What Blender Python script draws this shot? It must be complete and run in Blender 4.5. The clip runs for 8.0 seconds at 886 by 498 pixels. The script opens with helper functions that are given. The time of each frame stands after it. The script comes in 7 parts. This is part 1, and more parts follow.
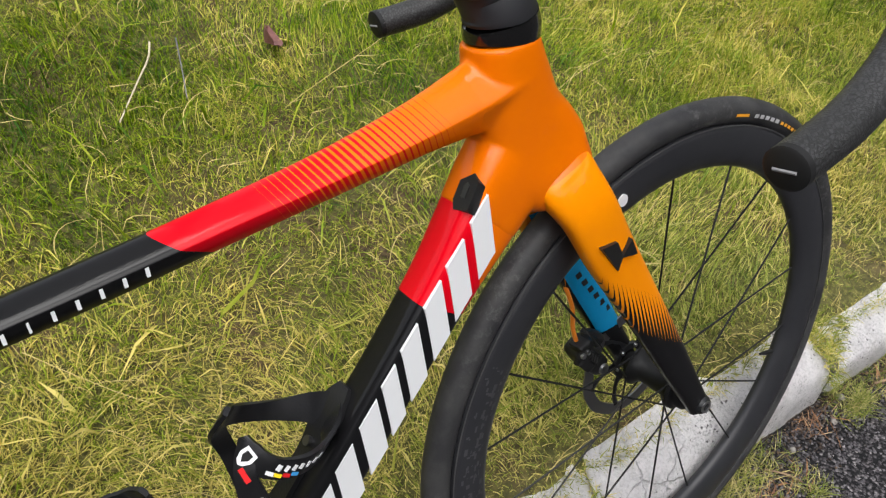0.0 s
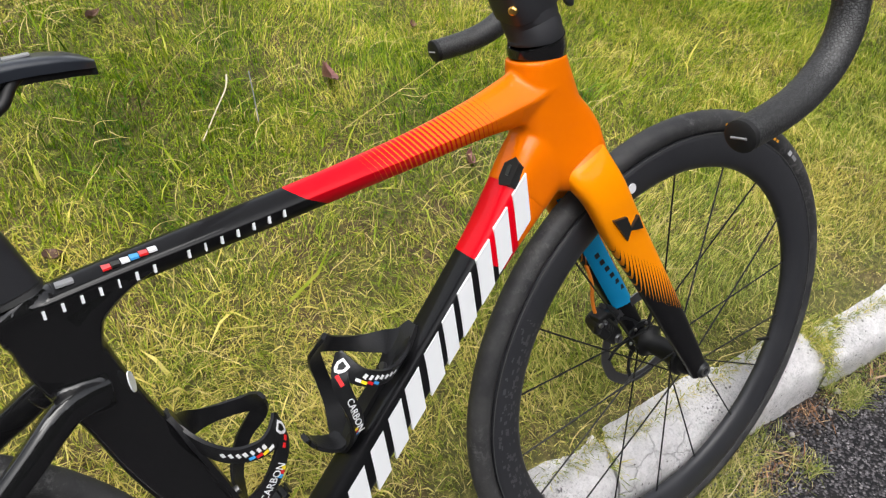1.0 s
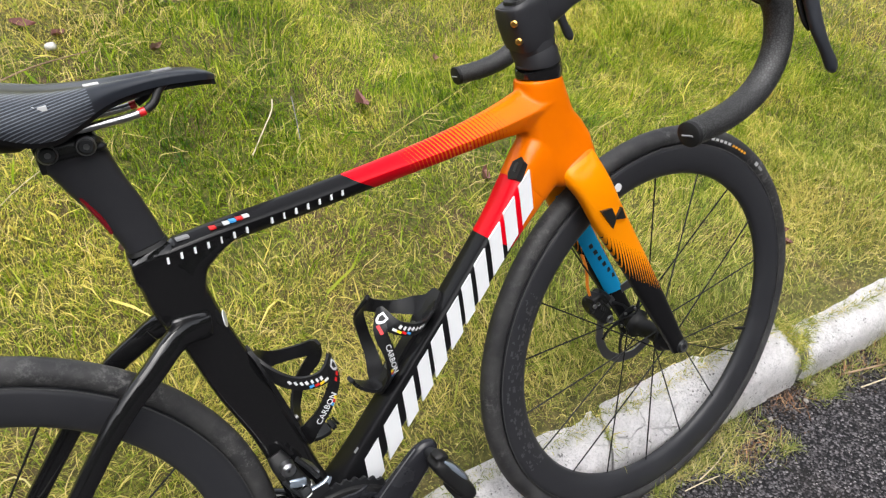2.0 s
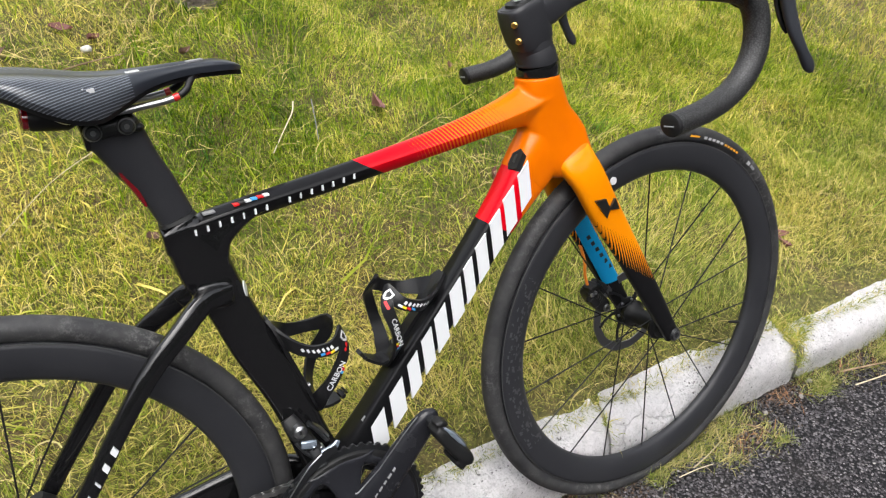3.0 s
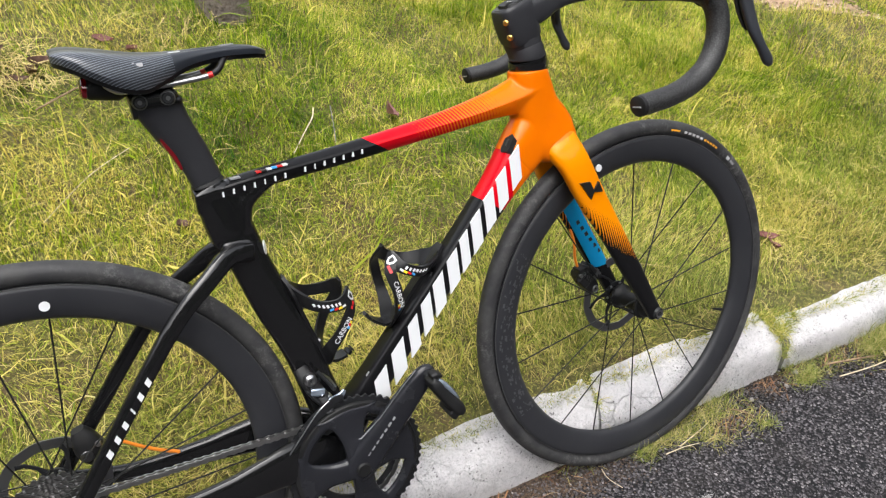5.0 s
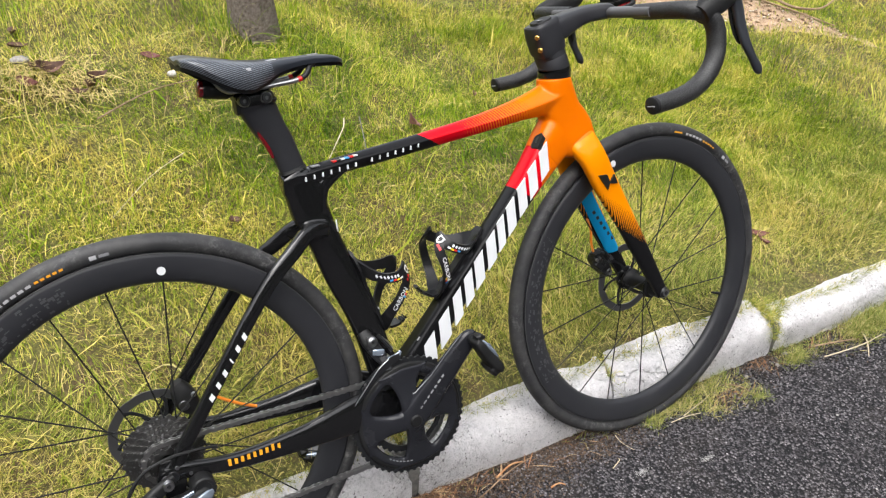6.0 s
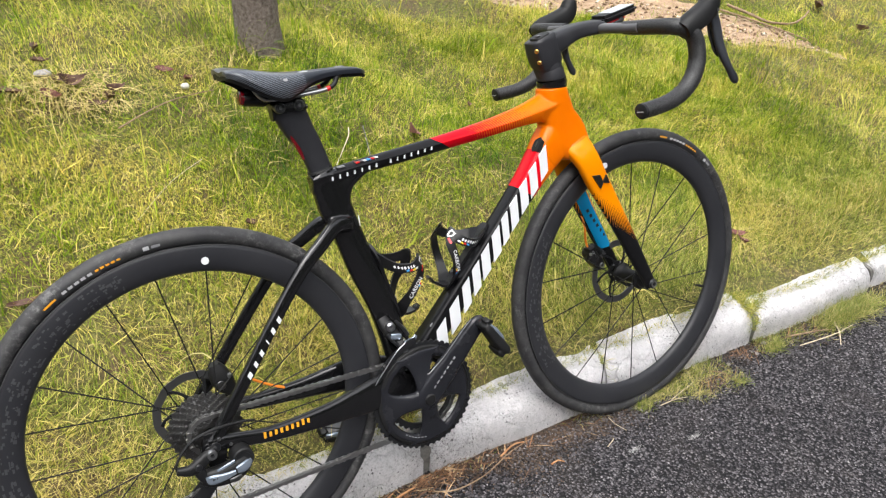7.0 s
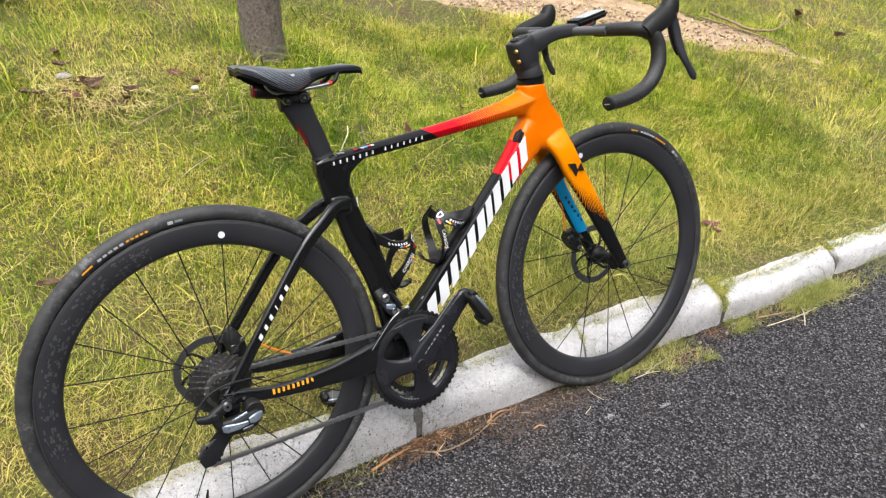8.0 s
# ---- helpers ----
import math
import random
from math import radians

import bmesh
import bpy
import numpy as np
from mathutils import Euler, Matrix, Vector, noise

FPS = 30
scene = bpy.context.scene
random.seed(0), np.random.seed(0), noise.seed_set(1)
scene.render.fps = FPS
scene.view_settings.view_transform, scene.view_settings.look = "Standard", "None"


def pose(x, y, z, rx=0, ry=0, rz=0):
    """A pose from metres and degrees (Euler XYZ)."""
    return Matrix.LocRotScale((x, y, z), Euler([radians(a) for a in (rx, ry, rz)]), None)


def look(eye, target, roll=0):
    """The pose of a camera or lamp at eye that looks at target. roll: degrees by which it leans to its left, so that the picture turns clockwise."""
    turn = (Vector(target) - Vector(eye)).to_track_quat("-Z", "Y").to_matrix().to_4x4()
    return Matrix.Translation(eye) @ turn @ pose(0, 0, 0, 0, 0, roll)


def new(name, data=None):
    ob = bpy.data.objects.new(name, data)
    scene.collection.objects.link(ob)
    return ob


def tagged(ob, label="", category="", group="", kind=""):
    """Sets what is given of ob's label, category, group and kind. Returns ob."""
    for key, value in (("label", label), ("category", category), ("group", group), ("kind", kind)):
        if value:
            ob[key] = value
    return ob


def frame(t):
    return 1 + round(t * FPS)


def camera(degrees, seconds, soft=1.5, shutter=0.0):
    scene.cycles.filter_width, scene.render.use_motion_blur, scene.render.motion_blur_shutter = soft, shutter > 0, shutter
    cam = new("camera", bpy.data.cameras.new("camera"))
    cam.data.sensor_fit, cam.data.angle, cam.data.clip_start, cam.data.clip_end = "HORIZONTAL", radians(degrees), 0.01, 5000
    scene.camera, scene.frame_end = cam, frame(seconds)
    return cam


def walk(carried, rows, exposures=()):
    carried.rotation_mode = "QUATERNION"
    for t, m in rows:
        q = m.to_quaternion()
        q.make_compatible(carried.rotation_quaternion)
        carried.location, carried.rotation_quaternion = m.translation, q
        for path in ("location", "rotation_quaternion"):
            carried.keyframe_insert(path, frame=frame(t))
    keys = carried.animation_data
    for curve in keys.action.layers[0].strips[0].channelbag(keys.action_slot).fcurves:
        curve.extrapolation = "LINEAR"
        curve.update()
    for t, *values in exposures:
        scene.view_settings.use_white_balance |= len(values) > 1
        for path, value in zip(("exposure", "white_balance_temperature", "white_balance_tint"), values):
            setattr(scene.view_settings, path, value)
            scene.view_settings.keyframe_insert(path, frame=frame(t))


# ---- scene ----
cam = camera(61.11, 8.0, soft=1.25)
# The bicycle leans on its far pedal: its own upright axes are tipped into the world.
TIPPED = pose(-0.0229, 0.0583, -0.0045, -16.68, 0.50, -1.17)
PATH = [
    (0, (0.0024, -0.0998, 1.0818), (0.9125, 0.9736, -0.3393), 5.73),
    (0.5, (-0.0488, -0.1537, 1.1133), (0.8508, 0.9822, -0.2653), 4.85),
    (1, (-0.1335, -0.2329, 1.1483), (0.7737, 0.9487, -0.1861), 4.42),
    (1.5, (-0.2074, -0.3141, 1.1853), (0.7055, 0.9046, -0.1114), 4.22),
    (1.7, (-0.2292, -0.3473, 1.2039), (0.6808, 0.8876, -0.0794), 4.12),
    (2.8, (-0.2804, -0.4566, 1.246), (0.6061, 0.8394, 0.0072), 3.65),
    (3, (-0.284, -0.4714, 1.2437), (0.5919, 0.8312, 0.0043), 3.68),
    (3.5, (-0.2899, -0.4956, 1.2317), (0.57, 0.827, 0.0024), 3.28),
    (4, (-0.2914, -0.5149, 1.212), (0.5622, 0.8252, -0.0027), 3.1),
    (5.3, (-0.3745, -0.6486, 1.2651), (0.4839, 0.7366, 0.1056), 3.18),
    (5.5, (-0.4122, -0.6664, 1.2731), (0.4613, 0.7218, 0.1286), 3.35),
    (6, (-0.5154, -0.7417, 1.2982), (0.3782, 0.648, 0.1712), 3.55),
    (6.5, (-0.5859, -0.7901, 1.3273), (0.3356, 0.5949, 0.2171), 3.76),
    (7, (-0.6306, -0.8275, 1.34), (0.309, 0.5567, 0.244), 3.87),
    (7.5, (-0.6646, -0.8797, 1.3606), (0.2837, 0.5081, 0.2768), 3.85),
    (8, (-0.7083, -0.9855, 1.3774), (0.2399, 0.4099, 0.3033), 3.73),
]
walk(cam, [(t, look(eye, target, roll)) for t, eye, target, roll in PATH], exposures=[(0.0, 0.94), (1.0, 1.15), (3.5, 1.29), (8.0, 1.40)])

# ---- light: bright overcast day ----
world = bpy.data.worlds.new("world")
scene.world = world
world.use_nodes = True
wn = world.node_tree
sky = wn.nodes.new("ShaderNodeTexSky")
sky.sky_type = "NISHITA"
sky.sun_disc = False
sky.sun_elevation, sky.sun_rotation = radians(58), radians(200)
sky.air_density, sky.dust_density = 1.0, 3.0
pale = wn.nodes.new("ShaderNodeHueSaturation")
pale.inputs["Saturation"].default_value = 0.2
wn.links.new(sky.outputs[0], pale.inputs["Color"])
wn.links.new(pale.outputs[0], wn.nodes["Background"].inputs[0])
wn.nodes["Background"].inputs[1].default_value = 0.15
sun = new("sun", bpy.data.lights.new("sun", "SUN"))
sun.data.energy, sun.data.angle, sun.data.color = 1.7, radians(40), (1.0, 0.98, 0.95)
sun.matrix_world = look((-2.2, 0.6, 9.0), (0, 0, 0))


# ---- node helpers ----
def material(name, color=(0.5, 0.5, 0.5), rough=0.5, metal=0.0, coat=0.0, coat_rough=0.05, spec=0.5):
    m = bpy.data.materials.new(name)
    m.use_nodes = True
    b = m.node_tree.nodes["Principled BSDF"]
    b.inputs["Base Color"].default_value = (*color, 1)
    b.inputs["Roughness"].default_value = rough
    b.inputs["Metallic"].default_value = metal
    b.inputs["Coat Weight"].default_value = coat
    b.inputs["Coat Roughness"].default_value = coat_rough
    b.inputs["Specular IOR Level"].default_value = spec
    return m


class Nodes:
    """Short spellings for building one material's node tree."""

    def __init__(self, m, drawn=False):
        self.t = m.node_tree
        self.b = self.t.nodes["Principled BSDF"]
        self._place = None
        if drawn:
            sheet = self.t.nodes.new("ShaderNodeAttribute")
            sheet.attribute_name = "drawn"
            self._place = sheet.outputs["Vector"]

    def link(self, source, target):
        if isinstance(source, (int, float)):
            target.default_value = source
        elif isinstance(source, tuple):
            target.default_value = (*source, 1) if len(source) == 3 and target.type == "RGBA" else source
        else:
            self.t.links.new(source, target)

    def place(self):
        if self._place is None:
            self._place = self.t.nodes.new("ShaderNodeTexCoord").outputs["Object"]
        return self._place

    def xyz(self):
        n = self.t.nodes.new("ShaderNodeSeparateXYZ")
        self.link(self.place(), n.inputs[0])
        return n.outputs[0], n.outputs[1], n.outputs[2]

    def sum(self, op, a, b=0.0, c=0.0):
        n = self.t.nodes.new("ShaderNodeMath")
        n.operation = op
        for v, k in zip((a, b, c), n.inputs):
            self.link(v, k)
        return n.outputs[0]

    def line(self, *terms, off=0.0):
        total = off
        for factor, value in terms:
            total = self.sum("MULTIPLY_ADD", value, factor, total)
        return total

    def noise(self, scale, detail=4.0, rough=0.55, vector=None, dims="3D"):
        n = self.t.nodes.new("ShaderNodeTexNoise")
        n.noise_dimensions = dims
        n.inputs["Scale"].default_value, n.inputs["Detail"].default_value, n.inputs["Roughness"].default_value = scale, detail, rough
        self.link(vector or self.place(), n.inputs["Vector"])
        return n.outputs["Fac"]

    def cells(self, scale, out="Distance", feature="F1", vector=None):
        n = self.t.nodes.new("ShaderNodeTexVoronoi")
        n.feature = feature
        n.inputs["Scale"].default_value = scale
        self.link(vector or self.place(), n.inputs["Vector"])
        return n.outputs[out]

    def ramp(self, fac, stops, smooth=False):
        n = self.t.nodes.new("ShaderNodeValToRGB")
        e = n.color_ramp.elements
        while len(e) < len(stops):
            e.new(0.5)
        for k, (at, color) in zip(e, stops):
            k.position = at
            k.color = (color, color, color, 1) if isinstance(color, (int, float)) else (*color, 1)
        n.color_ramp.interpolation = "EASE" if smooth else "LINEAR"
        self.link(fac, n.inputs[0])
        return n.outputs[0]

    def mix(self, fac, a, b, blend="MIX"):
        n = self.t.nodes.new("ShaderNodeMix")
        n.data_type = "RGBA"
        n.blend_type = blend
        self.link(fac, n.inputs[0])
        self.link(a, n.inputs[6])
        self.link(b, n.inputs[7])
        return n.outputs[2]

    def bump(self, height, strength=0.3, distance=0.001):
        n = self.t.nodes.new("ShaderNodeBump")
        n.inputs["Strength"].default_value, n.inputs["Distance"].default_value = strength, distance
        self.link(height, n.inputs["Height"])
        self.link(n.outputs[0], self.b.inputs["Normal"])

    def color(self, c):
        self.link(c, self.b.inputs["Base Color"])

    def rough(self, r):
        self.link(r, self.b.inputs["Roughness"])


ORANGE, AMBER, RED, BLUE = (0.70, 0.135, 0.0003), (0.75, 0.225, 0.0003), (0.56, 0.0006, 0.008), (0.006, 0.25, 0.50)
BLACK = (0.0066, 0.0066, 0.0074)


def dusty(n, color):
    """Road dust and smears over paint."""
    haze = n.ramp(n.noise(60, 6, 0.7), [(0.58, 0.0), (0.82, 0.022)])
    n.rough(n.line((1.2, haze), (0.10, n.noise(9, 3)), off=0.32))
    return n.mix(haze, color, (0.32, 0.29, 0.25))


def paint(name, build, coat=0.34):
    m = material(name, rough=0.35, coat=coat, coat_rough=0.035, spec=0.05)
    n = Nodes(m, drawn=True)
    n.color(dusty(n, build(n)))
    return m


def top_tube_color(n):
    x, y, z = n.xyz()
    edge = n.sum("LESS_THAN", n.line((1.0, x), (1.46, z), off=-1.46 * 0.747), 0.111)
    share = n.sum("DIVIDE", n.sum("SUBTRACT", n.line((1.0, x), (0.4, z), off=-0.3), 0.185), 0.16)
    stripe = n.sum("FRACT", n.sum("DIVIDE", n.line((1.0, x), (0.45, z)), 0.0056))
    lines = n.sum("LESS_THAN", stripe, share)
    return n.mix(edge, n.mix(lines, RED, ORANGE), BLACK)


def down_tube_color(n):
    x, y, z = n.xyz()
    s = n.line((0.733, x), (0.68, z), off=-0.68 * 0.27)
    low = n.line((-0.68, x), (0.733, z), off=-0.733 * 0.27 - 0.068)
    return n.mix(n.sum("GREATER_THAN", n.line((1.0, s), (-1.13, low)), 0.531), n.mix(n.sum("GREATER_THAN", n.line((1.0, s), (0.2, low)), 0.441), BLACK, RED), ORANGE)


def fork_color(n):
    x, y, z = n.xyz()
    down = n.sum("DIVIDE", n.line((-1.0, z), (-0.75, x), off=0.916), 0.055)
    stripe = n.sum("FRACT", n.sum("DIVIDE", n.line((1.0, x), (0.143, z)), 0.0042))
    outside = n.mix(n.sum("LESS_THAN", stripe, down), AMBER, BLACK)
    outside = n.mix(n.sum("GREATER_THAN", n.line((1.0, z), (-0.39, x)), 0.512), outside, ORANGE)
    across = n.sum("ABSOLUTE", n.line((0.91, x), (0.41, z), off=-0.541 * 0.91 - 0.434 * 0.41))
    inner = n.sum("MULTIPLY", n.sum("GREATER_THAN", y, 0.015), n.sum("LESS_THAN", n.line((1.0, y), (0.06, z)), 0.0782))
    panel = n.sum("MULTIPLY", n.sum("LESS_THAN", across, 0.0165), n.sum("MULTIPLY", n.sum("GREATER_THAN", z, 0.405), n.sum("LESS_THAN", z, 0.61)))
    return n.mix(n.sum("MULTIPLY", inner, panel), outside, BLUE)


PAINT_TOP = paint("top_tube_paint", top_tube_color)
PAINT_DOWN = paint("down_tube_paint", down_tube_color)
PAINT_FORK = paint("fork_paint", fork_color)
PAINT_HEAD = paint("orange_paint", lambda n: n.mix(n.noise(3, 2), ORANGE, (0.63, 0.134, 0.0003)))
PAINT_BLACK = paint("black_paint", lambda n: n.mix(n.noise(5, 2), BLACK, (0.006, 0.006, 0.0065)), 1.0)


def carbon(name, color, rough, weave=0.0):
    m = material(name, color, rough, spec=0.3)
    n = Nodes(m)
    smear = n.ramp(n.noise(14, 7, 0.7), [(0.45, 0.0), (0.8, 1.0)])
    n.color(n.mix(n.line((0.35, smear)), color, tuple(c + 0.018 for c in color)))
    n.rough(n.line((0.2, smear), off=rough))
    if weave:
        v = n.cells(weave, "Distance")
        n.bump(v, 0.25, 0.0004)
    return m


MATTE = carbon("matte_carbon", (0.020, 0.0202, 0.0235), 0.38)
RIM = carbon("rim_carbon", (0.0210, 0.0215, 0.0250), 0.38)
BAR_CARBON = carbon("bar_carbon", (0.085, 0.085, 0.089), 0.36)
LEVER = carbon("lever_alloy", (0.026, 0.028, 0.034), 0.3)
SPACER = carbon("cover_rubber", (0.018, 0.018, 0.021), 0.55)
CAGE = carbon("woven_carbon", (0.008, 0.008, 0.009), 0.3, 420)
ALLOY_DARK = carbon("dark_alloy", (0.012, 0.0125, 0.014), 0.35)
PLASTIC = carbon("black_plastic", (0.007, 0.007, 0.0075), 0.5)
GLOSS_GREY = carbon("grey_crank", (0.0145, 0.015, 0.0185), 0.19)
BEAD = material("tyre_bead", (0.045, 0.045, 0.046), 0.5)
STEEL = material("steel", (0.42, 0.42, 0.43), 0.3, 1.0)
SILVER = material("polished_alloy", (0.62, 0.64, 0.68), 0.16, 1.0)
DULL = material("dull_steel", (0.16, 0.16, 0.165), 0.42, 1.0)
CHAIN = material("oiled_chain", (0.46, 0.455, 0.45), 0.32, 1.0)
SPROCKET = material("worn_steel", (0.24, 0.24, 0.25), 0.42, 1.0)
COG = material("oily_sprocket_steel", (0.20, 0.197, 0.195), 0.34, 1.0)
PLATE = material("silver_lacquer", (0.28, 0.33, 0.40), 0.25, 0.6, coat=0.5)
GOLD = material("gold_bolt", (0.75, 0.45, 0.12), 0.3, 1.0)
WHITE = material("white_decal", (0.7, 0.71, 0.73), 0.3, coat=0.6)
GREY_DECAL = material("grey_decal", (0.22, 0.22, 0.23), 0.4)
PALE_DECAL = material("worn_white_print", (0.45, 0.45, 0.46), 0.45)
FAINT_DECAL = material("faint_decal", (0.050, 0.050, 0.054), 0.45)
RED_DECAL = material("red_decal", (0.6, 0.012, 0.015), 0.35, coat=0.5)
YELLOW_DECAL = material("yellow_decal", (0.8, 0.6, 0.02), 0.35)
BLUE_DECAL = material("blue_decal", (0.05, 0.3, 0.65), 0.35)
ORANGE_DECAL = material("orange_decal", (0.82, 0.36, 0.02), 0.4)
# Black for printed marks, and for shade drawn in gaps and slots.
DECAL_GAP_BLACK = material("decal_gap_black", (0.01, 0.01, 0.01), 0.35)
LENS_RED = material("red_lens", (0.16, 0.004, 0.008), 0.12, coat=1.0)
SCREEN = material("grey_screen", (0.25, 0.27, 0.28), 0.12, coat=1.0)
HOSE = material("orange_hose", (0.75, 0.22, 0.02), 0.35)


def rubber():
    m = material("tyre_rubber", (0.018, 0.018, 0.019), 0.6, spec=0.35)
    n = Nodes(m)
    dust = n.ramp(n.noise(26, 7, 0.7), [(0.42, 0.0), (0.72, 1.0)])
    c = n.mix(n.line((0.8, dust)), (0.022, 0.022, 0.024), (0.060, 0.059, 0.058))
    scuff = n.sum("MULTIPLY", n.ramp(n.noise(70, 8, 0.8), [(0.5, 0.0), (0.66, 1.0)]), n.ramp(n.noise(7, 3, 0.6), [(0.46, 0.0), (0.62, 1.0)]))
    n.color(n.mix(n.line((0.75, scuff)), c, (0.19, 0.185, 0.18)))
    n.rough(n.line((0.25, dust), off=0.5))
    n.bump(n.sum("ADD", n.noise(900, 2), n.line((0.5, scuff))), 0.25, 0.0006)
    return m


def tape():
    m = material("bar_tape", (0.012, 0.012, 0.013), 0.5)
    n = Nodes(m)
    v = n.cells(330, "Distance", "DISTANCE_TO_EDGE")
    pit = n.ramp(v, [(0.02, 0.0), (0.22, 1.0)])
    n.color(n.mix(pit, (0.005, 0.005, 0.005), n.mix(n.noise(30, 5, 0.7), (0.019, 0.019, 0.0205), (0.044, 0.044, 0.046))))
    n.bump(pit, 0.4, 0.0006)
    return m


def saddle_skin():
    m = material("saddle_skin", (0.016, 0.017, 0.02), 0.3)
    n = Nodes(m, drawn=True)
    x, y, z = n.xyz()
    wide = n.sum("ABSOLUTE", y)
    wave = n.sum("FRACT", n.sum("DIVIDE", n.line((1.0, z), (-0.25, x), (-0.35, wide)), 0.0030))
    rear = n.sum("MULTIPLY", n.sum("LESS_THAN", x, -0.126), n.sum("GREATER_THAN", wide, 0.022))
    lines = n.sum("MULTIPLY", n.sum("LESS_THAN", wave, 0.3), rear)
    n.color(n.mix(lines, (0.018, 0.021, 0.028), (0.15, 0.165, 0.19)))
    n.bump(n.noise(700, 2), 0.12, 0.0004)
    return m


RUBBER, TAPE, SADDLE = rubber(), tape(), saddle_skin()


def asphalt():
    m = material("asphalt", (0.05, 0.05, 0.052), 0.75, spec=0.12)
    n = Nodes(m)
    grit = n.cells(170, "Distance")
    tone = n.cells(170, "Color")
    v = n.t.nodes.new("ShaderNodeSeparateColor")
    n.link(tone, v.inputs[0])
    stones = n.ramp(v.outputs[0], [(0.0, (0.020, 0.0185, 0.020)), (0.5, (0.060, 0.055, 0.060)), (0.8, (0.125, 0.115, 0.122)), (1.0, (0.24, 0.225, 0.23))])
    body = n.mix(n.ramp(grit, [(0.38, 0.0), (0.6, 1.0)]), stones, (0.010, 0.010, 0.011))
    body = n.mix(n.ramp(n.noise(5.0, 5, 0.65), [(0.52, 0.0), (0.8, 0.4)]), body, (0.05, 0.042, 0.036))
    n.color(body)
    n.bump(n.sum("ADD", n.ramp(grit, [(0.0, 1.0), (0.6, 0.0)]), n.noise(60, 3)), 1.0, 0.004)
    n.rough(n.line((0.3, v.outputs[1]), off=0.5))
    return m


def kerb_stone():
    m = material("whitewashed_concrete", (0.6, 0.6, 0.58), 0.8)
    n = Nodes(m)
    stain = n.ramp(n.noise(6, 8, 0.75), [(0.38, 0.0), (0.66, 1.0)])
    streak = n.ramp(n.noise(30, 7, 0.78), [(0.40, 0.0), (0.66, 1.0)])
    worn = n.ramp(n.noise(8, 5, 0.65), [(0.42, 0.0), (0.60, 1.0)])
    warp = n.t.nodes.new("ShaderNodeVectorMath")
    warp.operation = "MULTIPLY_ADD"
    shake = n.t.nodes.new("ShaderNodeTexNoise")
    shake.inputs["Scale"].default_value = 80
    n.link(n.place(), shake.inputs["Vector"])
    n.link(shake.outputs["Color"], warp.inputs[0])
    warp.inputs[1].default_value = (0.012, 0.012, 0.012)
    n.link(n.place(), warp.inputs[2])
    pits = n.ramp(n.cells(120, "Distance", vector=warp.outputs[0]), [(0.16, 1.0), (0.30, 0.0)])
    pick = n.t.nodes.new("ShaderNodeSeparateColor")
    n.link(n.cells(120, "Color", vector=warp.outputs[0]), pick.inputs[0])
    pits = n.sum("MULTIPLY", pits, n.sum("GREATER_THAN", n.line((1.0, pick.outputs[0]), (0.55, worn)), 0.97))
    fine = n.ramp(n.noise(240, 4, 0.7), [(0.5, 0.0), (0.66, 1.0)])
    c = n.mix(n.line((0.70, stain)), (0.84, 0.815, 0.825), (0.58, 0.56, 0.575))
    c = n.mix(n.line((0.40, streak)), c, (0.44, 0.435, 0.432))
    c = n.mix(n.sum("MULTIPLY", n.line((0.56, fine)), n.line((0.7, worn), off=0.3)), c, (0.12, 0.117, 0.113))
    c = n.mix(n.line((0.8, pits)), c, (0.045, 0.043, 0.042))
    wander = n.t.nodes.new("ShaderNodeVectorMath")
    wander.operation = "MULTIPLY_ADD"
    drift = n.t.nodes.new("ShaderNodeTexNoise")
    drift.inputs["Scale"].default_value, drift.inputs["Detail"].default_value = 26, 6
    n.link(n.place(), drift.inputs["Vector"])
    n.link(drift.outputs["Color"], wander.inputs[0])
    wander.inputs[1].default_value = (0.05, 0.05, 0.05)
    n.link(n.place(), wander.inputs[2])
    cracks = n.ramp(n.cells(17, "Distance", "DISTANCE_TO_EDGE", wander.outputs[0]), [(0.006, 1.0), (0.030, 0.0)])
    cracks = n.sum("MULTIPLY", cracks, n.ramp(n.noise(5.5, 4, 0.6), [(0.46, 0.0), (0.58, 1.0)]))
    c = n.mix(n.line((0.28, cracks)), c, (0.16, 0.155, 0.15))
    grime = n.ramp(n.noise(13, 8, 0.8), [(0.52, 0.0), (0.70, 1.0)])
    c = n.mix(n.line((0.5, grime)), c, (0.30, 0.29, 0.285))
    n.color(c)
    n.bump(n.sum("SUBTRACT", n.line((1.2, n.noise(55, 7, 0.78)), (0.4, streak)), n.sum("ADD", n.line((0.3, fine)), n.line((0.9, pits), (0.8, cracks)))), 1.0, 0.009)
    return m


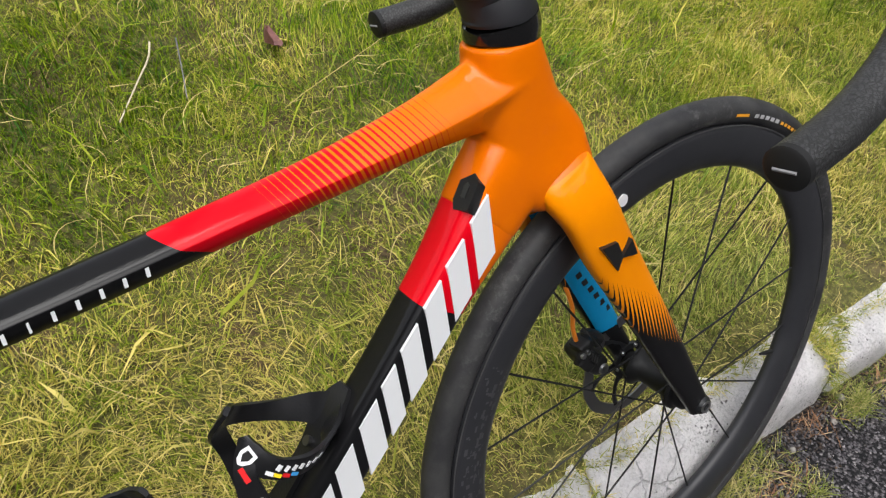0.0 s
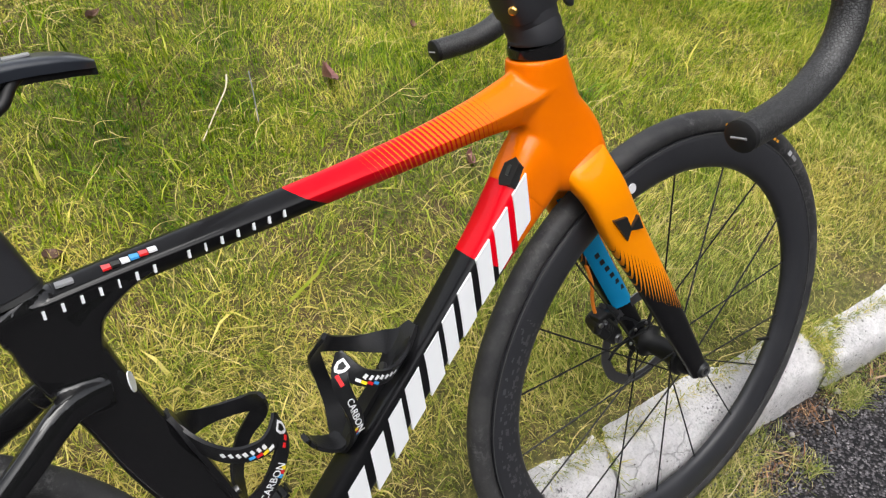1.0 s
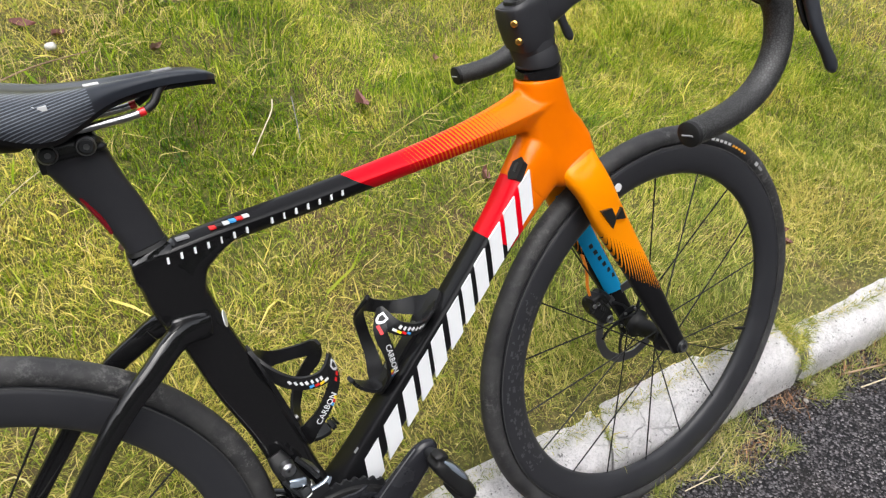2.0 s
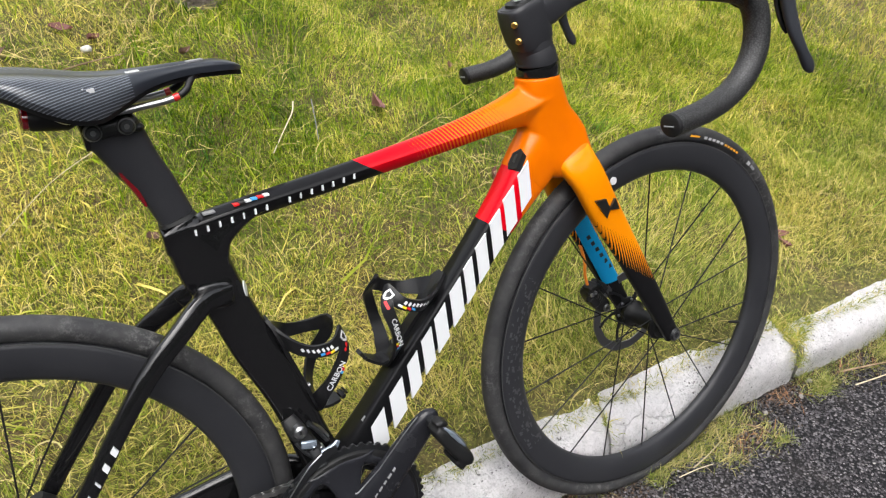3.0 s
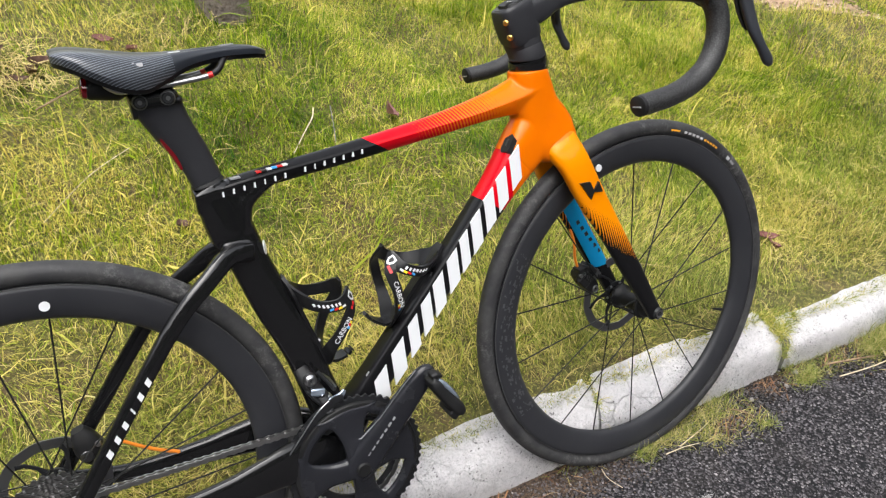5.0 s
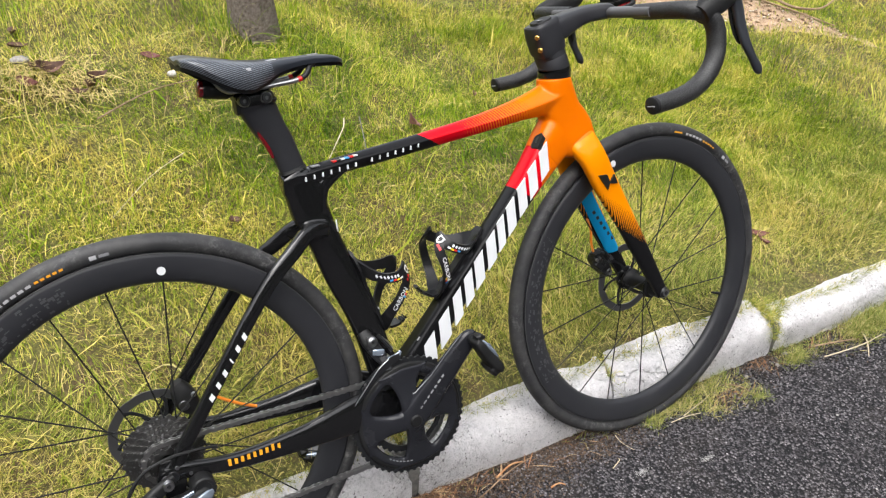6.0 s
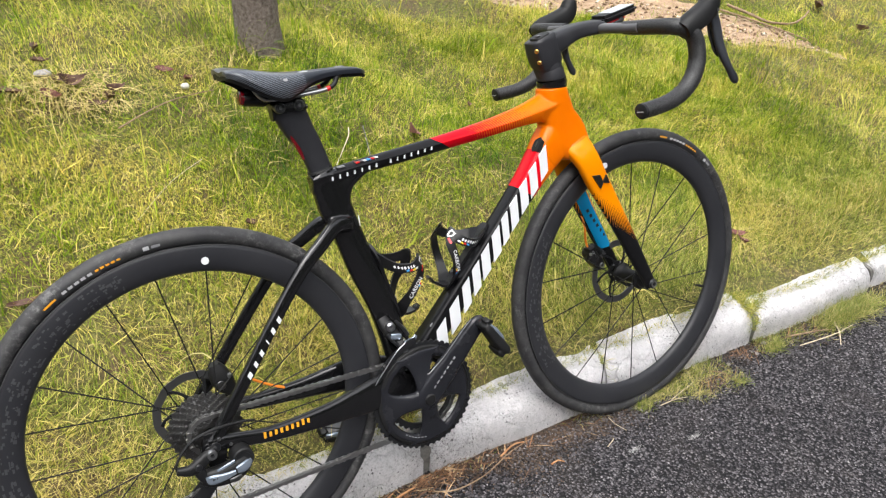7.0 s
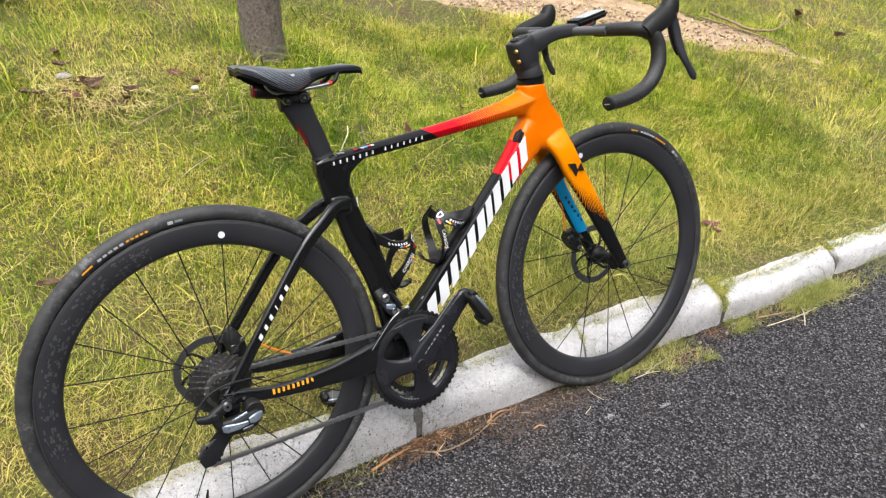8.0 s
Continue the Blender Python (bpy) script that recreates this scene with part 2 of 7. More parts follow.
def soil():
    m = material("thatch_and_soil", (0.1, 0.09, 0.04), 0.95)
    n = Nodes(m)
    x, y, z = n.xyz()
    a = n.ramp(n.noise(70, 6, 0.7), [(0.3, (0.024, 0.026, 0.006)), (0.5, (0.085, 0.082, 0.018)), (0.7, (0.25, 0.22, 0.065))])
    a = n.mix(n.ramp(n.noise(5, 4, 0.6), [(0.48, 0.0), (0.62, 0.8)]), a, n.ramp(n.noise(90, 5, 0.7), [(0.35, (0.035, 0.020, 0.010)), (0.65, (0.15, 0.095, 0.050))]))
    sand = n.ramp(n.noise(16, 6, 0.65), [(0.3, (0.22, 0.14, 0.08)), (0.55, (0.40, 0.28, 0.18)), (0.8, (0.52, 0.40, 0.28))])
    # The bare trodden strip on the bank.
    v = n.line((0.62, x), (0.785, y), (0.16, n.noise(2.5, 4)), (0.14, n.noise(9, 5, 0.7)), off=-0.15)
    g = n.line((1.0, x), (-1.0, y))
    bare = n.sum("GREATER_THAN", v, SAND_LOW)
    near = n.sum("GREATER_THAN", n.line((1.0, x), (-0.2, y), (0.9, n.noise(3.1, 4)), off=-0.45), SAND_FROM)
    ends = n.sum("LESS_THAN", n.sum("ADD", v, n.sum("MULTIPLY", n.line((1.0, g), off=-1.1), n.sum("MULTIPLY_ADD", n.sum("GREATER_THAN", g, 1.1), 0.15, 0.24))), SAND_HIGH)
    n.color(n.mix(n.sum("MULTIPLY", n.sum("MULTIPLY", bare, near), ends), a, sand))
    n.bump(n.noise(120, 5, 0.7), 0.8, 0.01)
    return m


def blades(name, green, mid, straw, shift):
    m = material(name, green, 0.5, spec=0.2)
    n = Nodes(m)
    g = n.t.nodes.new("ShaderNodeNewGeometry")
    own = g.outputs["Random Per Island"]
    patch = n.ramp(n.noise(2.2, 4, 0.6), [(0.3, 0.0), (0.7, 1.0)])
    small = n.ramp(n.noise(11, 3, 0.6), [(0.3, 0.0), (0.7, 1.0)])
    x, y, z = n.xyz()
    dry = n.ramp(y, [(0.2, 1.0), (0.9, 0.0)])
    # Deeper green, with less straw colour, round one spot on the bank.
    away = n.sum("ADD", n.sum("POWER", n.sum("ABSOLUTE", n.line((1.0, x), off=-0.52)), 2.0), n.sum("POWER", n.sum("ABSOLUTE", n.line((1.0, y), off=-1.22)), 2.0))
    greener = n.ramp(n.line((1.0, away), (0.25, small)), [(0.08, 1.0), (0.60, 0.0)])
    behind = n.ramp(x, [(-0.7, 1.0), (0.0, 0.0)])
    ahead = n.ramp(x, [(0.9, 0.0), (2.0, 1.0)])
    f = n.line((0.66, own), (0.60, patch), (0.28, small), (0.03, dry), (-0.24, greener), (0.04, ahead), (0.04, behind), off=shift)
    tone = n.ramp(f, [(0.0, green), (0.45, mid), (0.66, tuple(0.5 * (a + b) for a, b in zip(mid, straw))), (0.85, straw)])
    n.color(n.mix(n.line((0.40, dry)), tone, n.ramp(own, [(0.0, (0.13, 0.12, 0.045)), (0.6, (0.36, 0.31, 0.15)), (1.0, (0.62, 0.54, 0.32))])))
    n.b.inputs["Subsurface Weight"].default_value = 0.0
    tr = n.t.nodes.new("ShaderNodeBsdfTranslucent")
    n.link(n.b.inputs["Base Color"].links[0].from_socket, tr.inputs["Color"])
    mx = n.t.nodes.new("ShaderNodeMixShader")
    mx.inputs[0].default_value = 0.3
    out = n.t.nodes["Material Output"]
    n.link(n.b.outputs[0], mx.inputs[1])
    n.link(tr.outputs[0], mx.inputs[2])
    n.link(mx.outputs[0], out.inputs["Surface"])
    return m


def mottled(name, a, b, scale, rough=0.8, bump=0.5, depth=0.003):
    m = material(name, a, rough)
    n = Nodes(m)
    k = n.noise(scale, 6, 0.65)
    n.color(n.ramp(k, [(0.3, a), (0.7, b)]))
    n.bump(n.noise(scale * 3, 5, 0.7), bump, depth)
    return m


SAND_LOW, SAND_HIGH, SAND_FROM = 2.93, 3.30, 0.9
ASPHALT, KERB, SOIL = asphalt(), kerb_stone(), soil()
GRASS = blades("grass_blades", (0.030, 0.090, 0.002), (0.250, 0.355, 0.006), (0.76, 0.63, 0.16), -0.255)
STRAW = mottled("dry_straw", (0.38, 0.29, 0.085), (0.60, 0.49, 0.20), 9, 0.75, 0.1)
LONG_GRASS = blades("long_grass", (0.08, 0.17, 0.010), (0.24, 0.32, 0.03), (0.6, 0.5, 0.2), -0.34)
BARK = mottled("bark", (0.10, 0.075, 0.062), (0.33, 0.275, 0.245), 85, 0.95, 1.0, 0.012)
DEAD_LEAF = mottled("dead_leaf", (0.055, 0.028, 0.02), (0.17, 0.09, 0.06), 45, 0.7)
RED_LEAF = mottled("red_brown_leaf", (0.10, 0.035, 0.032), (0.24, 0.10, 0.085), 45, 0.6)
TWIG = mottled("weathered_twig", (0.15, 0.095, 0.055), (0.34, 0.24, 0.15), 40, 0.85)
GREY_TWIG = mottled("grey_twig", (0.10, 0.10, 0.10), (0.22, 0.21, 0.2), 40, 0.8)
PALE_STONE = mottled("pale_stone", (0.14, 0.13, 0.12), (0.36, 0.34, 0.31), 90, 0.9)
WHITE_STONE = mottled("white_stone", (0.42, 0.40, 0.36), (0.66, 0.64, 0.60), 70, 0.9)
TREE_LEAF = mottled("tree_leaves", (0.03, 0.07, 0.015), (0.08, 0.14, 0.03), 4, 0.6, 0.1)
PALE_STRAW = mottled("pale_straw", (0.42, 0.34, 0.22), (0.62, 0.54, 0.40), 60, 0.8)
MORTAR = mottled("joint_mortar", (0.06, 0.058, 0.054), (0.17, 0.16, 0.145), 60, 0.95)
RUST_LITTER = mottled("rust_brown_litter", (0.28, 0.11, 0.04), (0.5, 0.3, 0.15), 40, 0.85)


# ---- mesh helpers ----
def finish(name, bm, mat, parent=None, label="", sharp=38):
    me = bpy.data.meshes.new(name)
    bmesh.ops.recalc_face_normals(bm, faces=bm.faces)
    for face in bm.faces:
        face.smooth = True
    bm.to_mesh(me)
    bm.free()
    me.set_sharp_from_angle(angle=radians(sharp))
    for one in mat if isinstance(mat, (list, tuple)) else [mat]:
        me.materials.append(one)
    ob = new(name, me)
    if parent is not None:
        ob.parent = parent
    if label:
        ob["label"] = label
    return ob


def part(name, bm, mat, parent, label="", sharp=38):
    return finish(name, bm, mat, parent, label, sharp)


def empty(name, m=None):
    ob = new(name)
    if m is not None:
        ob.matrix_world = m
    return ob


def skin(bm, rings, caps=True, closed=False):
    vs = [[bm.verts.new(p) for p in ring] for ring in rings]
    pairs = list(zip(vs, vs[1:])) + ([(vs[-1], vs[0])] if closed else [])
    for a, b in pairs:
        for i in range(len(a)):
            j = (i + 1) % len(a)
            bm.faces.new((a[i], a[j], b[j], b[i]))
    if caps and not closed:
        bm.faces.new(vs[0][::-1])
        bm.faces.new(vs[-1])
    return vs


def loft(rows, n=24, side=(0, 1, 0), bm=None):
    """Rows of x, y, z, half depth, half width across, roundness (2 is an ellipse). Ends closed."""
    bm = bm or bmesh.new()
    at = [Vector(r[:3]) for r in rows]
    rings = []
    for i, r in enumerate(rows):
        t = (at[min(i + 1, len(at) - 1)] - at[max(i - 1, 0)]).normalized()
        b = Vector(side)
        b = (b - b.dot(t) * t).normalized()
        d = b.cross(t)
        e = 2.0 / (r[5] if len(r) > 5 else 2.0)
        ring = []
        for k in range(n):
            c, s = math.cos(2 * math.pi * (k + 0.5) / n), math.sin(2 * math.pi * (k + 0.5) / n)
            ring.append(at[i] + d * (math.copysign(abs(c) ** e, c) * r[3]) + b * (math.copysign(abs(s) ** e, s) * r[4]))
        rings.append(ring)
    skin(bm, rings)
    return bm


def smooth_rows(rows, steps=5):
    """Rows filled in between along a smooth curve."""
    a = np.array(rows, float)
    out = []
    for i in range(len(a) - 1):
        p0, p1, p2, p3 = a[max(i - 1, 0)], a[i], a[i + 1], a[min(i + 2, len(a) - 1)]
        for k in range(steps):
            u = k / steps
            out.append(tuple(0.5 * (2 * p1 + (p2 - p0) * u + (2 * p0 - 5 * p1 + 4 * p2 - p3) * u * u + (3 * p1 - p0 - 3 * p2 + p3) * u**3)))
    out.append(tuple(a[-1]))
    return out


def sweep(points, radius, n=10, bm=None, flat=1.0):
    """A round rod along points; radius may be one number or one a point."""
    bm = bm or bmesh.new()
    at = [Vector(p) for p in points]
    rad = radius if isinstance(radius, (list, tuple)) else [radius] * len(at)
    t = (at[1] - at[0]).normalized()
    d = t.orthogonal().normalized()
    rings = []
    for i, p in enumerate(at):
        t = (at[min(i + 1, len(at) - 1)] - at[max(i - 1, 0)]).normalized()
        d = (d - d.dot(t) * t).normalized()
        b = t.cross(d)
        rings.append([p + d * (rad[i] * math.cos(2 * math.pi * k / n)) + b * (flat * rad[i] * math.sin(2 * math.pi * k / n)) for k in range(n)])
    skin(bm, rings)
    return bm


def curve(points, steps=6):
    return [Vector(p) for p in smooth_rows(points, steps)]


def lathe(profile, n, centre, closed=True, bm=None):
    """A profile of (radius, y) turned about the y axis through centre."""
    bm = bm or bmesh.new()
    c = Vector(centre)
    rings = [[c + Vector((r * math.cos(2 * math.pi * k / n), y, r * math.sin(2 * math.pi * k / n))) for k in range(n)] for r, y in profile]
    skin(bm, rings, caps=not closed, closed=closed)
    return bm


def slab(outline, y0, y1, bm=None):
    """A flat plate: outline of (x, z) between two values of y."""
    bm = bm or bmesh.new()
    a = [bm.verts.new((x, y0, z)) for x, z in outline]
    b = [bm.verts.new((x, y1, z)) for x, z in outline]
    bm.faces.new(a)
    bm.faces.new(b[::-1])
    for i in range(len(a)):
        j = (i + 1) % len(a)
        bm.faces.new((a[i], b[i], b[j], a[j]))
    return bm


def box(lo, hi, bevel=0.0, m=None, bm=None):
    bm = bm or bmesh.new()
    made = bmesh.ops.create_cube(bm, size=1.0)["verts"]
    for v in made:
        v.co = Vector([(l + h) / 2 + c * (h - l) for l, h, c in zip(lo, hi, v.co)])
    if bevel:
        bmesh.ops.bevel(bm, geom=list({e for v in made for e in v.link_edges}), offset=bevel, segments=2, affect="EDGES", clamp_overlap=True)
    if m is not None:
        bmesh.ops.transform(bm, matrix=m, verts=bm.verts)
    return bm


def arrays(name, verts, quads, tris, mat, parent=None):
    """One mesh straight from arrays, for what is too many to build piece by piece."""
    me = bpy.data.meshes.new(name)
    me.vertices.add(len(verts))
    me.vertices.foreach_set("co", np.asarray(verts, np.float32).ravel())
    nq, nt = len(quads), len(tris)
    me.loops.add(4 * nq + 3 * nt)
    me.loops.foreach_set("vertex_index", np.concatenate([np.asarray(quads, np.int32).ravel(), np.asarray(tris, np.int32).ravel()]))
    me.polygons.add(nq + nt)
    me.polygons.foreach_set("loop_start", np.concatenate([4 * np.arange(nq), 4 * nq + 3 * np.arange(nt)]).astype(np.int32))
    me.update(calc_edges=True)
    me.materials.append(mat)
    ob = new(name, me)
    if parent is not None:
        ob.parent = parent
    return ob


# ---- the ground ----
KERB_LINE = [(-60, 0.611), (-3, 0.131), (-0.3423, 0.099), (0.0255, 0.101), (0.2883, 0.085), (0.9189, 0.066), (1.0713, 0.057), (1.1186, 0.053), (1.2868, 0.044), (1.497, 0.041), (1.8648, 0.034), (3, 0.004), (60, -0.589)]


def kerb_y(x):
    return np.interp(x, [p[0] for p in KERB_LINE], [p[1] for p in KERB_LINE])


def kerb_top(x):
    """The farther blocks have sunk a little."""
    return np.interp(x, [1.05, 1.15, 1.60, 1.95], [0.098, 0.084, 0.080, 0.064])


def kerb_deep(x):
    return np.interp(x, [1.05, 1.15], [0.085, 0.066])


def lumps(x, y):
    """Gentle unevenness of the bank, from a few waves."""
    return 0.012 * np.sin(7.1 * x + 1.3) * np.sin(6.3 * y + 0.4) + 0.008 * np.sin(15.7 * x + 3.1 * y) + 0.005 * np.sin(23.0 * y - 9.0 * x)


def road_z(x, y):
    """The road falls gently ahead, and to a shallow gutter along the kerb."""
    return -0.007 - 0.0095 * (np.clip(x, -4, 4) - 0.585) + 0.10 * np.clip(kerb_y(x) - 0.02 - y, 0.0, 0.2) + 0.020 * np.clip((x - 1.12) / 0.35, 0.0, 1.0)


def bank(x, y):
    """Height of the grass bank behind the kerb."""
    back = y - kerb_y(x) - kerb_deep(x)
    rise = np.clip(0.224 - 0.105 * x, 0.095, 0.33)
    far = np.clip(back, 0, None)
    far = np.where(far < 2.0, far, 2.0 + 6.0 * (1 - np.exp(-(far - 2.0) / 6.0)))
    return kerb_top(x) - 0.004 + rise * far + lumps(x, y) * np.clip(back / 0.25, 0, 1)


def ground_z(x, y):
    back = y - kerb_y(x)
    deep = kerb_deep(x)
    return np.where(back < 0.03, -0.045, np.where(back < deep, -0.045 + (back - 0.03) / (deep - 0.03) * (kerb_top(x) + 0.041), bank(x, y)))


def graded(lo, hi, fine_lo, fine_hi, step):
    near = np.arange(fine_lo, fine_hi + 1e-6, step)
    grow = [step * 1.25**k for k in range(1, 60)]
    up, down = fine_hi + np.cumsum(grow), fine_lo - np.cumsum(grow)
    return np.concatenate([[lo], down[down > lo][::-1], near, up[up < hi], [hi]])


gx, gy = graded(-400, 400, -1.6, 3.2, 0.04), graded(-400, 400, -0.1, 2.6, 0.03)
GX, GY = np.meshgrid(gx, gy)
cols = len(gx)
ids = (np.arange(len(gy) - 1)[:, None] * cols + np.arange(cols - 1)[None]).ravel()
ground = arrays("ground", np.stack([GX, GY, ground_z(GX, GY)], -1).reshape(-1, 3), np.stack([ids, ids + 1, ids + cols + 1, ids + cols], -1), np.zeros((0, 3), int), SOIL)
tagged(ground, "grassy roadside bank of thatch, soil and bare sand", "ground", kind="structure")

rx = graded(-400, 400, -1.4, 2.6, 0.08)
road_rows = [np.full_like(rx, -400.0), np.full_like(rx, -8.0), np.full_like(rx, -1.5), kerb_y(rx) - 0.4, kerb_y(rx) - 0.22, kerb_y(rx) - 0.12, kerb_y(rx) - 0.05, kerb_y(rx) + 0.035]
verts = np.concatenate([np.stack([rx, y, road_z(rx, y) + 0.003 * np.sin(3 * rx + y) * (np.abs(rx) < 6) - (0.003 if k >= 6 else 0.0)], -1) for k, y in enumerate(road_rows)])
ids = (np.arange(len(road_rows) - 1)[:, None] * len(rx) + np.arange(len(rx) - 1)[None]).ravel()
road = arrays("road", verts, np.stack([ids, ids + 1, ids + len(rx) + 1, ids + len(rx)], -1), np.zeros((0, 3), int), ASPHALT)
tagged(road, "dark coarse asphalt road with pale stone chips", "road", kind="structure")


# ---- kerb: rough whitewashed blocks with open joints ----
kerb = tagged(empty("kerb"), "rough whitewashed concrete kerb along the road", "kerb", kind="structure")
PROFILE = [(0.0, -0.045), (0.001, 0.02), (0.006, 0.048), (0.013, 0.066), (0.022, 0.078), (0.034, 0.085), (0.058, 0.091), (0.085, 0.096), (0.11, 0.098), (0.125, 0.06), (0.125, -0.045)]


def kerb_block(x0, x1, seed, shift=0.0, skew=(0.0, 0.0), soft=(0.012, 0.012)):
    """One block; skew: how far each end leans ahead from its front to its back; soft: rounding of each end."""
    bm = bmesh.new()
    count = max(6, int((x1 - x0) / 0.014))
    rings = []
    for i in range(count + 1):
        u = i / count
        x = x0 + (x1 - x0) * u
        tuck = 0.0
        for gap, r in ((x - x0, soft[0]), (x1 - x, soft[1])):
            if gap < r:
                tuck += r * 0.8 * (1 - math.sqrt(max(0.0, 1 - (1 - gap / r) ** 2)))
        ring = []
        sunk = float(kerb_top(x)) / 0.098
        for y, z in ((y * (1.0 if x0 < 1.05 else 0.78), z * sunk) for y, z in PROFILE):
            wob = 0.007 * noise.noise(Vector((x * 5, y * 9 + seed, z * 9))) + 0.004 * noise.noise(Vector((x * 19, y * 26 + seed, z * 26))) + 0.0022 * noise.noise(Vector((x * 60, y * 70 + seed, z * 70)))
            lean = (skew[0] * max(0.0, 1 - (x - x0) / 0.25) + skew[1] * max(0.0, 1 - (x1 - x) / 0.25)) * (y / 0.11)
            xx = x + lean
            yy = float(kerb_y(xx)) + shift + y + wob
            zz = z + (0.6 * wob - tuck if z > 0.01 else 0.0)
            ring.append((xx, yy + tuck * (1 if y < 0.06 else -1), zz))
        rings.append(ring)
    skin(bm, rings)
    return bm


for n_, (x0, x1, shift, skew, soft) in enumerate([
        (-9.486, -2.129, 0.0, (0, 0), (0.01, 0.01)), (-2.1185, -1.0465, 0.002, (0, 0), (0.012, 0.012)), (-1.036, -0.006, 0.0, (0, 0), (0.01, 0.008)), (0.0108, 0.5111, 0.0, (0, 0.034), (0.008, 0.005)), (0.5158, 1.066, 0.001, (0.034, 0.0), (0.004, 0.034)),
        (1.0718, 1.5968, 0.0, (0, 0.03), (0.012, 0.012)), (1.6126, 2.653, 0.006, (0.03, 0), (0.02, 0.012)), (2.6636, 3.7566, 0.0, (0, 0), (0.012, 0.012)), (3.7671, 12.585, 0.0, (0, 0), (0.012, 0.012))]):
    part("kerb_stone", kerb_block(x0, x1, 3.7 * n_, shift, skew, soft), KERB, kerb, sharp=50)
for x0, x1 in ((-0.014, 0.019), (1.055, 1.089), (1.598, 1.612)):
    part("joint_filling", loft([(x, float(kerb_y(x)) + 0.062, 0.014, 0.058, 0.050, 5) for x in (x0, (x0 + x1) / 2, x1)], 20, side=(0, 1, 0)), MORTAR, kerb, "dark weathered mortar in the joint")


# ---- dark ring across the road and behind the eye, added to block low light ----
def dark_surround():
    bm = bmesh.new()
    rings = []
    for k in range(97):
        a = radians(-215 + 250 * k / 96)
        r = 11.0 + 0.8 * math.sin(9 * a) + 0.5 * math.sin(23 * a)
        ring = []
        for j in range(9):
            h = -0.3 + 8.4 * j / 8 + (0.7 * math.sin(17 * a) + 0.5 * math.sin(41 * a + 1)) * (j / 8)
            out = 1.0 + 0.05 * math.sin(31 * a + 2.2 * j) + 0.02 * j
            ring.append((r * out * math.cos(a), r * out * math.sin(a), h))
        rings.append(ring)
    vs = [[bm.verts.new(p) for p in ring] for ring in rings]
    for p, q in zip(vs, vs[1:]):
        for j in range(8):
            bm.faces.new((p[j], q[j], q[j + 1], p[j + 1]))
    return bm


SURROUND = mottled("surround_green", (0.015, 0.025, 0.008), (0.05, 0.075, 0.025), 3.0, 0.9, 1.0, 0.2)
tagged(finish("backdrop", dark_surround(), SURROUND, sharp=80), "unseen dark ring added round the road to block low light", "backdrop", kind="structure")


# ---- the bicycle, in its own frame: x ahead, y to its left, z up from the tyres' feet ----
bike = tagged(empty("road_bike", TIPPED), "orange, red and black carbon road bike leaning on the kerb", "bicycle")
REAR, FRONT, BB = (-0.410, 0.0, 0.351), (0.582, 0.0, 0.345), (-0.010, 0.0, 0.280)
REAR_END, FRONT_END = (-0.405, 0.0, 0.338), (0.587, 0.0, 0.337)

# frame
def creased(rows, n=8):
    """Rows of x, z, height above the crease, depth below it, half width: a roofed section with a sharp side crease."""
    bm = bmesh.new()
    rings = []
    for x, z, up, down, half in smooth_rows(rows, 6):
        ring = []
        for k in range(n + 1):
            u = -1 + 2 * k / n
            ring.append((x, half * u, z + up * (1 - abs(u) ** 1.5)))
        for u, v in ((1.0, -0.09), (0.82, -0.48), (0.60, -0.93), (0.45, -1.02), (0.0, -1.05), (-0.45, -1.02), (-0.60, -0.93), (-0.82, -0.48), (-1.0, -0.09)):
            ring.append((x, half * u, z + down * v))
        rings.append(ring)
    skin(bm, rings)
    return bm


def merged(bms, voxel=0.0022, rounds=10):
    """Several closed shapes moulded into one smooth skin."""
    me = bpy.data.meshes.new("moulded")
    bm = bms[0]
    for other in bms[1:]:
        tmp = bpy.data.meshes.new("tmp")
        other.to_mesh(tmp)
        other.free()
        bm.from_mesh(tmp)
        bpy.data.meshes.remove(tmp)
    bmesh.ops.recalc_face_normals(bm, faces=bm.faces)
    bm.to_mesh(me)
    bm.free()
    ob = new("moulded", me)
    fuse = ob.modifiers.new("fuse", "REMESH")
    fuse.mode, fuse.voxel_size = "VOXEL", voxel
    ease = ob.modifiers.new("ease", "SMOOTH")
    ease.factor, ease.iterations = 0.5, rounds
    done = bpy.data.meshes.new_from_object(ob.evaluated_get(bpy.context.evaluated_depsgraph_get()))
    bpy.data.objects.remove(ob)
    out = bmesh.new()
    out.from_mesh(done)
    bpy.data.meshes.remove(done)
    return out


TOP_ROWS = [
    (-0.139, 0.7205, 0.0065, 0.0270, 0.0165), (-0.10, 0.7237, 0.0065, 0.0205, 0.0185), (-0.05, 0.7280, 0.0070, 0.0180, 0.0193), (0.07, 0.7345, 0.0090, 0.0175, 0.0196), (0.145, 0.7392, 0.0103, 0.0170, 0.0197), (0.24, 0.7460, 0.0138, 0.0175, 0.0217),
    (0.32, 0.7545, 0.0195, 0.0195, 0.0252), (0.375, 0.7635, 0.0260, 0.028, 0.0280), (0.408, 0.7705, 0.0275, 0.03, 0.0290), (0.428, 0.7745, 0.019, 0.028, 0.0255), (0.443, 0.7760, 0.008, 0.020, 0.014)]
part("top_tube", creased(TOP_ROWS[1:8]), PAINT_TOP, bike, "top tube fading from orange through red to black", sharp=65)
DT, DN = Vector((0.733, 0, 0.680)), Vector((-0.680, 0, 0.733))


def dt(s, h):
    """A place on the down tube's middle plane, along it and across it."""
    p = Vector((0, 0, 0.27)) + DT * s + DN * h
    return p.x, p.z


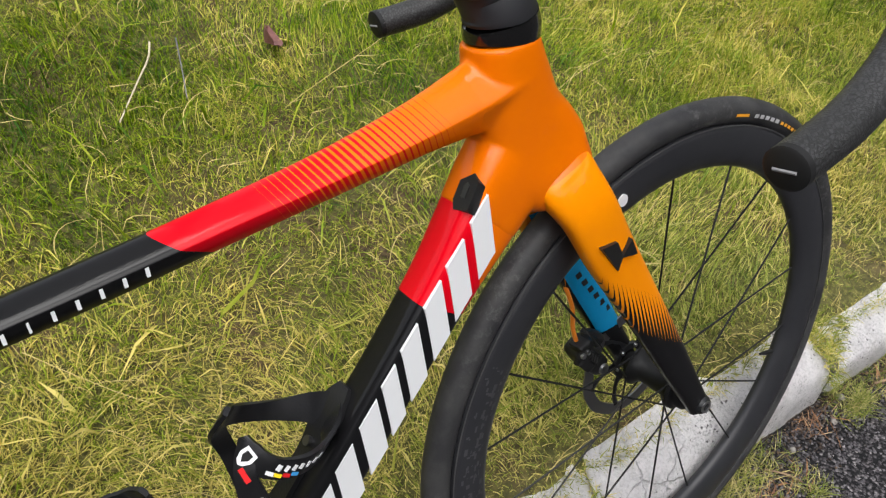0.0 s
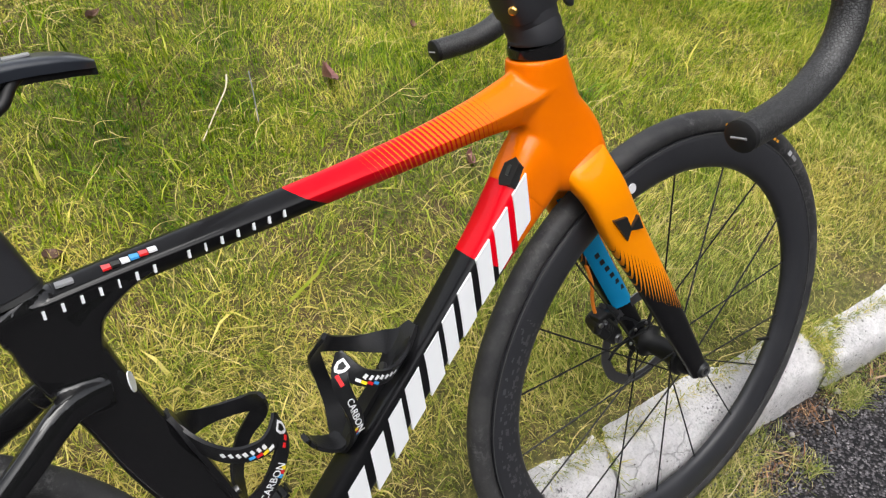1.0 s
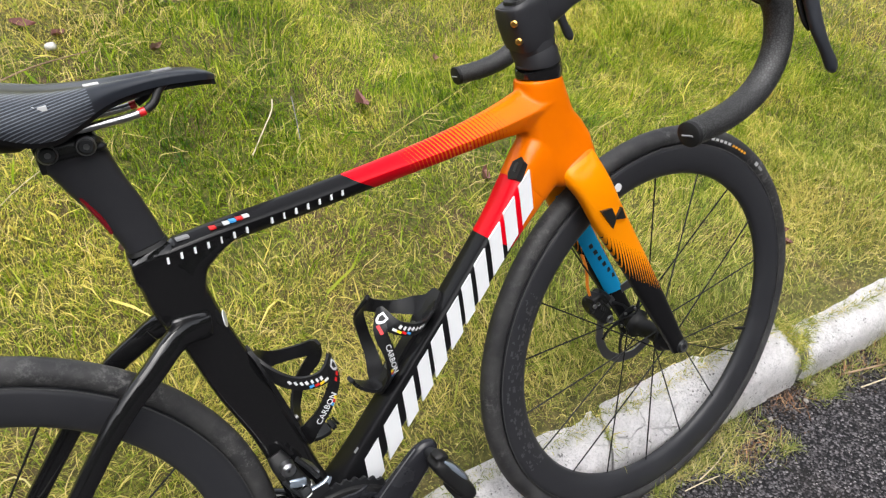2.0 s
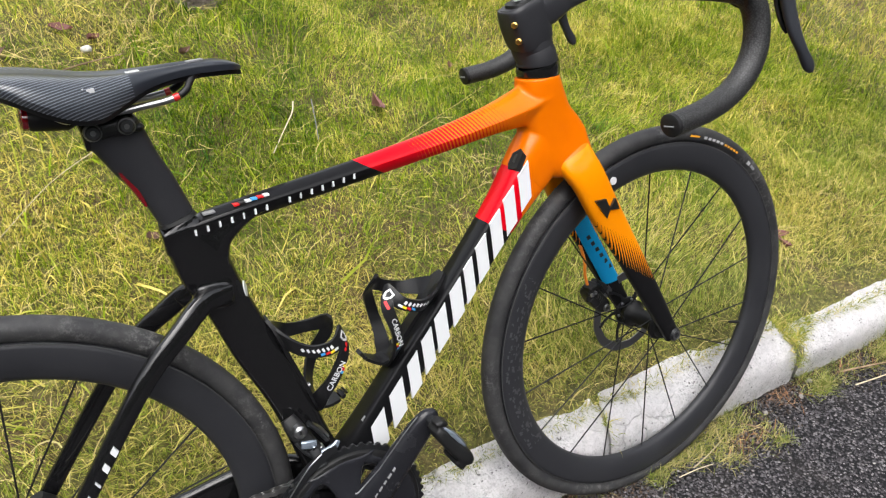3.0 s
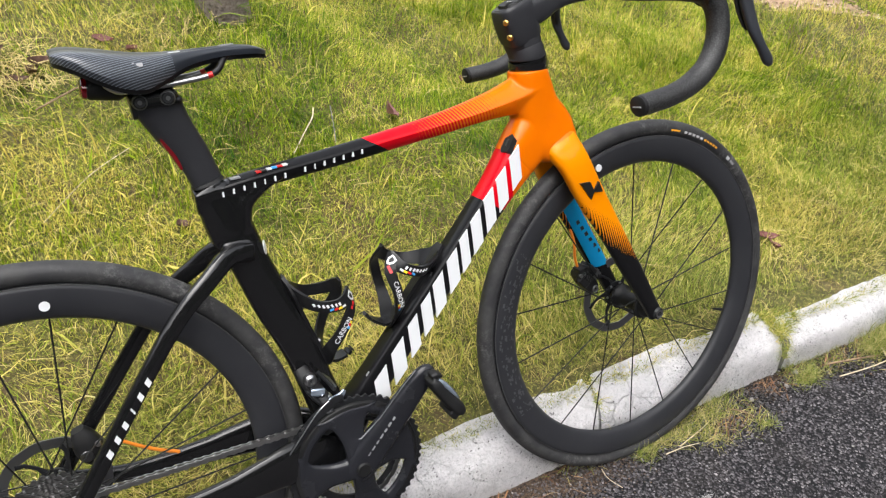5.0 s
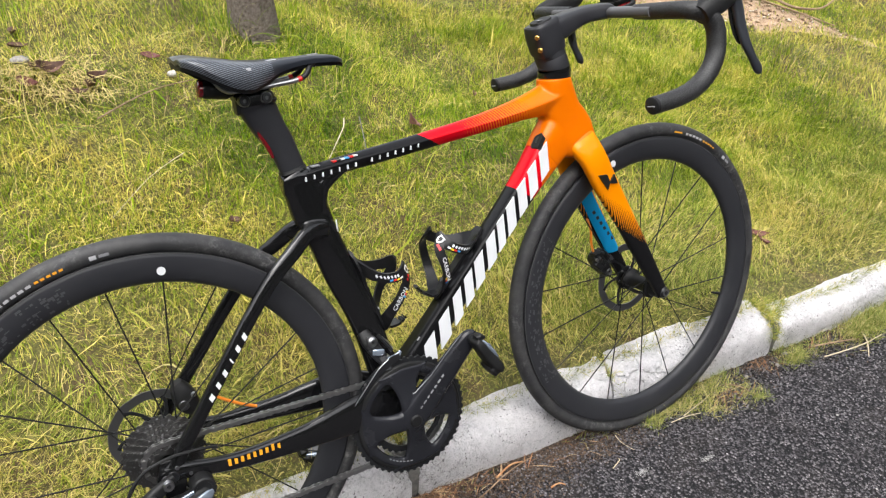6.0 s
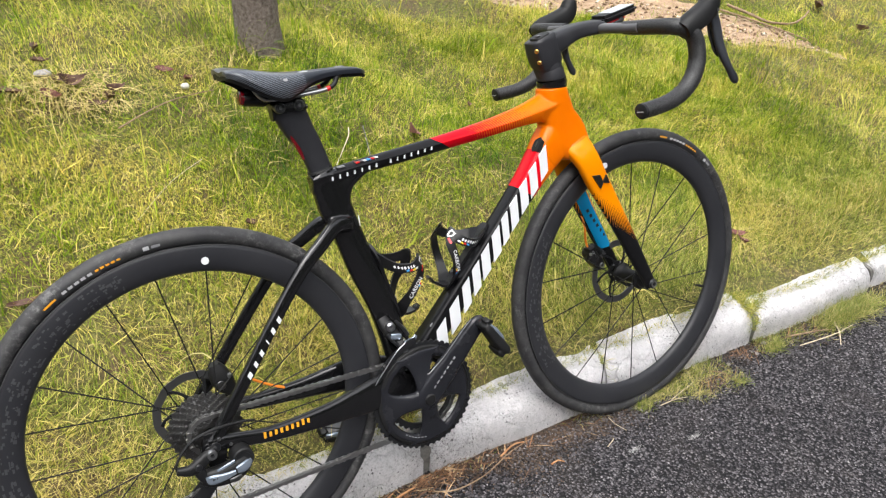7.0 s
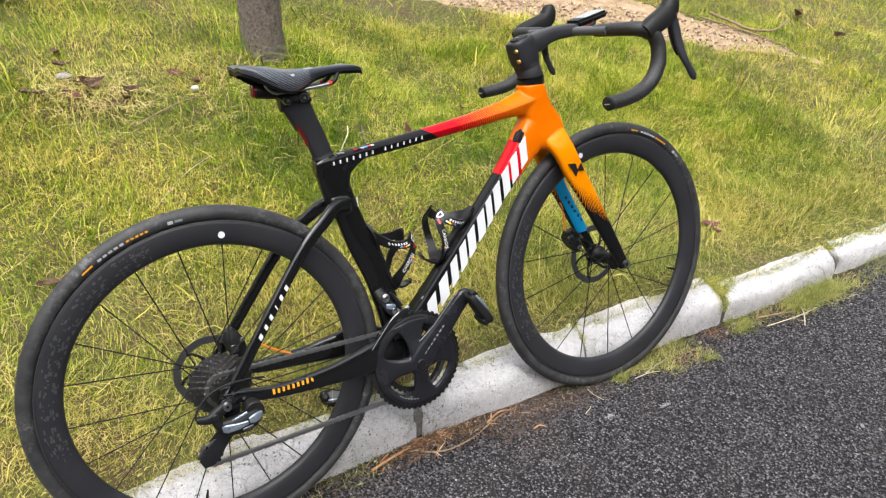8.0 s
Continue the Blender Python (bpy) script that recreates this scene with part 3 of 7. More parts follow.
def dt_row(s, h, a, b, e, y=0.0):
    x, z = dt(s, h)
    return (x, y, z, a, b, e)


DOWN_ROWS = [dt_row(0.0, 0.03, 0.029, 0.031, 3, -0.002), dt_row(0.06, 0.0390, 0.0240, 0.0245, 4.5, -0.0075), dt_row(0.13, 0.0417, 0.0222, 0.0202, 5, -0.0110), dt_row(0.35, 0.0420, 0.0222, 0.0202, 5, -0.0110), dt_row(0.46, 0.0422, 0.0250, 0.0212, 4.6, -0.0100),
    dt_row(0.52, 0.0420, 0.0315, 0.0232, 4.0, -0.0078), dt_row(0.57, 0.0410, 0.0385, 0.0252, 3.2, -0.0045), dt_row(0.61, 0.04, 0.039, 0.024, 2.5)]
part("down_tube", loft(smooth_rows(DOWN_ROWS[:7], 5), 32), PAINT_DOWN, bike, "down tube fading from orange through red to black")
HEAD = loft(smooth_rows([
    (0.4105, 0, 0.7995, 0.0325, 0.0275, 2.2), (0.4105, 0, 0.790, 0.0328, 0.0282, 2.4), (0.4115, 0, 0.768, 0.0358, 0.0288, 2.8), (0.4140, 0, 0.740, 0.0412, 0.0290, 3.0), (0.4225, 0, 0.712, 0.0485, 0.0300, 3.2), (0.4322, 0, 0.688, 0.0495, 0.0330, 3.2), (0.446, 0, 0.668, 0.040, 0.0370, 2.8), (0.453, 0, 0.656, 0.028, 0.0365, 2.4)], 6), 36)
stub = [dt_row(0.527, 0.0420, 0.0330, 0.0240, 4.0, -0.0076)] + [(r[0], r[1], r[2], r[3] + 0.0006, r[4] + 0.0006, r[5]) for r in DOWN_ROWS[6:]]
part("head_tube", merged([HEAD, creased([(0.345, 0.7590, 0.0195, 0.0200, 0.0235)] + [(x, z, u + 0.0006, d + 0.0006, h + 0.0006) for x, z, u, d, h in TOP_ROWS[7:]]), loft(smooth_rows(stub, 6), 32)]), PAINT_HEAD, bike, "orange head tube moulded into the frame", sharp=70)
SEAT = loft(smooth_rows([
    (-0.1180, 0, 0.7305, 0.0205, 0.0165, 3), (-0.1065, 0, 0.697, 0.0312, 0.0158, 3), (-0.0995, 0, 0.655, 0.0318, 0.0150, 2.8), (-0.0865, 0, 0.609, 0.0282, 0.0142, 2.6), (-0.0685, 0, 0.541, 0.0292, 0.0142, 2.5),
    (-0.0450, 0, 0.464, 0.0275, 0.0152, 2.5), (-0.030, 0, 0.388, 0.027, 0.019, 2.5), (-0.014, 0, 0.31, 0.030, 0.026, 2.5), (-0.01, 0, 0.275, 0.030, 0.030, 2.2)], 5), 30)
GUSSET = loft(smooth_rows([(-0.084, 0, 0.655, 0.010, 0.0145, 2.6), (-0.0775, 0, 0.690, 0.0135, 0.0150, 2.6), (-0.063, 0, 0.7055, 0.0135, 0.0162, 2.6), (-0.032, 0, 0.7185, 0.0085, 0.0165, 2.6), (0.0, 0, 0.7245, 0.006, 0.0160, 2.6)], 5), 22)
STAYS = [loft([(-0.084, 0.010 * k, 0.628, 0.0145, 0.0105, 2.6), (-0.115, 0.022 * k, 0.632, 0.013, 0.0105, 3), (-0.138, 0.0315 * k, 0.620, 0.0128, 0.0095, 3)], 20) for k in (-1, 1)]
part("seat_tube", merged([SEAT, GUSSET, creased([(x, z, u, d, h + 0.0004) for x, z, u, d, h in TOP_ROWS[:2]] + [(-0.04, 0.7285, 0.0073, 0.0182, 0.0195)])] + STAYS), PAINT_BLACK, bike, "glossy black aero seat tube", sharp=70)
part("bottom_bracket", loft([(BB[0], -0.042, BB[2], 0.030, 0.030), (BB[0], -0.04, BB[2], 0.033, 0.033), (BB[0], 0.04, BB[2], 0.033, 0.033), (BB[0], 0.042, BB[2], 0.030, 0.030)], 24, side=(1, 0, 0)), PAINT_BLACK, bike)
for side in (-1, 1):
    part("seatstay", loft(smooth_rows([(-0.084, 0.010 * side, 0.628, 0.014, 0.010, 2.6), (-0.115, 0.022 * side, 0.632, 0.0125, 0.010, 3), (-0.150, 0.036 * side, 0.612, 0.0125, 0.0085, 3), (-0.222, 0.051 * side, 0.556, 0.0112, 0.0075, 3),
        (-0.376, 0.066 * side, 0.377, 0.0105, 0.007, 3), (-0.402, 0.069 * side, 0.346, 0.013, 0.007, 3)], 5), 18), PAINT_BLACK, bike)
    part("chainstay", loft(smooth_rows([(-0.03, 0.030 * side, 0.300, 0.030, 0.012, 3), (-0.09, 0.049 * side, 0.3140, 0.0330, 0.011, 3), (-0.15, 0.057 * side, 0.3145, 0.0262, 0.0095, 3.2), (-0.21, 0.061 * side, 0.3145, 0.0192, 0.009, 3.2),
        (-0.31, 0.065 * side, 0.3205, 0.0130, 0.008, 3.2), (-0.385, 0.069 * side, 0.338, 0.0125, 0.0075, 3), (-0.415, 0.070 * side, 0.341, 0.014, 0.007, 3)], 5), 18), PAINT_BLACK, bike)
    part("dropout", slab([(-0.385, 0.345), (-0.398, 0.362), (-0.418, 0.362), (-0.428, 0.335), (-0.418, 0.300), (-0.402, 0.292), (-0.388, 0.318)], 0.0635 * side, 0.0725 * side), PAINT_BLACK, bike)
part("axle_cap", lathe([(0.0, -0.078), (0.008, -0.078), (0.0095, -0.076), (0.0095, -0.06), (0.0, -0.06)], 16, REAR_END, closed=False), ALLOY_DARK, bike)
for x, z in ((-0.397, 0.349), (-0.380, 0.334)):
    part("bolt", lathe([(0.0, -0.0765), (0.003, -0.0765), (0.0035, -0.075), (0.0035, -0.068), (0.0, -0.068)], 10, (x, 0, z), closed=False), STEEL, bike, "small steel bolt")

# fork
BLADE = [(0.4420, 0.0280, 0.669, 0.0305, 0.0150, 3.2), (0.4530, 0.0400, 0.640, 0.0280, 0.0138, 3.3), (0.470, 0.046, 0.592, 0.0265, 0.0120, 3.2), (0.505, 0.051, 0.514, 0.0225, 0.0105, 2.8), (0.541, 0.053, 0.434, 0.0195, 0.0095, 2.8), (0.573, 0.054, 0.363, 0.0155, 0.009, 2.8), (0.587, 0.054, 0.332, 0.0145, 0.009, 2.4)]
fork_rows = [(x, -y, z, b, a, e) for x, y, z, a, b, e in BLADE[::-1]] + [(0.4430, -0.014, 0.681, 0.0175, 0.0295, 2.4), (0.4425, 0.0, 0.6835, 0.0170, 0.030, 2.4), (0.4430, 0.014, 0.681, 0.0175, 0.0295, 2.4)] + [(x, y, z, b, a, e) for x, y, z, a, b, e in BLADE]
bm = loft(smooth_rows(fork_rows, 6), 26, side=(0.91, 0, 0.41))
part("fork", bm, PAINT_FORK, bike, "amber fork striped into black, blue inside")
part("axle_cap", lathe([(0.0, -0.066), (0.0085, -0.066), (0.0115, -0.063), (0.0125, -0.058), (0.0125, -0.045), (0.0, -0.045)], 20, FRONT_END, closed=False), ALLOY_DARK, bike, "hollow black axle end")
part("axle_ring", lathe([(0.005, -0.0668), (0.008, -0.0668), (0.008, -0.064), (0.005, -0.064)], 18, FRONT_END), STEEL, bike, "bright ring in the axle end")

# seatpost
part("seatpost", loft(smooth_rows([(-0.110, 0, 0.70, 0.0205, 0.0115, 2.8), (-0.1165, 0, 0.735, 0.0208, 0.0122, 2.8), (-0.1278, 0, 0.776, 0.0226, 0.0125, 2.8), (-0.1405, 0, 0.805, 0.0258, 0.013, 2.8), (-0.1508, 0, 0.835, 0.0295, 0.0135, 2.8), (-0.1535, 0, 0.843, 0.0312, 0.0150, 3), (-0.1535, 0, 0.848, 0.0295, 0.014, 3)], 5), 24), MATTE, bike, "matte black aero seatpost")
part("seatpost_stripe", loft(smooth_rows([(-0.1445, -0.0030, 0.757, 0.0026, 0.0050), (-0.1490, -0.0040, 0.775, 0.0046, 0.0062), (-0.1590, -0.0040, 0.799, 0.0046, 0.0066), (-0.1655, -0.0030, 0.815, 0.0028, 0.0050)], 3), 14), LENS_RED, bike, "dark red reflective strip on the seatpost's back")
part("seat_collar", loft([(-0.1160, 0, 0.7305, 0.0225, 0.0172, 3), (-0.1168, 0, 0.7345, 0.0212, 0.0155, 3)], 24), PLASTIC, bike)
clamp = part("seat_clamp", merged([box((-0.171, -0.0205, 0.843), (-0.115, 0.0205, 0.852), 0.003), box((-0.179, -0.0235, 0.850), (-0.120, 0.0235, 0.862), 0.003), loft([(x, 0, 0.8535, 0.0115, 0.0245, 3) for x in (-0.178, -0.156)], 18, side=(0, 0, 1)), loft([(x, 0, 0.8525, 0.0115, 0.0245, 3) for x in (-0.146, -0.122)], 18, side=(0, 0, 1))], 0.0016, 3), ALLOY_DARK, bike, "dark alloy saddle clamp")
for x in (-0.168, -0.134):
    part("clamp_bolt", lathe([(0.003, -0.0285), (0.0062, -0.0285), (0.0078, -0.027), (0.0078, -0.018), (0.003, -0.018)], 18, (x, 0, 0.853)), ALLOY_DARK, clamp)
    part("clamp_washer", lathe([(0.0, -0.0262), (0.0088, -0.0262), (0.0096, -0.025), (0.0096, -0.018), (0.0, -0.018)], 18, (x, 0, 0.853), closed=False), DULL, clamp)
# The gap's shade, drawn as a black block on the clamp's side.
part("clamp_gap", box((-0.161, -0.0243, 0.8500), (-0.141, -0.0225, 0.8565), 0.001), DECAL_GAP_BLACK, clamp)

# saddle
STATION = [  # x, top, half width, sag of the side, shell depth
    (-0.2515, 0.9262, 0.044, 0.004, 0.009), (-0.244, 0.9280, 0.055, 0.008, 0.011), (-0.2287, 0.9275, 0.064, 0.016, 0.012), (-0.2048, 0.9230, 0.068, 0.027, 0.014), (-0.181, 0.9170, 0.064, 0.0335, 0.014), (-0.157, 0.9115, 0.055, 0.033, 0.013),
    (-0.133, 0.9080, 0.043, 0.024, 0.011), (-0.1045, 0.9060, 0.029, 0.013, 0.009), (-0.076, 0.9050, 0.0220, 0.008, 0.008), (-0.047, 0.9040, 0.0190, 0.006, 0.008), (-0.0187, 0.9010, 0.0170, 0.005, 0.008), (-0.0055, 0.8970, 0.0135, 0.004, 0.004), (0.0015, 0.8935, 0.0085, 0.003, 0.0015), (0.006, 0.8905, 0.0040, 0.001, 0.0005)]


def saddle_mesh(bm, grow, drop):
    rings = []
    for x, top, half, sag, deep in smooth_rows(STATION, 3):
        ring = []
        for k in range(25):
            u = -1 + k / 12
            flank = abs(u) ** 3.2
            dip = 0.004 * math.exp(-(u / 0.25) ** 2) if x < -0.05 else 0.0
            ring.append((x, max(0.002, half + grow) * math.sin(u * math.pi / 2), top - drop - sag * flank - dip))
        under = [(x, p[1] * 0.93, p[2] - 0.004 - deep * (0.3 + 0.2 * (1 - abs(-1 + k / 12)))) for k, p in enumerate(ring)]
        rings.append(ring + under[::-1])
    skin(bm, rings)
    return bm


saddle = part("saddle", saddle_mesh(bmesh.new(), 0.0, 0.0), SADDLE, bike, "slim black saddle with fine grey lines")
part("saddle_shell", saddle_mesh(bmesh.new(), -0.007, 0.006), PLASTIC, saddle)
for side in (-1, 1):
    part("saddle_rail", sweep(curve([(-0.205, 0.020 * side, 0.888), (-0.195, 0.021 * side, 0.874), (-0.175, 0.022 * side, 0.8685), (-0.10, 0.022 * side, 0.8695), (-0.077, 0.0215 * side, 0.8715)]), 0.0040), STEEL, saddle, "bright metal saddle rail")
    part("rail_sleeve", sweep(curve([(-0.0790, 0.0215 * side, 0.8713), (-0.0725, 0.021 * side, 0.8724)]), 0.0043), RED_DECAL, saddle, "red sleeve on the rail")
    part("rail_end", sweep(curve([(-0.0715, 0.021 * side, 0.8727), (-0.062, 0.019 * side, 0.878), (-0.052, 0.013 * side, 0.889), (-0.040, 0.008 * side, 0.895)]), 0.0042), PLASTIC, saddle)
part("nose_mark", box((-0.052, -0.006, 0.9035), (-0.034, 0.004, 0.9047), 0.0), GREY_DECAL, saddle)
part("saddle_mark", box((-0.118, -0.012, 0.9045), (-0.104, -0.004, 0.9058), 0.0), WHITE, saddle, "small white mark on the saddle")
bm = bmesh.new()
for k in range(8):
    box((-0.232 + 0.0098 * k, -0.0525, 0.9085 - 0.0015 * k), (-0.2245 + 0.0098 * k, -0.0465, 0.9125 - 0.0015 * k), 0, bm=bm)
part("saddle_logo_bars", bm, PALE_DECAL, saddle)
light = part("rear_light", sweep([(-0.226, -0.004, 0.8755), (-0.222, -0.004, 0.8750), (-0.190, -0.004, 0.8690), (-0.184, -0.004, 0.868)], [0.013, 0.0145, 0.0145, 0.011], 20), PLASTIC, bike, "black tubular rear light")
part("lens", sweep([(-0.2335, -0.004, 0.8768), (-0.231, -0.004, 0.8764), (-0.226, -0.004, 0.8755)], [0.010, 0.0135, 0.0145], 20), LENS_RED, light, "dark red lens")
part("light_strap", box((-0.196, -0.008, 0.858), (-0.176, 0.008, 0.876), 0.003), PLASTIC, light)


# wheels
def arc_strip(centre, r0, r1, a0, a1, y_at, bm=None, n=6):
    """A thin strip on a wheel's side between two radii and two angles (degrees)."""
    bm = bm or bmesh.new()
    rows = []
    for k in range(n + 1):
        a = radians(a0 + (a1 - a0) * k / n)
        rows.append([bm.verts.new((centre[0] + r * math.cos(a), centre[1] + y_at(r), centre[2] + r * math.sin(a))) for r in (r0, (r0 + r1) / 2, r1)])
    for p, q in zip(rows, rows[1:]):
        for i in (0, 1):
            bm.faces.new((p[i], p[i + 1], q[i + 1], q[i]))
    return bm


def tyre_side(r, y0=0.0):
    return -math.sqrt(max(0.0, 0.01465**2 - (r - 0.325) ** 2)) - 0.0003


RIM_PROFILE = [(0.3125, -0.0095), (0.311, -0.0125), (0.306, -0.0132), (0.296, -0.0135), (0.285, -0.0125), (0.274, -0.0098), (0.268, -0.0065), (0.265, -0.002)]


def rim_side(r):
    pts = sorted(RIM_PROFILE)
    return float(np.interp(r, [p[0] for p in pts], [p[1] for p in pts])) - 0.0004


def wheel(centre, spokes, twist, far_side):
    """far_side: each how many spokes one runs to the far flange."""
    profile = RIM_PROFILE + [(r, -y) for r, y in RIM_PROFILE[::-1]]
    rim = part("wheel", lathe(profile, 120, centre), RIM, bike, "deep carbon rim wheel with black spokes", sharp=60)
    part("tyre", lathe([(0.325 + 0.0145 * math.cos(a), 0.0145 * math.sin(a)) for a in (2 * math.pi * (k + 0.5) / 18 for k in range(18))], 120, centre), RUBBER, rim, "worn black road tyre", sharp=80)
    part("tyre_bead", lathe([(0.3128, -0.0132), (0.3128, -0.0126), (0.3116, -0.0126), (0.3116, -0.0134)], 120, centre), BEAD, rim, "thin pale line where tyre meets rim")
    hub = part("hub", lathe([(0.0, -0.049), (0.0135, -0.049), (0.0165, -0.045), (0.0175, -0.036), (0.0225, -0.033), (0.0235, -0.029), (0.020, -0.026), (0.0155, -0.018), (0.0145, 0.018), (0.020, 0.026), (0.0245, 0.029), (0.023, 0.034), (0.0125, 0.040), (0.011, 0.052), (0.0, 0.052)], 28, centre, closed=False), PLASTIC, rim, "slim black hub")
    c = Vector(centre)
    for k in range(spokes):
        a = 2 * math.pi * k / spokes + twist
        side = 1 if k % far_side == 0 else -1
        lead = radians(62) * (1 if (k // 2) % 2 else -1)
        foot = c + Vector((0.0225 * math.cos(a + lead), 0.0285 * side, 0.0225 * math.sin(a + lead)))
        head = c + Vector((0.267 * math.cos(a), 0.0015 * side, 0.267 * math.sin(a)))
        part("spoke", sweep([foot, head], 0.00125, 5), PLASTIC, rim)
    return rim, hub


def rotor(rim, centre, y, radius_out):
    bm = bmesh.new()
    n = 144
    wave = [radius_out + 0.0005 * math.sin(12 * 2 * math.pi * k / n) for k in range(n)]
    rings = []
    for radius, yy in ((1, y - 0.0009), (1, y + 0.0009), (0.80, y + 0.0009), (0.80, y - 0.0009)):
        rings.append([(centre[0] + wave[k] * radius * math.cos(2 * math.pi * k / n), yy, centre[2] + wave[k] * radius * math.sin(2 * math.pi * k / n)) for k in range(n)])
    skin(bm, rings, closed=True)
    disc = part("brake_rotor", bm, SPROCKET, rim, "steel disc brake rotor")
    for k in range(6):
        a = 2 * math.pi * k / 6
        arm = loft([(centre[0] + r * math.cos(a + w), y, centre[2] + r * math.sin(a + w), h, 0.0012, 4) for r, w, h in ((0.022, -0.25, 0.0050), (0.038, -0.1, 0.0028), (0.053, 0.06, 0.0028), (0.84 * radius_out, 0.2, 0.0040))], 8)
        part("rotor_arm", arm, ALLOY_DARK, disc)
    part("rotor_carrier", lathe([(0.026, y - 0.002), (0.026, y + 0.002), (0.017, y + 0.002), (0.017, y - 0.002)], 32, centre), ALLOY_DARK, rim)
    for k in range(6):
        a = 2 * math.pi * k / 6 + 0.1
        part("rotor_bolt", lathe([(0.0, y - 0.0045), (0.002, y - 0.0045), (0.0026, y - 0.003), (0.0026, y), (0.0, y)], 8, (centre[0] + 0.022 * math.cos(a), 0, centre[2] + 0.022 * math.sin(a)), closed=False), STEEL, rim)
    return disc


front_rim, front_hub = wheel(FRONT, 18, radians(8.5), 2)
rear_rim, rear_hub = wheel(REAR, 21, radians(9.6), 3)
rotor(front_rim, FRONT, 0.046, 0.0775)
rotor(rear_rim, REAR, 0.048, 0.0725)


def valve(rim, centre, degrees):
    a = radians(degrees)
    d = Vector((math.cos(a), 0, math.sin(a)))
    part("valve", sweep([Vector(centre) + d * 0.262, Vector(centre) + d * 0.245, Vector(centre) + d * 0.238, Vector(centre) + d * 0.232], [0.0033, 0.003, 0.0022, 0.0018], 10), PLASTIC, rim)


valve(front_rim, FRONT, -21)
valve(rear_rim, REAR, 255)


def tyre_marks(rim, centre, start, way):
    """Tyre side marks: an orange dash, a row of white bars, a row of orange bars, a grey mark."""
    part("tyre_dash", arc_strip(centre, 0.3214, 0.3246, start, start + way * 4.0, tyre_side), ORANGE_DECAL, rim, "orange dash on the tyre")
    for k in range(5):
        part("tyre_bar", arc_strip(centre, 0.3208, 0.3250, start + way * (6.0 + 1.9 * k), start + way * (7.3 + 1.9 * k), tyre_side, None, 2), PALE_DECAL, rim, "grey-white bar on the tyre")
    for k in range(5):
        part("tyre_bar", arc_strip(centre, 0.3212, 0.3246, start + way * (15.8 + 1.5 * k), start + way * (16.8 + 1.5 * k), tyre_side, None, 2), ORANGE_DECAL, rim, "orange bar on the tyre")
    part("tyre_bar", arc_strip(centre, 0.320, 0.3262, start + way * 29, start + way * 30.6, tyre_side, None, 2), PALE_DECAL, rim)
    part("tyre_bar", arc_strip(centre, 0.321, 0.3255, start + way * 31.2, start + way * 33.6, tyre_side, None, 2), GREY_DECAL, rim)


def sticker(rim, centre, x, z):
    d = Vector((x - centre[0], 0, z - centre[2]))
    y = centre[1] + rim_side(d.length)
    part("sticker", lathe([(0.0, y - 0.0016), (0.0062, y - 0.0016), (0.0062, y + 0.003), (0.0, y + 0.003)], 20, (x, 0, z), closed=False), WHITE, rim, "round white sticker on the rim")


def faint_bars(rim, centre, start, count, step):
    """Tone-on-tone maker's mark on the rim, as plain bars."""
    bm = bmesh.new()
    rng = random.Random(int(start))
    for k in range(count):
        for j in range(18):
            a = start + step * (k + rng.uniform(0, 0.8))
            r = rng.uniform(0.272, 0.302)
            arc_strip(centre, r, r + rng.uniform(0.0010, 0.0045), a, a + step * rng.uniform(0.03, 0.22), rim_side, bm, 2)
    part("rim_mark", bm, FAINT_DECAL, rim)


tyre_marks(front_rim, FRONT, 76.0, -1)
tyre_marks(rear_rim, REAR, 125.0, -1)
sticker(front_rim, FRONT, 0.4964, 0.6232)
sticker(rear_rim, REAR, -0.3560, 0.6316)
faint_bars(front_rim, FRONT, 146, 9, 7.0)
faint_bars(rear_rim, REAR, 104, 11, 8.0)
for rim, drawn_at, stands_at, steer, tilt in ((front_rim, FRONT, (0.5974, 0.0, 0.3512), 0.65, -0.44), (rear_rim, REAR, (-0.4261, 0.0, 0.3512), 0.0, 0.0)):
    rim.matrix_local = pose(*stands_at, 0, 0, steer) @ pose(0, 0, 0, tilt) @ Matrix.Scale(1.0346, 4) @ Matrix.Translation(-Vector(drawn_at))

# brake calipers
cal = part("front_caliper", merged([loft(smooth_rows([(0.501, 0.040, 0.422, 0.008, 0.011, 5), (0.506, 0.040, 0.413, 0.0155, 0.0150, 6), (0.521, 0.040, 0.389, 0.0185, 0.0165, 6), (0.536, 0.040, 0.369, 0.0165, 0.0150, 6), (0.542, 0.040, 0.361, 0.009, 0.011, 4)], 4), 24),
    loft([(0.494, 0.034, 0.424, 0.006, 0.010, 5), (0.513, 0.036, 0.429, 0.006, 0.012, 5), (0.536, 0.040, 0.416, 0.006, 0.010, 5)], 16), loft([(0.498, 0.030, 0.404, 0.010, 0.006, 4), (0.512, 0.028, 0.384, 0.010, 0.006, 4)], 16)], 0.0016, 4), PLASTIC, bike, "angular black disc brake caliper")
# Solid black plate stands in for the shade inside the caliper's window.
part("caliper_window", loft([(0.513, 0.0235, 0.407, 0.0065, 0.0012, 6), (0.526, 0.0225, 0.391, 0.0065, 0.0012, 6)], 16), DECAL_GAP_BLACK, cal)
for k in range(3):
    part("pad_fin", loft([(0.5145 + 0.0042 * k, 0.0225, 0.4115 - 0.0052 * k, 0.0009, 0.0012, 4), (0.5110 + 0.0042 * k, 0.0220, 0.4030 - 0.0052 * k, 0.0009, 0.0012, 4)], 8), DULL, cal)
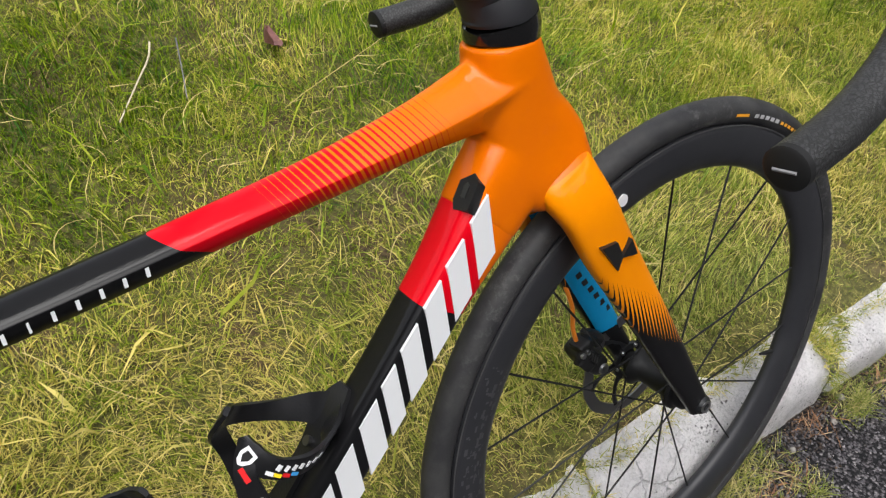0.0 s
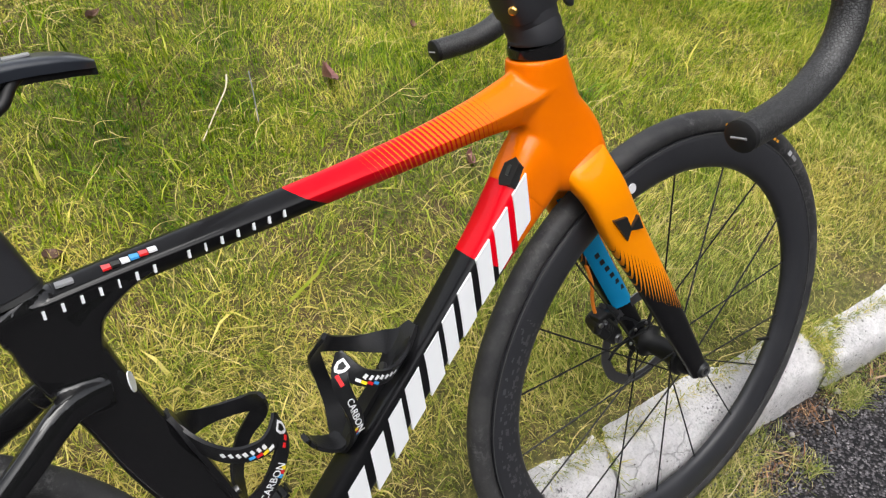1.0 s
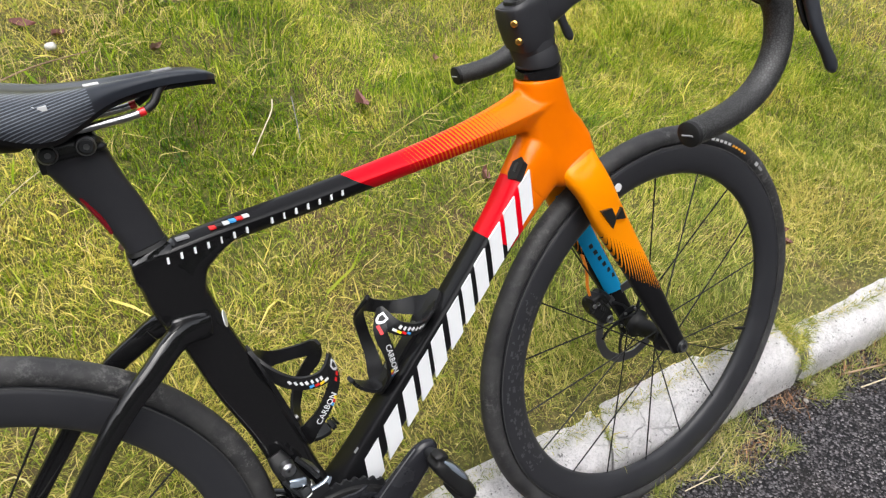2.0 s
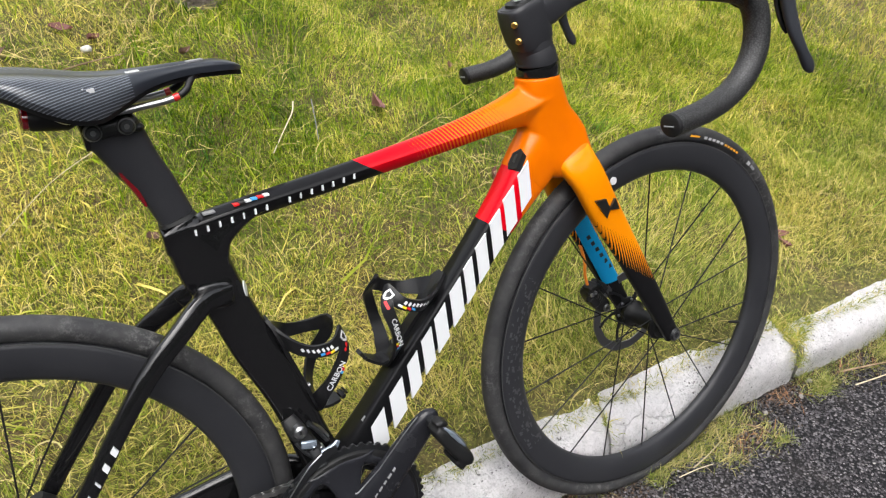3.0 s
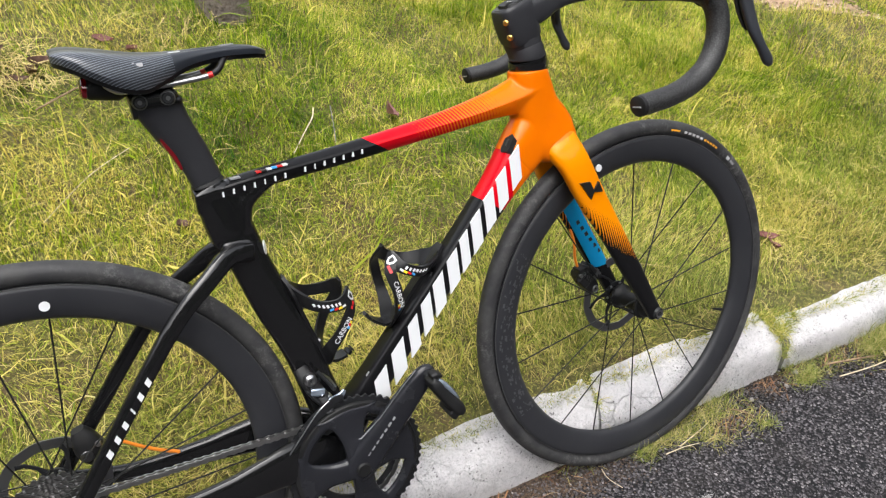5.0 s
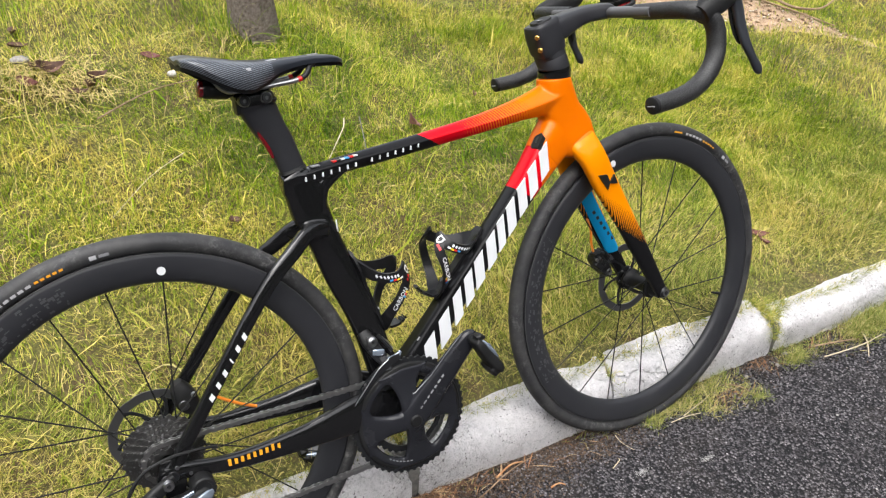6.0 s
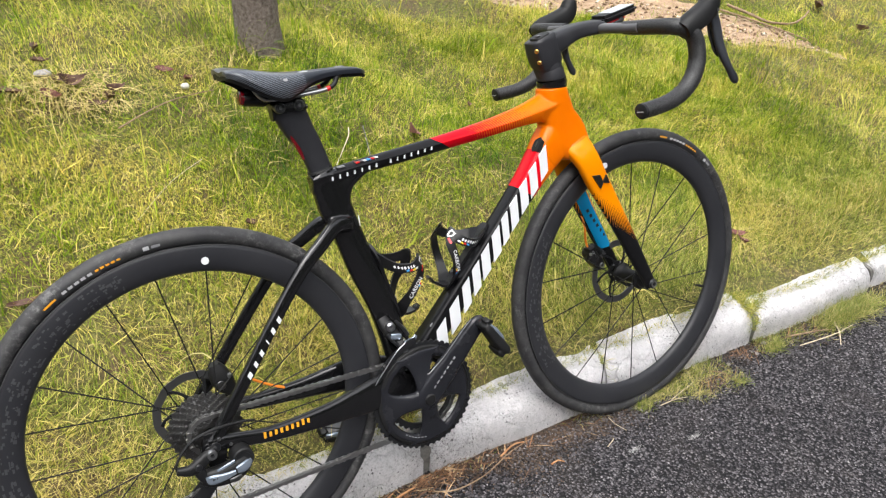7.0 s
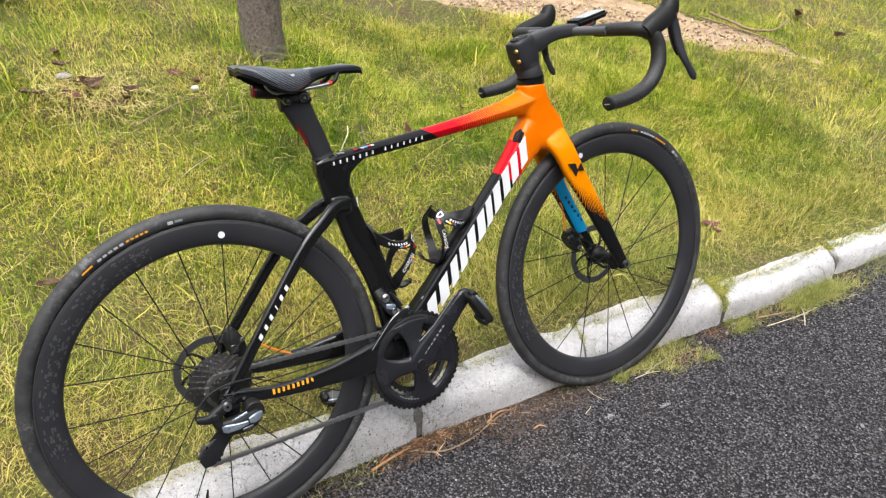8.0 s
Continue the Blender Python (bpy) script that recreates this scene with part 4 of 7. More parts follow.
for x, z, y, r in ((0.508, 0.416, 0.0240, 0.0045), (0.535, 0.3695, 0.0225, 0.0092)):
    part("caliper_bolt", lathe([(0.42 * r, y), (0.86 * r, y - 0.001), (r, y + 0.001), (r, y + 0.009), (0.42 * r, y + 0.009)], 22, (x, 0, z)), SPROCKET, cal, "hollow dull steel bolt")
part("caliper_mount", loft(smooth_rows([(0.556, 0.047, 0.395, 0.012, 0.006, 3), (0.543, 0.046, 0.412, 0.011, 0.007, 3), (0.525, 0.044, 0.428, 0.008, 0.006, 3)], 3), 14), ALLOY_DARK, cal)
part("banjo", sweep(curve([(0.505, 0.034, 0.417), (0.497, 0.032, 0.408), (0.493, 0.032, 0.396)]), 0.0048, 10), PLASTIC, cal)
part("banjo_bolt", lathe([(0.0, 0.0245), (0.0042, 0.0245), (0.005, 0.026), (0.005, 0.036), (0.0, 0.036)], 12, (0.5, 0, 0.412), closed=False), STEEL, cal)
cal.matrix_basis = Matrix.Translation((0.519, 0.0, 0.3755)) @ Matrix.Diagonal((0.76, 1.0, 0.76, 1.0)) @ Matrix.Translation((-0.535, 0.0, -0.3695))
part("brake_hose", sweep(curve([(0.493, 0.050, 0.500), (0.494, 0.040, 0.470), (0.491, 0.038, 0.440), (0.496, 0.038, 0.412)]), 0.0026, 8), HOSE, bike, "orange brake hose end")
cal = part("rear_caliper", loft(smooth_rows([(-0.360, 0.042, 0.424, 0.009, 0.009, 3), (-0.356, 0.042, 0.408, 0.017, 0.014, 3), (-0.350, 0.042, 0.388, 0.019, 0.015, 3), (-0.338, 0.044, 0.366, 0.011, 0.010, 3)], 4), 18), PLASTIC, bike, "black disc brake caliper")
part("caliper_bolt", lathe([(0.0, 0.026), (0.0075, 0.026), (0.009, 0.028), (0.009, 0.034), (0.0, 0.034)], 16, (-0.357, 0, 0.388), closed=False), DULL, cal)
part("caliper_bolt", lathe([(0.0, 0.026), (0.0035, 0.026), (0.0042, 0.0275), (0.0042, 0.034), (0.0, 0.034)], 12, (-0.340, 0, 0.401), closed=False), STEEL, cal)
part("rear_hose", sweep(curve([(-0.315, 0.050, 0.384), (-0.29, 0.051, 0.363), (-0.265, 0.052, 0.345), (-0.242, 0.053, 0.332)]), 0.0026, 8), HOSE, bike, "thin orange hose above the chainstay")


# drivetrain
def gear(centre, r, teeth, inner, y0, y1, bm=None, depth=0.0035):
    bm = bm or bmesh.new()
    n = teeth * 4
    tip = [(r - depth, r, r, r - depth)[k % 4] for k in range(n)]
    rings = []
    for rad, y in ((None, y0), (None, y1), (inner, y1), (inner, y0)):
        rings.append([(centre[0] + (rad or tip[k]) * math.cos(2 * math.pi * k / n), y, centre[2] + (rad or tip[k]) * math.sin(2 * math.pi * k / n)) for k in range(n)])
    skin(bm, rings, closed=True)
    return bm


bm = bmesh.new()
for k in range(11):
    gear(REAR, 0.0625 - 0.0038 * k, 32 - 2 * k, 0.013, -0.0215 - 0.0033 * k, -0.0232 - 0.0033 * k, bm, 0.0032)
part("cassette", bm, COG, rear_rim, "eleven steel sprockets")
bm = bmesh.new()
for k in range(10):
    # Tiny steel blocks put the sprockets' highlights into the shape.
    for j in range(12):
        a = 2 * math.pi * j / 12 + 0.2 * k
        r = 0.0570 - 0.0038 * k
        box((REAR[0] + r * math.cos(a) - 0.0014, -0.0238 - 0.0033 * k, REAR[2] + r * math.sin(a) - 0.0014), (REAR[0] + r * math.cos(a) + 0.0014, -0.0231 - 0.0033 * k, REAR[2] + r * math.sin(a) + 0.0014), bm=bm)
part("sprocket_glints", bm, STEEL, rear_rim)
crank = part("crank_arm", loft(smooth_rows([(-0.022, -0.066, 0.268, 0.020, 0.012, 3), (BB[0], -0.068, BB[2], 0.025, 0.013, 3), (0.012, -0.070, 0.302, 0.0255, 0.012, 3.4), (0.05, -0.075, 0.339, 0.0215, 0.0105, 3.8), (0.09, -0.081, 0.379, 0.0180, 0.0095, 3.6), (0.109, -0.083, 0.396, 0.0165, 0.0095, 2.6), (0.119, -0.084, 0.405, 0.011, 0.0075, 2.2), (0.123, -0.084, 0.409, 0.004, 0.004, 2)], 5), 20), GLOSS_GREY, bike, "dark grey hollow crank arm")
part("crank_edge", sweep([(-0.008, -0.0790, 0.331), (-0.004, -0.0800, 0.331), (0.03, -0.0835, 0.355), (0.075, -0.0885, 0.397), (0.095, -0.0890, 0.412)], 0.0009, 6), DULL, crank, "bright edge line")
bm = bmesh.new()
for k in range(7):
    x, z, u = 0.004 + 0.0076 * k, 0.300 + 0.0076 * k, 0.0024 + 0.0006 * (k % 2)
    slab([(x - u, z - u + 0.0022), (x + u - 0.0008, z + u + 0.0014), (x + u - 0.0018, z + u + 0.0024), (x - u - 0.0010, z - u + 0.0032)], -0.0828 - 0.0011 * k, -0.078 - 0.0011 * k, bm)
part("crank_bars", bm, GREY_DECAL, crank)
ring = part("chainring", gear(BB, 0.1075, 52, 0.090, -0.0515, -0.0555), ALLOY_DARK, bike, "large black chainring with worn teeth")
part("inner_chainring", gear(BB, 0.0755, 36, 0.062, -0.0415, -0.045), ALLOY_DARK, ring)
part("ring_cover", lathe([(0.088, -0.0555), (0.0985, -0.0565), (0.0985, -0.0585), (0.0965, -0.0612), (0.088, -0.0630)], 72, BB), PLASTIC, ring, "black outer ring")
pieces = [lathe([(0.0775, -0.0535), (0.0935, -0.0535), (0.0935, -0.0620), (0.087, -0.0640), (0.0775, -0.0600)], 64, BB), lathe([(0.0, -0.055), (0.022, -0.055), (0.022, -0.070), (0.016, -0.074), (0.0, -0.075)], 40, BB, closed=False)]
for deg in (3, 92, 181, 273):
    a = radians(deg)
    pieces.append(loft(smooth_rows([(BB[0] + r * math.cos(a), -0.0590 - 0.004 * k, BB[2] + r * math.sin(a), h, t, 2.6) for r, h, t, k in ((0.088, 0.056, 0.0045, 0.2), (0.080, 0.040, 0.0055, 0.1), (0.068, 0.0275, 0.0062, 0.2), (0.048, 0.0195, 0.0072, 0.8), (0.03, 0.0175, 0.0090, 1.7), (0.0, 0.018, 0.011, 2.3))], 3), 18))
part("spider", merged(pieces, 0.0019, 12), GLOSS_GREY, ring, "smooth dark grey four-armed spider")
part("spindle_cap", lathe([(0.0, -0.0835), (0.009, -0.0835), (0.0115, -0.0815), (0.0115, -0.075), (0.0, -0.075)], 20, BB, closed=False), PLASTIC, crank)
bm = bmesh.new()
for k in range(7):
    a0 = 228 + 5.0 * k
    arc_strip(BB, 0.0800, 0.0820, a0, a0 + 3.0, lambda r: -0.0648, bm, 2)
part("ring_bars", bm, GREY_DECAL, ring)
bm = bmesh.new()
for k in range(5):
    a = radians(236 + 9 * k)
    loft([(BB[0] + r * math.cos(a), -0.0495, BB[2] + r * math.sin(a), 0.0032, 0.002, 3) for r in (0.0785, 0.085)], 8, bm=bm)
part("ring_pins", bm, STEEL, ring)


def pedal(m, parent):
    body = part("pedal", merged([
        loft(smooth_rows([(-0.040, 0, 0.0, 0.006, 0.016, 3), (-0.030, 0, 0.0, 0.0105, 0.021, 4), (-0.008, 0, 0.0, 0.0120, 0.024, 4), (0.014, 0, 0.0, 0.0125, 0.029, 4), (0.030, 0, 0.001, 0.012, 0.031, 4), (0.038, 0, 0.002, 0.007, 0.029, 4)], 3), 22),
        loft([(-0.044, 0, 0.004, 0.004, 0.012, 3), (-0.041, 0, 0.013, 0.005, 0.014, 3), (-0.032, 0, 0.018, 0.004, 0.013, 3)], 14),
        loft([(0.020, 0, -0.014, 0.006, 0.027, 4), (0.036, 0, -0.013, 0.007, 0.027, 4)], 16)], 0.0018, 4), PLASTIC, parent, "black clipless road pedal")
    body.matrix_local = m
    part("pedal_plate", loft(smooth_rows([(-0.028, 0, 0.0115, 0.003, 0.010, 3), (-0.01, 0, 0.0135, 0.0035, 0.013, 3), (0.012, 0, 0.0140, 0.0035, 0.014, 3), (0.022, 0, 0.0130, 0.002, 0.012, 3)], 3), 16), DULL, body, "dull steel pedal plate")
    # Pale rod along the edge builds in the white sky reflection seen there.
    part("pedal_edge", sweep([(-0.034, -0.012, 0.0100), (-0.02, -0.0165, 0.0118), (0.0, -0.0190, 0.0122), (0.012, -0.020, 0.0118)], [0.0022, 0.0050, 0.0046, 0.0014], 12), PLATE, body, "bright strip added for the edge's sky reflection")
    # Three black blocks draw the shade of slots in the pedal's end.
    for y in (-0.015, 0.0, 0.015):
        part("pedal_slot", box((0.0365, y - 0.0045, -0.007), (0.0395, y + 0.0045, 0.004), 0.001), DECAL_GAP_BLACK, body)
    return body


part("pedal_spindle", sweep([(0.112, -0.086, 0.399), (0.112, -0.098, 0.399), (0.112, -0.112, 0.397)], [0.0085, 0.0085, 0.010], 14), ALLOY_DARK, crank)
pedal(pose(0.121, -0.119, 0.378, 0, 60, 0) @ Matrix.Diagonal((0.92, 0.74, 0.85, 1.0)), bike)
left_crank = part("crank_arm", loft(smooth_rows([(0.0, 0.066, 0.290, 0.019, 0.011, 3), (BB[0], 0.068, BB[2], 0.022, 0.012, 3), (-0.07, 0.075, 0.220, 0.0165, 0.010, 3.4), (-0.128, 0.083, 0.160, 0.0145, 0.009, 3), (-0.136, 0.084, 0.152, 0.007, 0.006, 2)], 5), 20), GLOSS_GREY, bike, "dark grey crank arm on the far side")
part("pedal_spindle", sweep([(-0.128, 0.086, 0.160), (-0.128, 0.105, 0.160)], 0.006, 12), STEEL, left_crank)
pedal(pose(-0.130, 0.127, 0.162, 20, 8, 0), bike)

# chain on the small ring
CH = -0.0432


def around(c, r, a0, a1, y, n=14):
    return [Vector((c[0] + r * math.cos(radians(a0 + (a1 - a0) * k / n)), y, c[2] + r * math.sin(radians(a0 + (a1 - a0) * k / n)))) for k in range(n + 1)]


UPPER_JOCKEY, LOWER_JOCKEY = (-0.405, -0.044, 0.278), (-0.452, -0.044, 0.232)
route = around(BB, 0.0735, 265, 452, CH, 30) + around((REAR[0], 0, REAR[2]), 0.030, 92, 238, CH - 0.008, 14) + around(UPPER_JOCKEY, 0.021, 60, -110, CH, 10) + around(LOWER_JOCKEY, 0.021, 130, 272, CH, 10)
route.append(route[0])


def resample(points, step):
    out, left = [points[0].copy()], step
    for a, b in zip(points, points[1:]):
        d = (b - a).length
        u = left
        while u <= d:
            out.append(a + (b - a) * (u / d))
            u += step
        left = u - d
    return out


bm = bmesh.new()
nodes = resample(route, 0.0127)
for k, (a, b) in enumerate(zip(nodes, nodes[1:])):
    d = (b - a).normalized()
    up = Vector((-d.z, 0, d.x))
    gap = 0.0034 if k % 2 else 0.0024
    for y in (-gap, gap):
        rim_ = []
        for u, v in ((-0.0035, 0.0), (-0.0025, 0.0034), (0.001, 0.0041), (0.00635, 0.0029), (0.0117, 0.0041), (0.0152, 0.0034), (0.0162, 0.0), (0.0152, -0.0034), (0.0117, -0.0041), (0.00635, -0.0029), (0.001, -0.0041), (-0.0025, -0.0034)):
            p = a + d * u + up * v
            rim_.append((p.x, p.z))
        slab(rim_, a.y + y - 0.0005, a.y + y + 0.0005, bm)
    sweep([a + Vector((0, -0.0042, 0)), a + Vector((0, 0.0042, 0))], 0.0024, 6, bm)
part("chain", bm, CHAIN, bike, "oily steel chain")

# rear derailleur
mech = part("rear_derailleur", loft(smooth_rows([(-0.438, -0.084, 0.290, 0.010, 0.009, 3), (-0.424, -0.089, 0.288, 0.0145, 0.011, 3.2), (-0.400, -0.092, 0.287, 0.0165, 0.012, 3.4), (-0.378, -0.091, 0.290, 0.0165, 0.012, 3.2), (-0.362, -0.088, 0.296, 0.012, 0.010, 2.6)], 5), 18), PLASTIC, bike, "black rear derailleur with bright plates")
part("mech_knuckle", lathe([(0.004, -0.0965), (0.0115, -0.0965), (0.0125, -0.0985), (0.0165, -0.0985), (0.0182, -0.0965), (0.0182, -0.070), (0.004, -0.070)], 26, (-0.369, 0, 0.303)), PLASTIC, mech)
part("mech_plate", loft(smooth_rows([(-0.4315, -0.097, 0.2885, 0.0065, 0.002, 3.4), (-0.424, -0.1015, 0.2895, 0.0080, 0.003, 3.4), (-0.406, -0.1045, 0.2895, 0.0062, 0.003, 3.4), (-0.3865, -0.1060, 0.2915, 0.0036, 0.0026, 3.4)], 4), 14), PLATE, mech, "polished outer plate")
part("mech_plate", loft(smooth_rows([(-0.384, -0.1055, 0.2935, 0.0058, 0.003, 3.4), (-0.374, -0.1065, 0.2950, 0.0080, 0.003, 3.4), (-0.364, -0.1035, 0.2970, 0.0070, 0.0026, 3), (-0.358, -0.0995, 0.2985, 0.0040, 0.002, 2.4)], 4), 14), PLATE, mech, "polished outer plate")
part("mech_plate", loft(smooth_rows([(-0.413, -0.0985, 0.3005, 0.0016, 0.0016, 3), (-0.398, -0.1010, 0.3045, 0.0028, 0.0018, 3), (-0.384, -0.1020, 0.3085, 0.0026, 0.0018, 3)], 3), 12), PLATE, mech, "polished outer plate")
part("mech_facet", loft(smooth_rows([(-0.398, -0.1025, 0.2795, 0.0030, 0.002, 3), (-0.388, -0.1035, 0.2780, 0.0050, 0.002, 3), (-0.378, -0.1020, 0.2800, 0.0035, 0.002, 3)], 3), 12), DULL, mech)
bm = bmesh.new()
for k in range(3):
    x = -0.4245 + 0.0062 * k
    slab([(x, 0.2905), (x + 0.004, 0.2905), (x + 0.0046, 0.2930), (x + 0.0006, 0.2930)], -0.1055 - 0.0006 * k, -0.100, bm)
part("mech_bars", bm, DECAL_GAP_BLACK, mech)
part("mech_link", loft(smooth_rows([(-0.405, -0.080, 0.328, 0.0075, 0.006, 3), (-0.418, -0.084, 0.325, 0.0085, 0.007, 3), (-0.436, -0.088, 0.317, 0.0105, 0.008, 3), (-0.452, -0.090, 0.313, 0.0085, 0.007, 3), (-0.472, -0.088, 0.318, 0.0055, 0.006, 3)], 4), 16), PLASTIC, mech)
part("mech_link", loft(smooth_rows([(-0.440, -0.088, 0.314, 0.009, 0.007, 3), (-0.438, -0.090, 0.302, 0.009, 0.007, 3), (-0.432, -0.090, 0.290, 0.009, 0.007, 3)], 3), 14), PLASTIC, mech)
part("mech_pivot", lathe([(0.0, -0.0995), (0.0045, -0.0995), (0.006, -0.098), (0.006, -0.088), (0.0, -0.088)], 16, (-0.440, 0, 0.316), closed=False), ALLOY_DARK, mech)
part("mech_bolt", lathe([(0.0035, -0.0945), (0.0072, -0.0945), (0.0080, -0.093), (0.0080, -0.076), (0.0035, -0.076)], 20, (-0.415, 0, 0.3255)), STEEL, mech, "hollow steel bolt")
for y in (-0.052, -0.036):
    part("mech_cage", loft(smooth_rows([(-0.388, y, 0.286, 0.011, 0.0011, 3), (-0.405, y, 0.268, 0.0125, 0.0011, 3), (-0.43, y, 0.245, 0.0125, 0.0011, 3), (-0.455, y, 0.222, 0.0165, 0.0011, 3), (-0.474, y, 0.212, 0.009, 0.0011, 2)], 4), 12), ALLOY_DARK, mech)
for c in (UPPER_JOCKEY, LOWER_JOCKEY):
    part("jockey_wheel", gear((c[0], c[1], c[2] - 0.010), 0.021, 11, 0.004, -0.0465, -0.0415), PLASTIC, mech)
part("gear_cable", sweep(curve([(-0.335, -0.074, 0.350), (-0.363, -0.079, 0.3585), (-0.404, -0.081, 0.3620), (-0.437, -0.082, 0.356), (-0.458, -0.083, 0.342), (-0.471, -0.085, 0.325), (-0.470, -0.087, 0.314)]), 0.0023, 8), PLASTIC, mech)

mech.matrix_basis = Matrix.Translation((0.0, 0.0, 0.010))

# front derailleur
fd = part("front_derailleur", loft(smooth_rows([(-0.056, -0.018, 0.437, 0.010, 0.008, 3), (-0.052, -0.026, 0.424, 0.013, 0.011, 3), (-0.044, -0.032, 0.405, 0.012, 0.011, 3), (-0.034, -0.038, 0.388, 0.010, 0.009, 3), (-0.024, -0.042, 0.378, 0.007, 0.007, 3)], 4), 16), PLASTIC, bike, "front derailleur with bright links")
part("fd_bolt", lathe([(0.002, -0.0425), (0.0055, -0.0435), (0.0092, -0.041), (0.0098, -0.030), (0.002, -0.030)], 18, (-0.049, 0, 0.4245)), STEEL, fd, "hollow steel bolt")
part("fd_bolt", lathe([(0.0, -0.046), (0.0038, -0.046), (0.0046, -0.0445), (0.0046, -0.036), (0.0, -0.036)], 12, (-0.028, 0, 0.391), closed=False), STEEL, fd)
part("fd_link", loft(smooth_rows([(-0.053, -0.0435, 0.408, 0.0050, 0.0022, 3.4), (-0.044, -0.0455, 0.406, 0.0060, 0.0028, 3.4), (-0.034, -0.0455, 0.404, 0.0050, 0.0022, 3.4)], 3), 14), PLATE, fd, "polished link")
part("fd_link", loft(smooth_rows([(-0.039, -0.047, 0.389, 0.0035, 0.003, 3), (-0.026, -0.051, 0.3885, 0.0062, 0.004, 3), (-0.013, -0.052, 0.393, 0.0050, 0.003, 3), (-0.006, -0.051, 0.399, 0.0030, 0.002, 3)], 3), 14), PLATE, fd, "polished link")
part("fd_link", loft([(-0.030, -0.032, 0.424, 0.003, 0.003, 3), (-0.022, -0.034, 0.414, 0.0035, 0.003, 3), (-0.015, -0.036, 0.400, 0.003, 0.003, 3)], 10), STEEL, fd)
part("fd_frame", sweep(curve([(-0.058, -0.040, 0.412), (-0.050, -0.044, 0.396), (-0.040, -0.047, 0.385), (-0.028, -0.050, 0.380)]), 0.0030, 10), ALLOY_DARK, fd)
part("fd_frame", sweep(curve([(-0.036, -0.036, 0.432), (-0.026, -0.040, 0.416), (-0.018, -0.044, 0.400)]), 0.0032, 10), ALLOY_DARK, fd)
part("fd_bolt", lathe([(0.0, -0.0495), (0.0030, -0.0495), (0.0036, -0.048), (0.0036, -0.042), (0.0, -0.042)], 12, (-0.038, 0, 0.3985), closed=False), SILVER, fd)
part("fd_arm", loft(smooth_rows([(-0.040, -0.046, 0.398, 0.0065, 0.003, 3), (-0.036, -0.053, 0.386, 0.0075, 0.003, 3), (-0.036, -0.058, 0.376, 0.0075, 0.003, 3)], 3), 12), ALLOY_DARK, fd)
part("fd_cage", loft(smooth_rows([(-0.113, -0.059, 0.3265, 0.0030, 0.0010, 3), (-0.090, -0.060, 0.348, 0.0040, 0.0010, 3), (-0.056, -0.060, 0.378, 0.0060, 0.0010, 3), (-0.028, -0.059, 0.391, 0.0070, 0.0010, 3), (-0.012, -0.059, 0.394, 0.0050, 0.0010, 3)], 4), 12), ALLOY_DARK, fd)
part("fd_edge", sweep(curve([(-0.114, -0.0605, 0.3280), (-0.090, -0.0615, 0.3515), (-0.056, -0.0615, 0.3835), (-0.034, -0.0605, 0.3955)]), 0.0009, 8), STEEL, fd, "thin bright line along the cage's edge")
part("fd_cage", loft(smooth_rows([(-0.112, -0.047, 0.326, 0.0042, 0.0012, 3), (-0.085, -0.047, 0.350, 0.0062, 0.0012, 3), (-0.045, -0.047, 0.376, 0.0068, 0.0012, 3), (-0.012, -0.047, 0.390, 0.0060, 0.0012, 3)], 4), 12), ALLOY_DARK, fd)


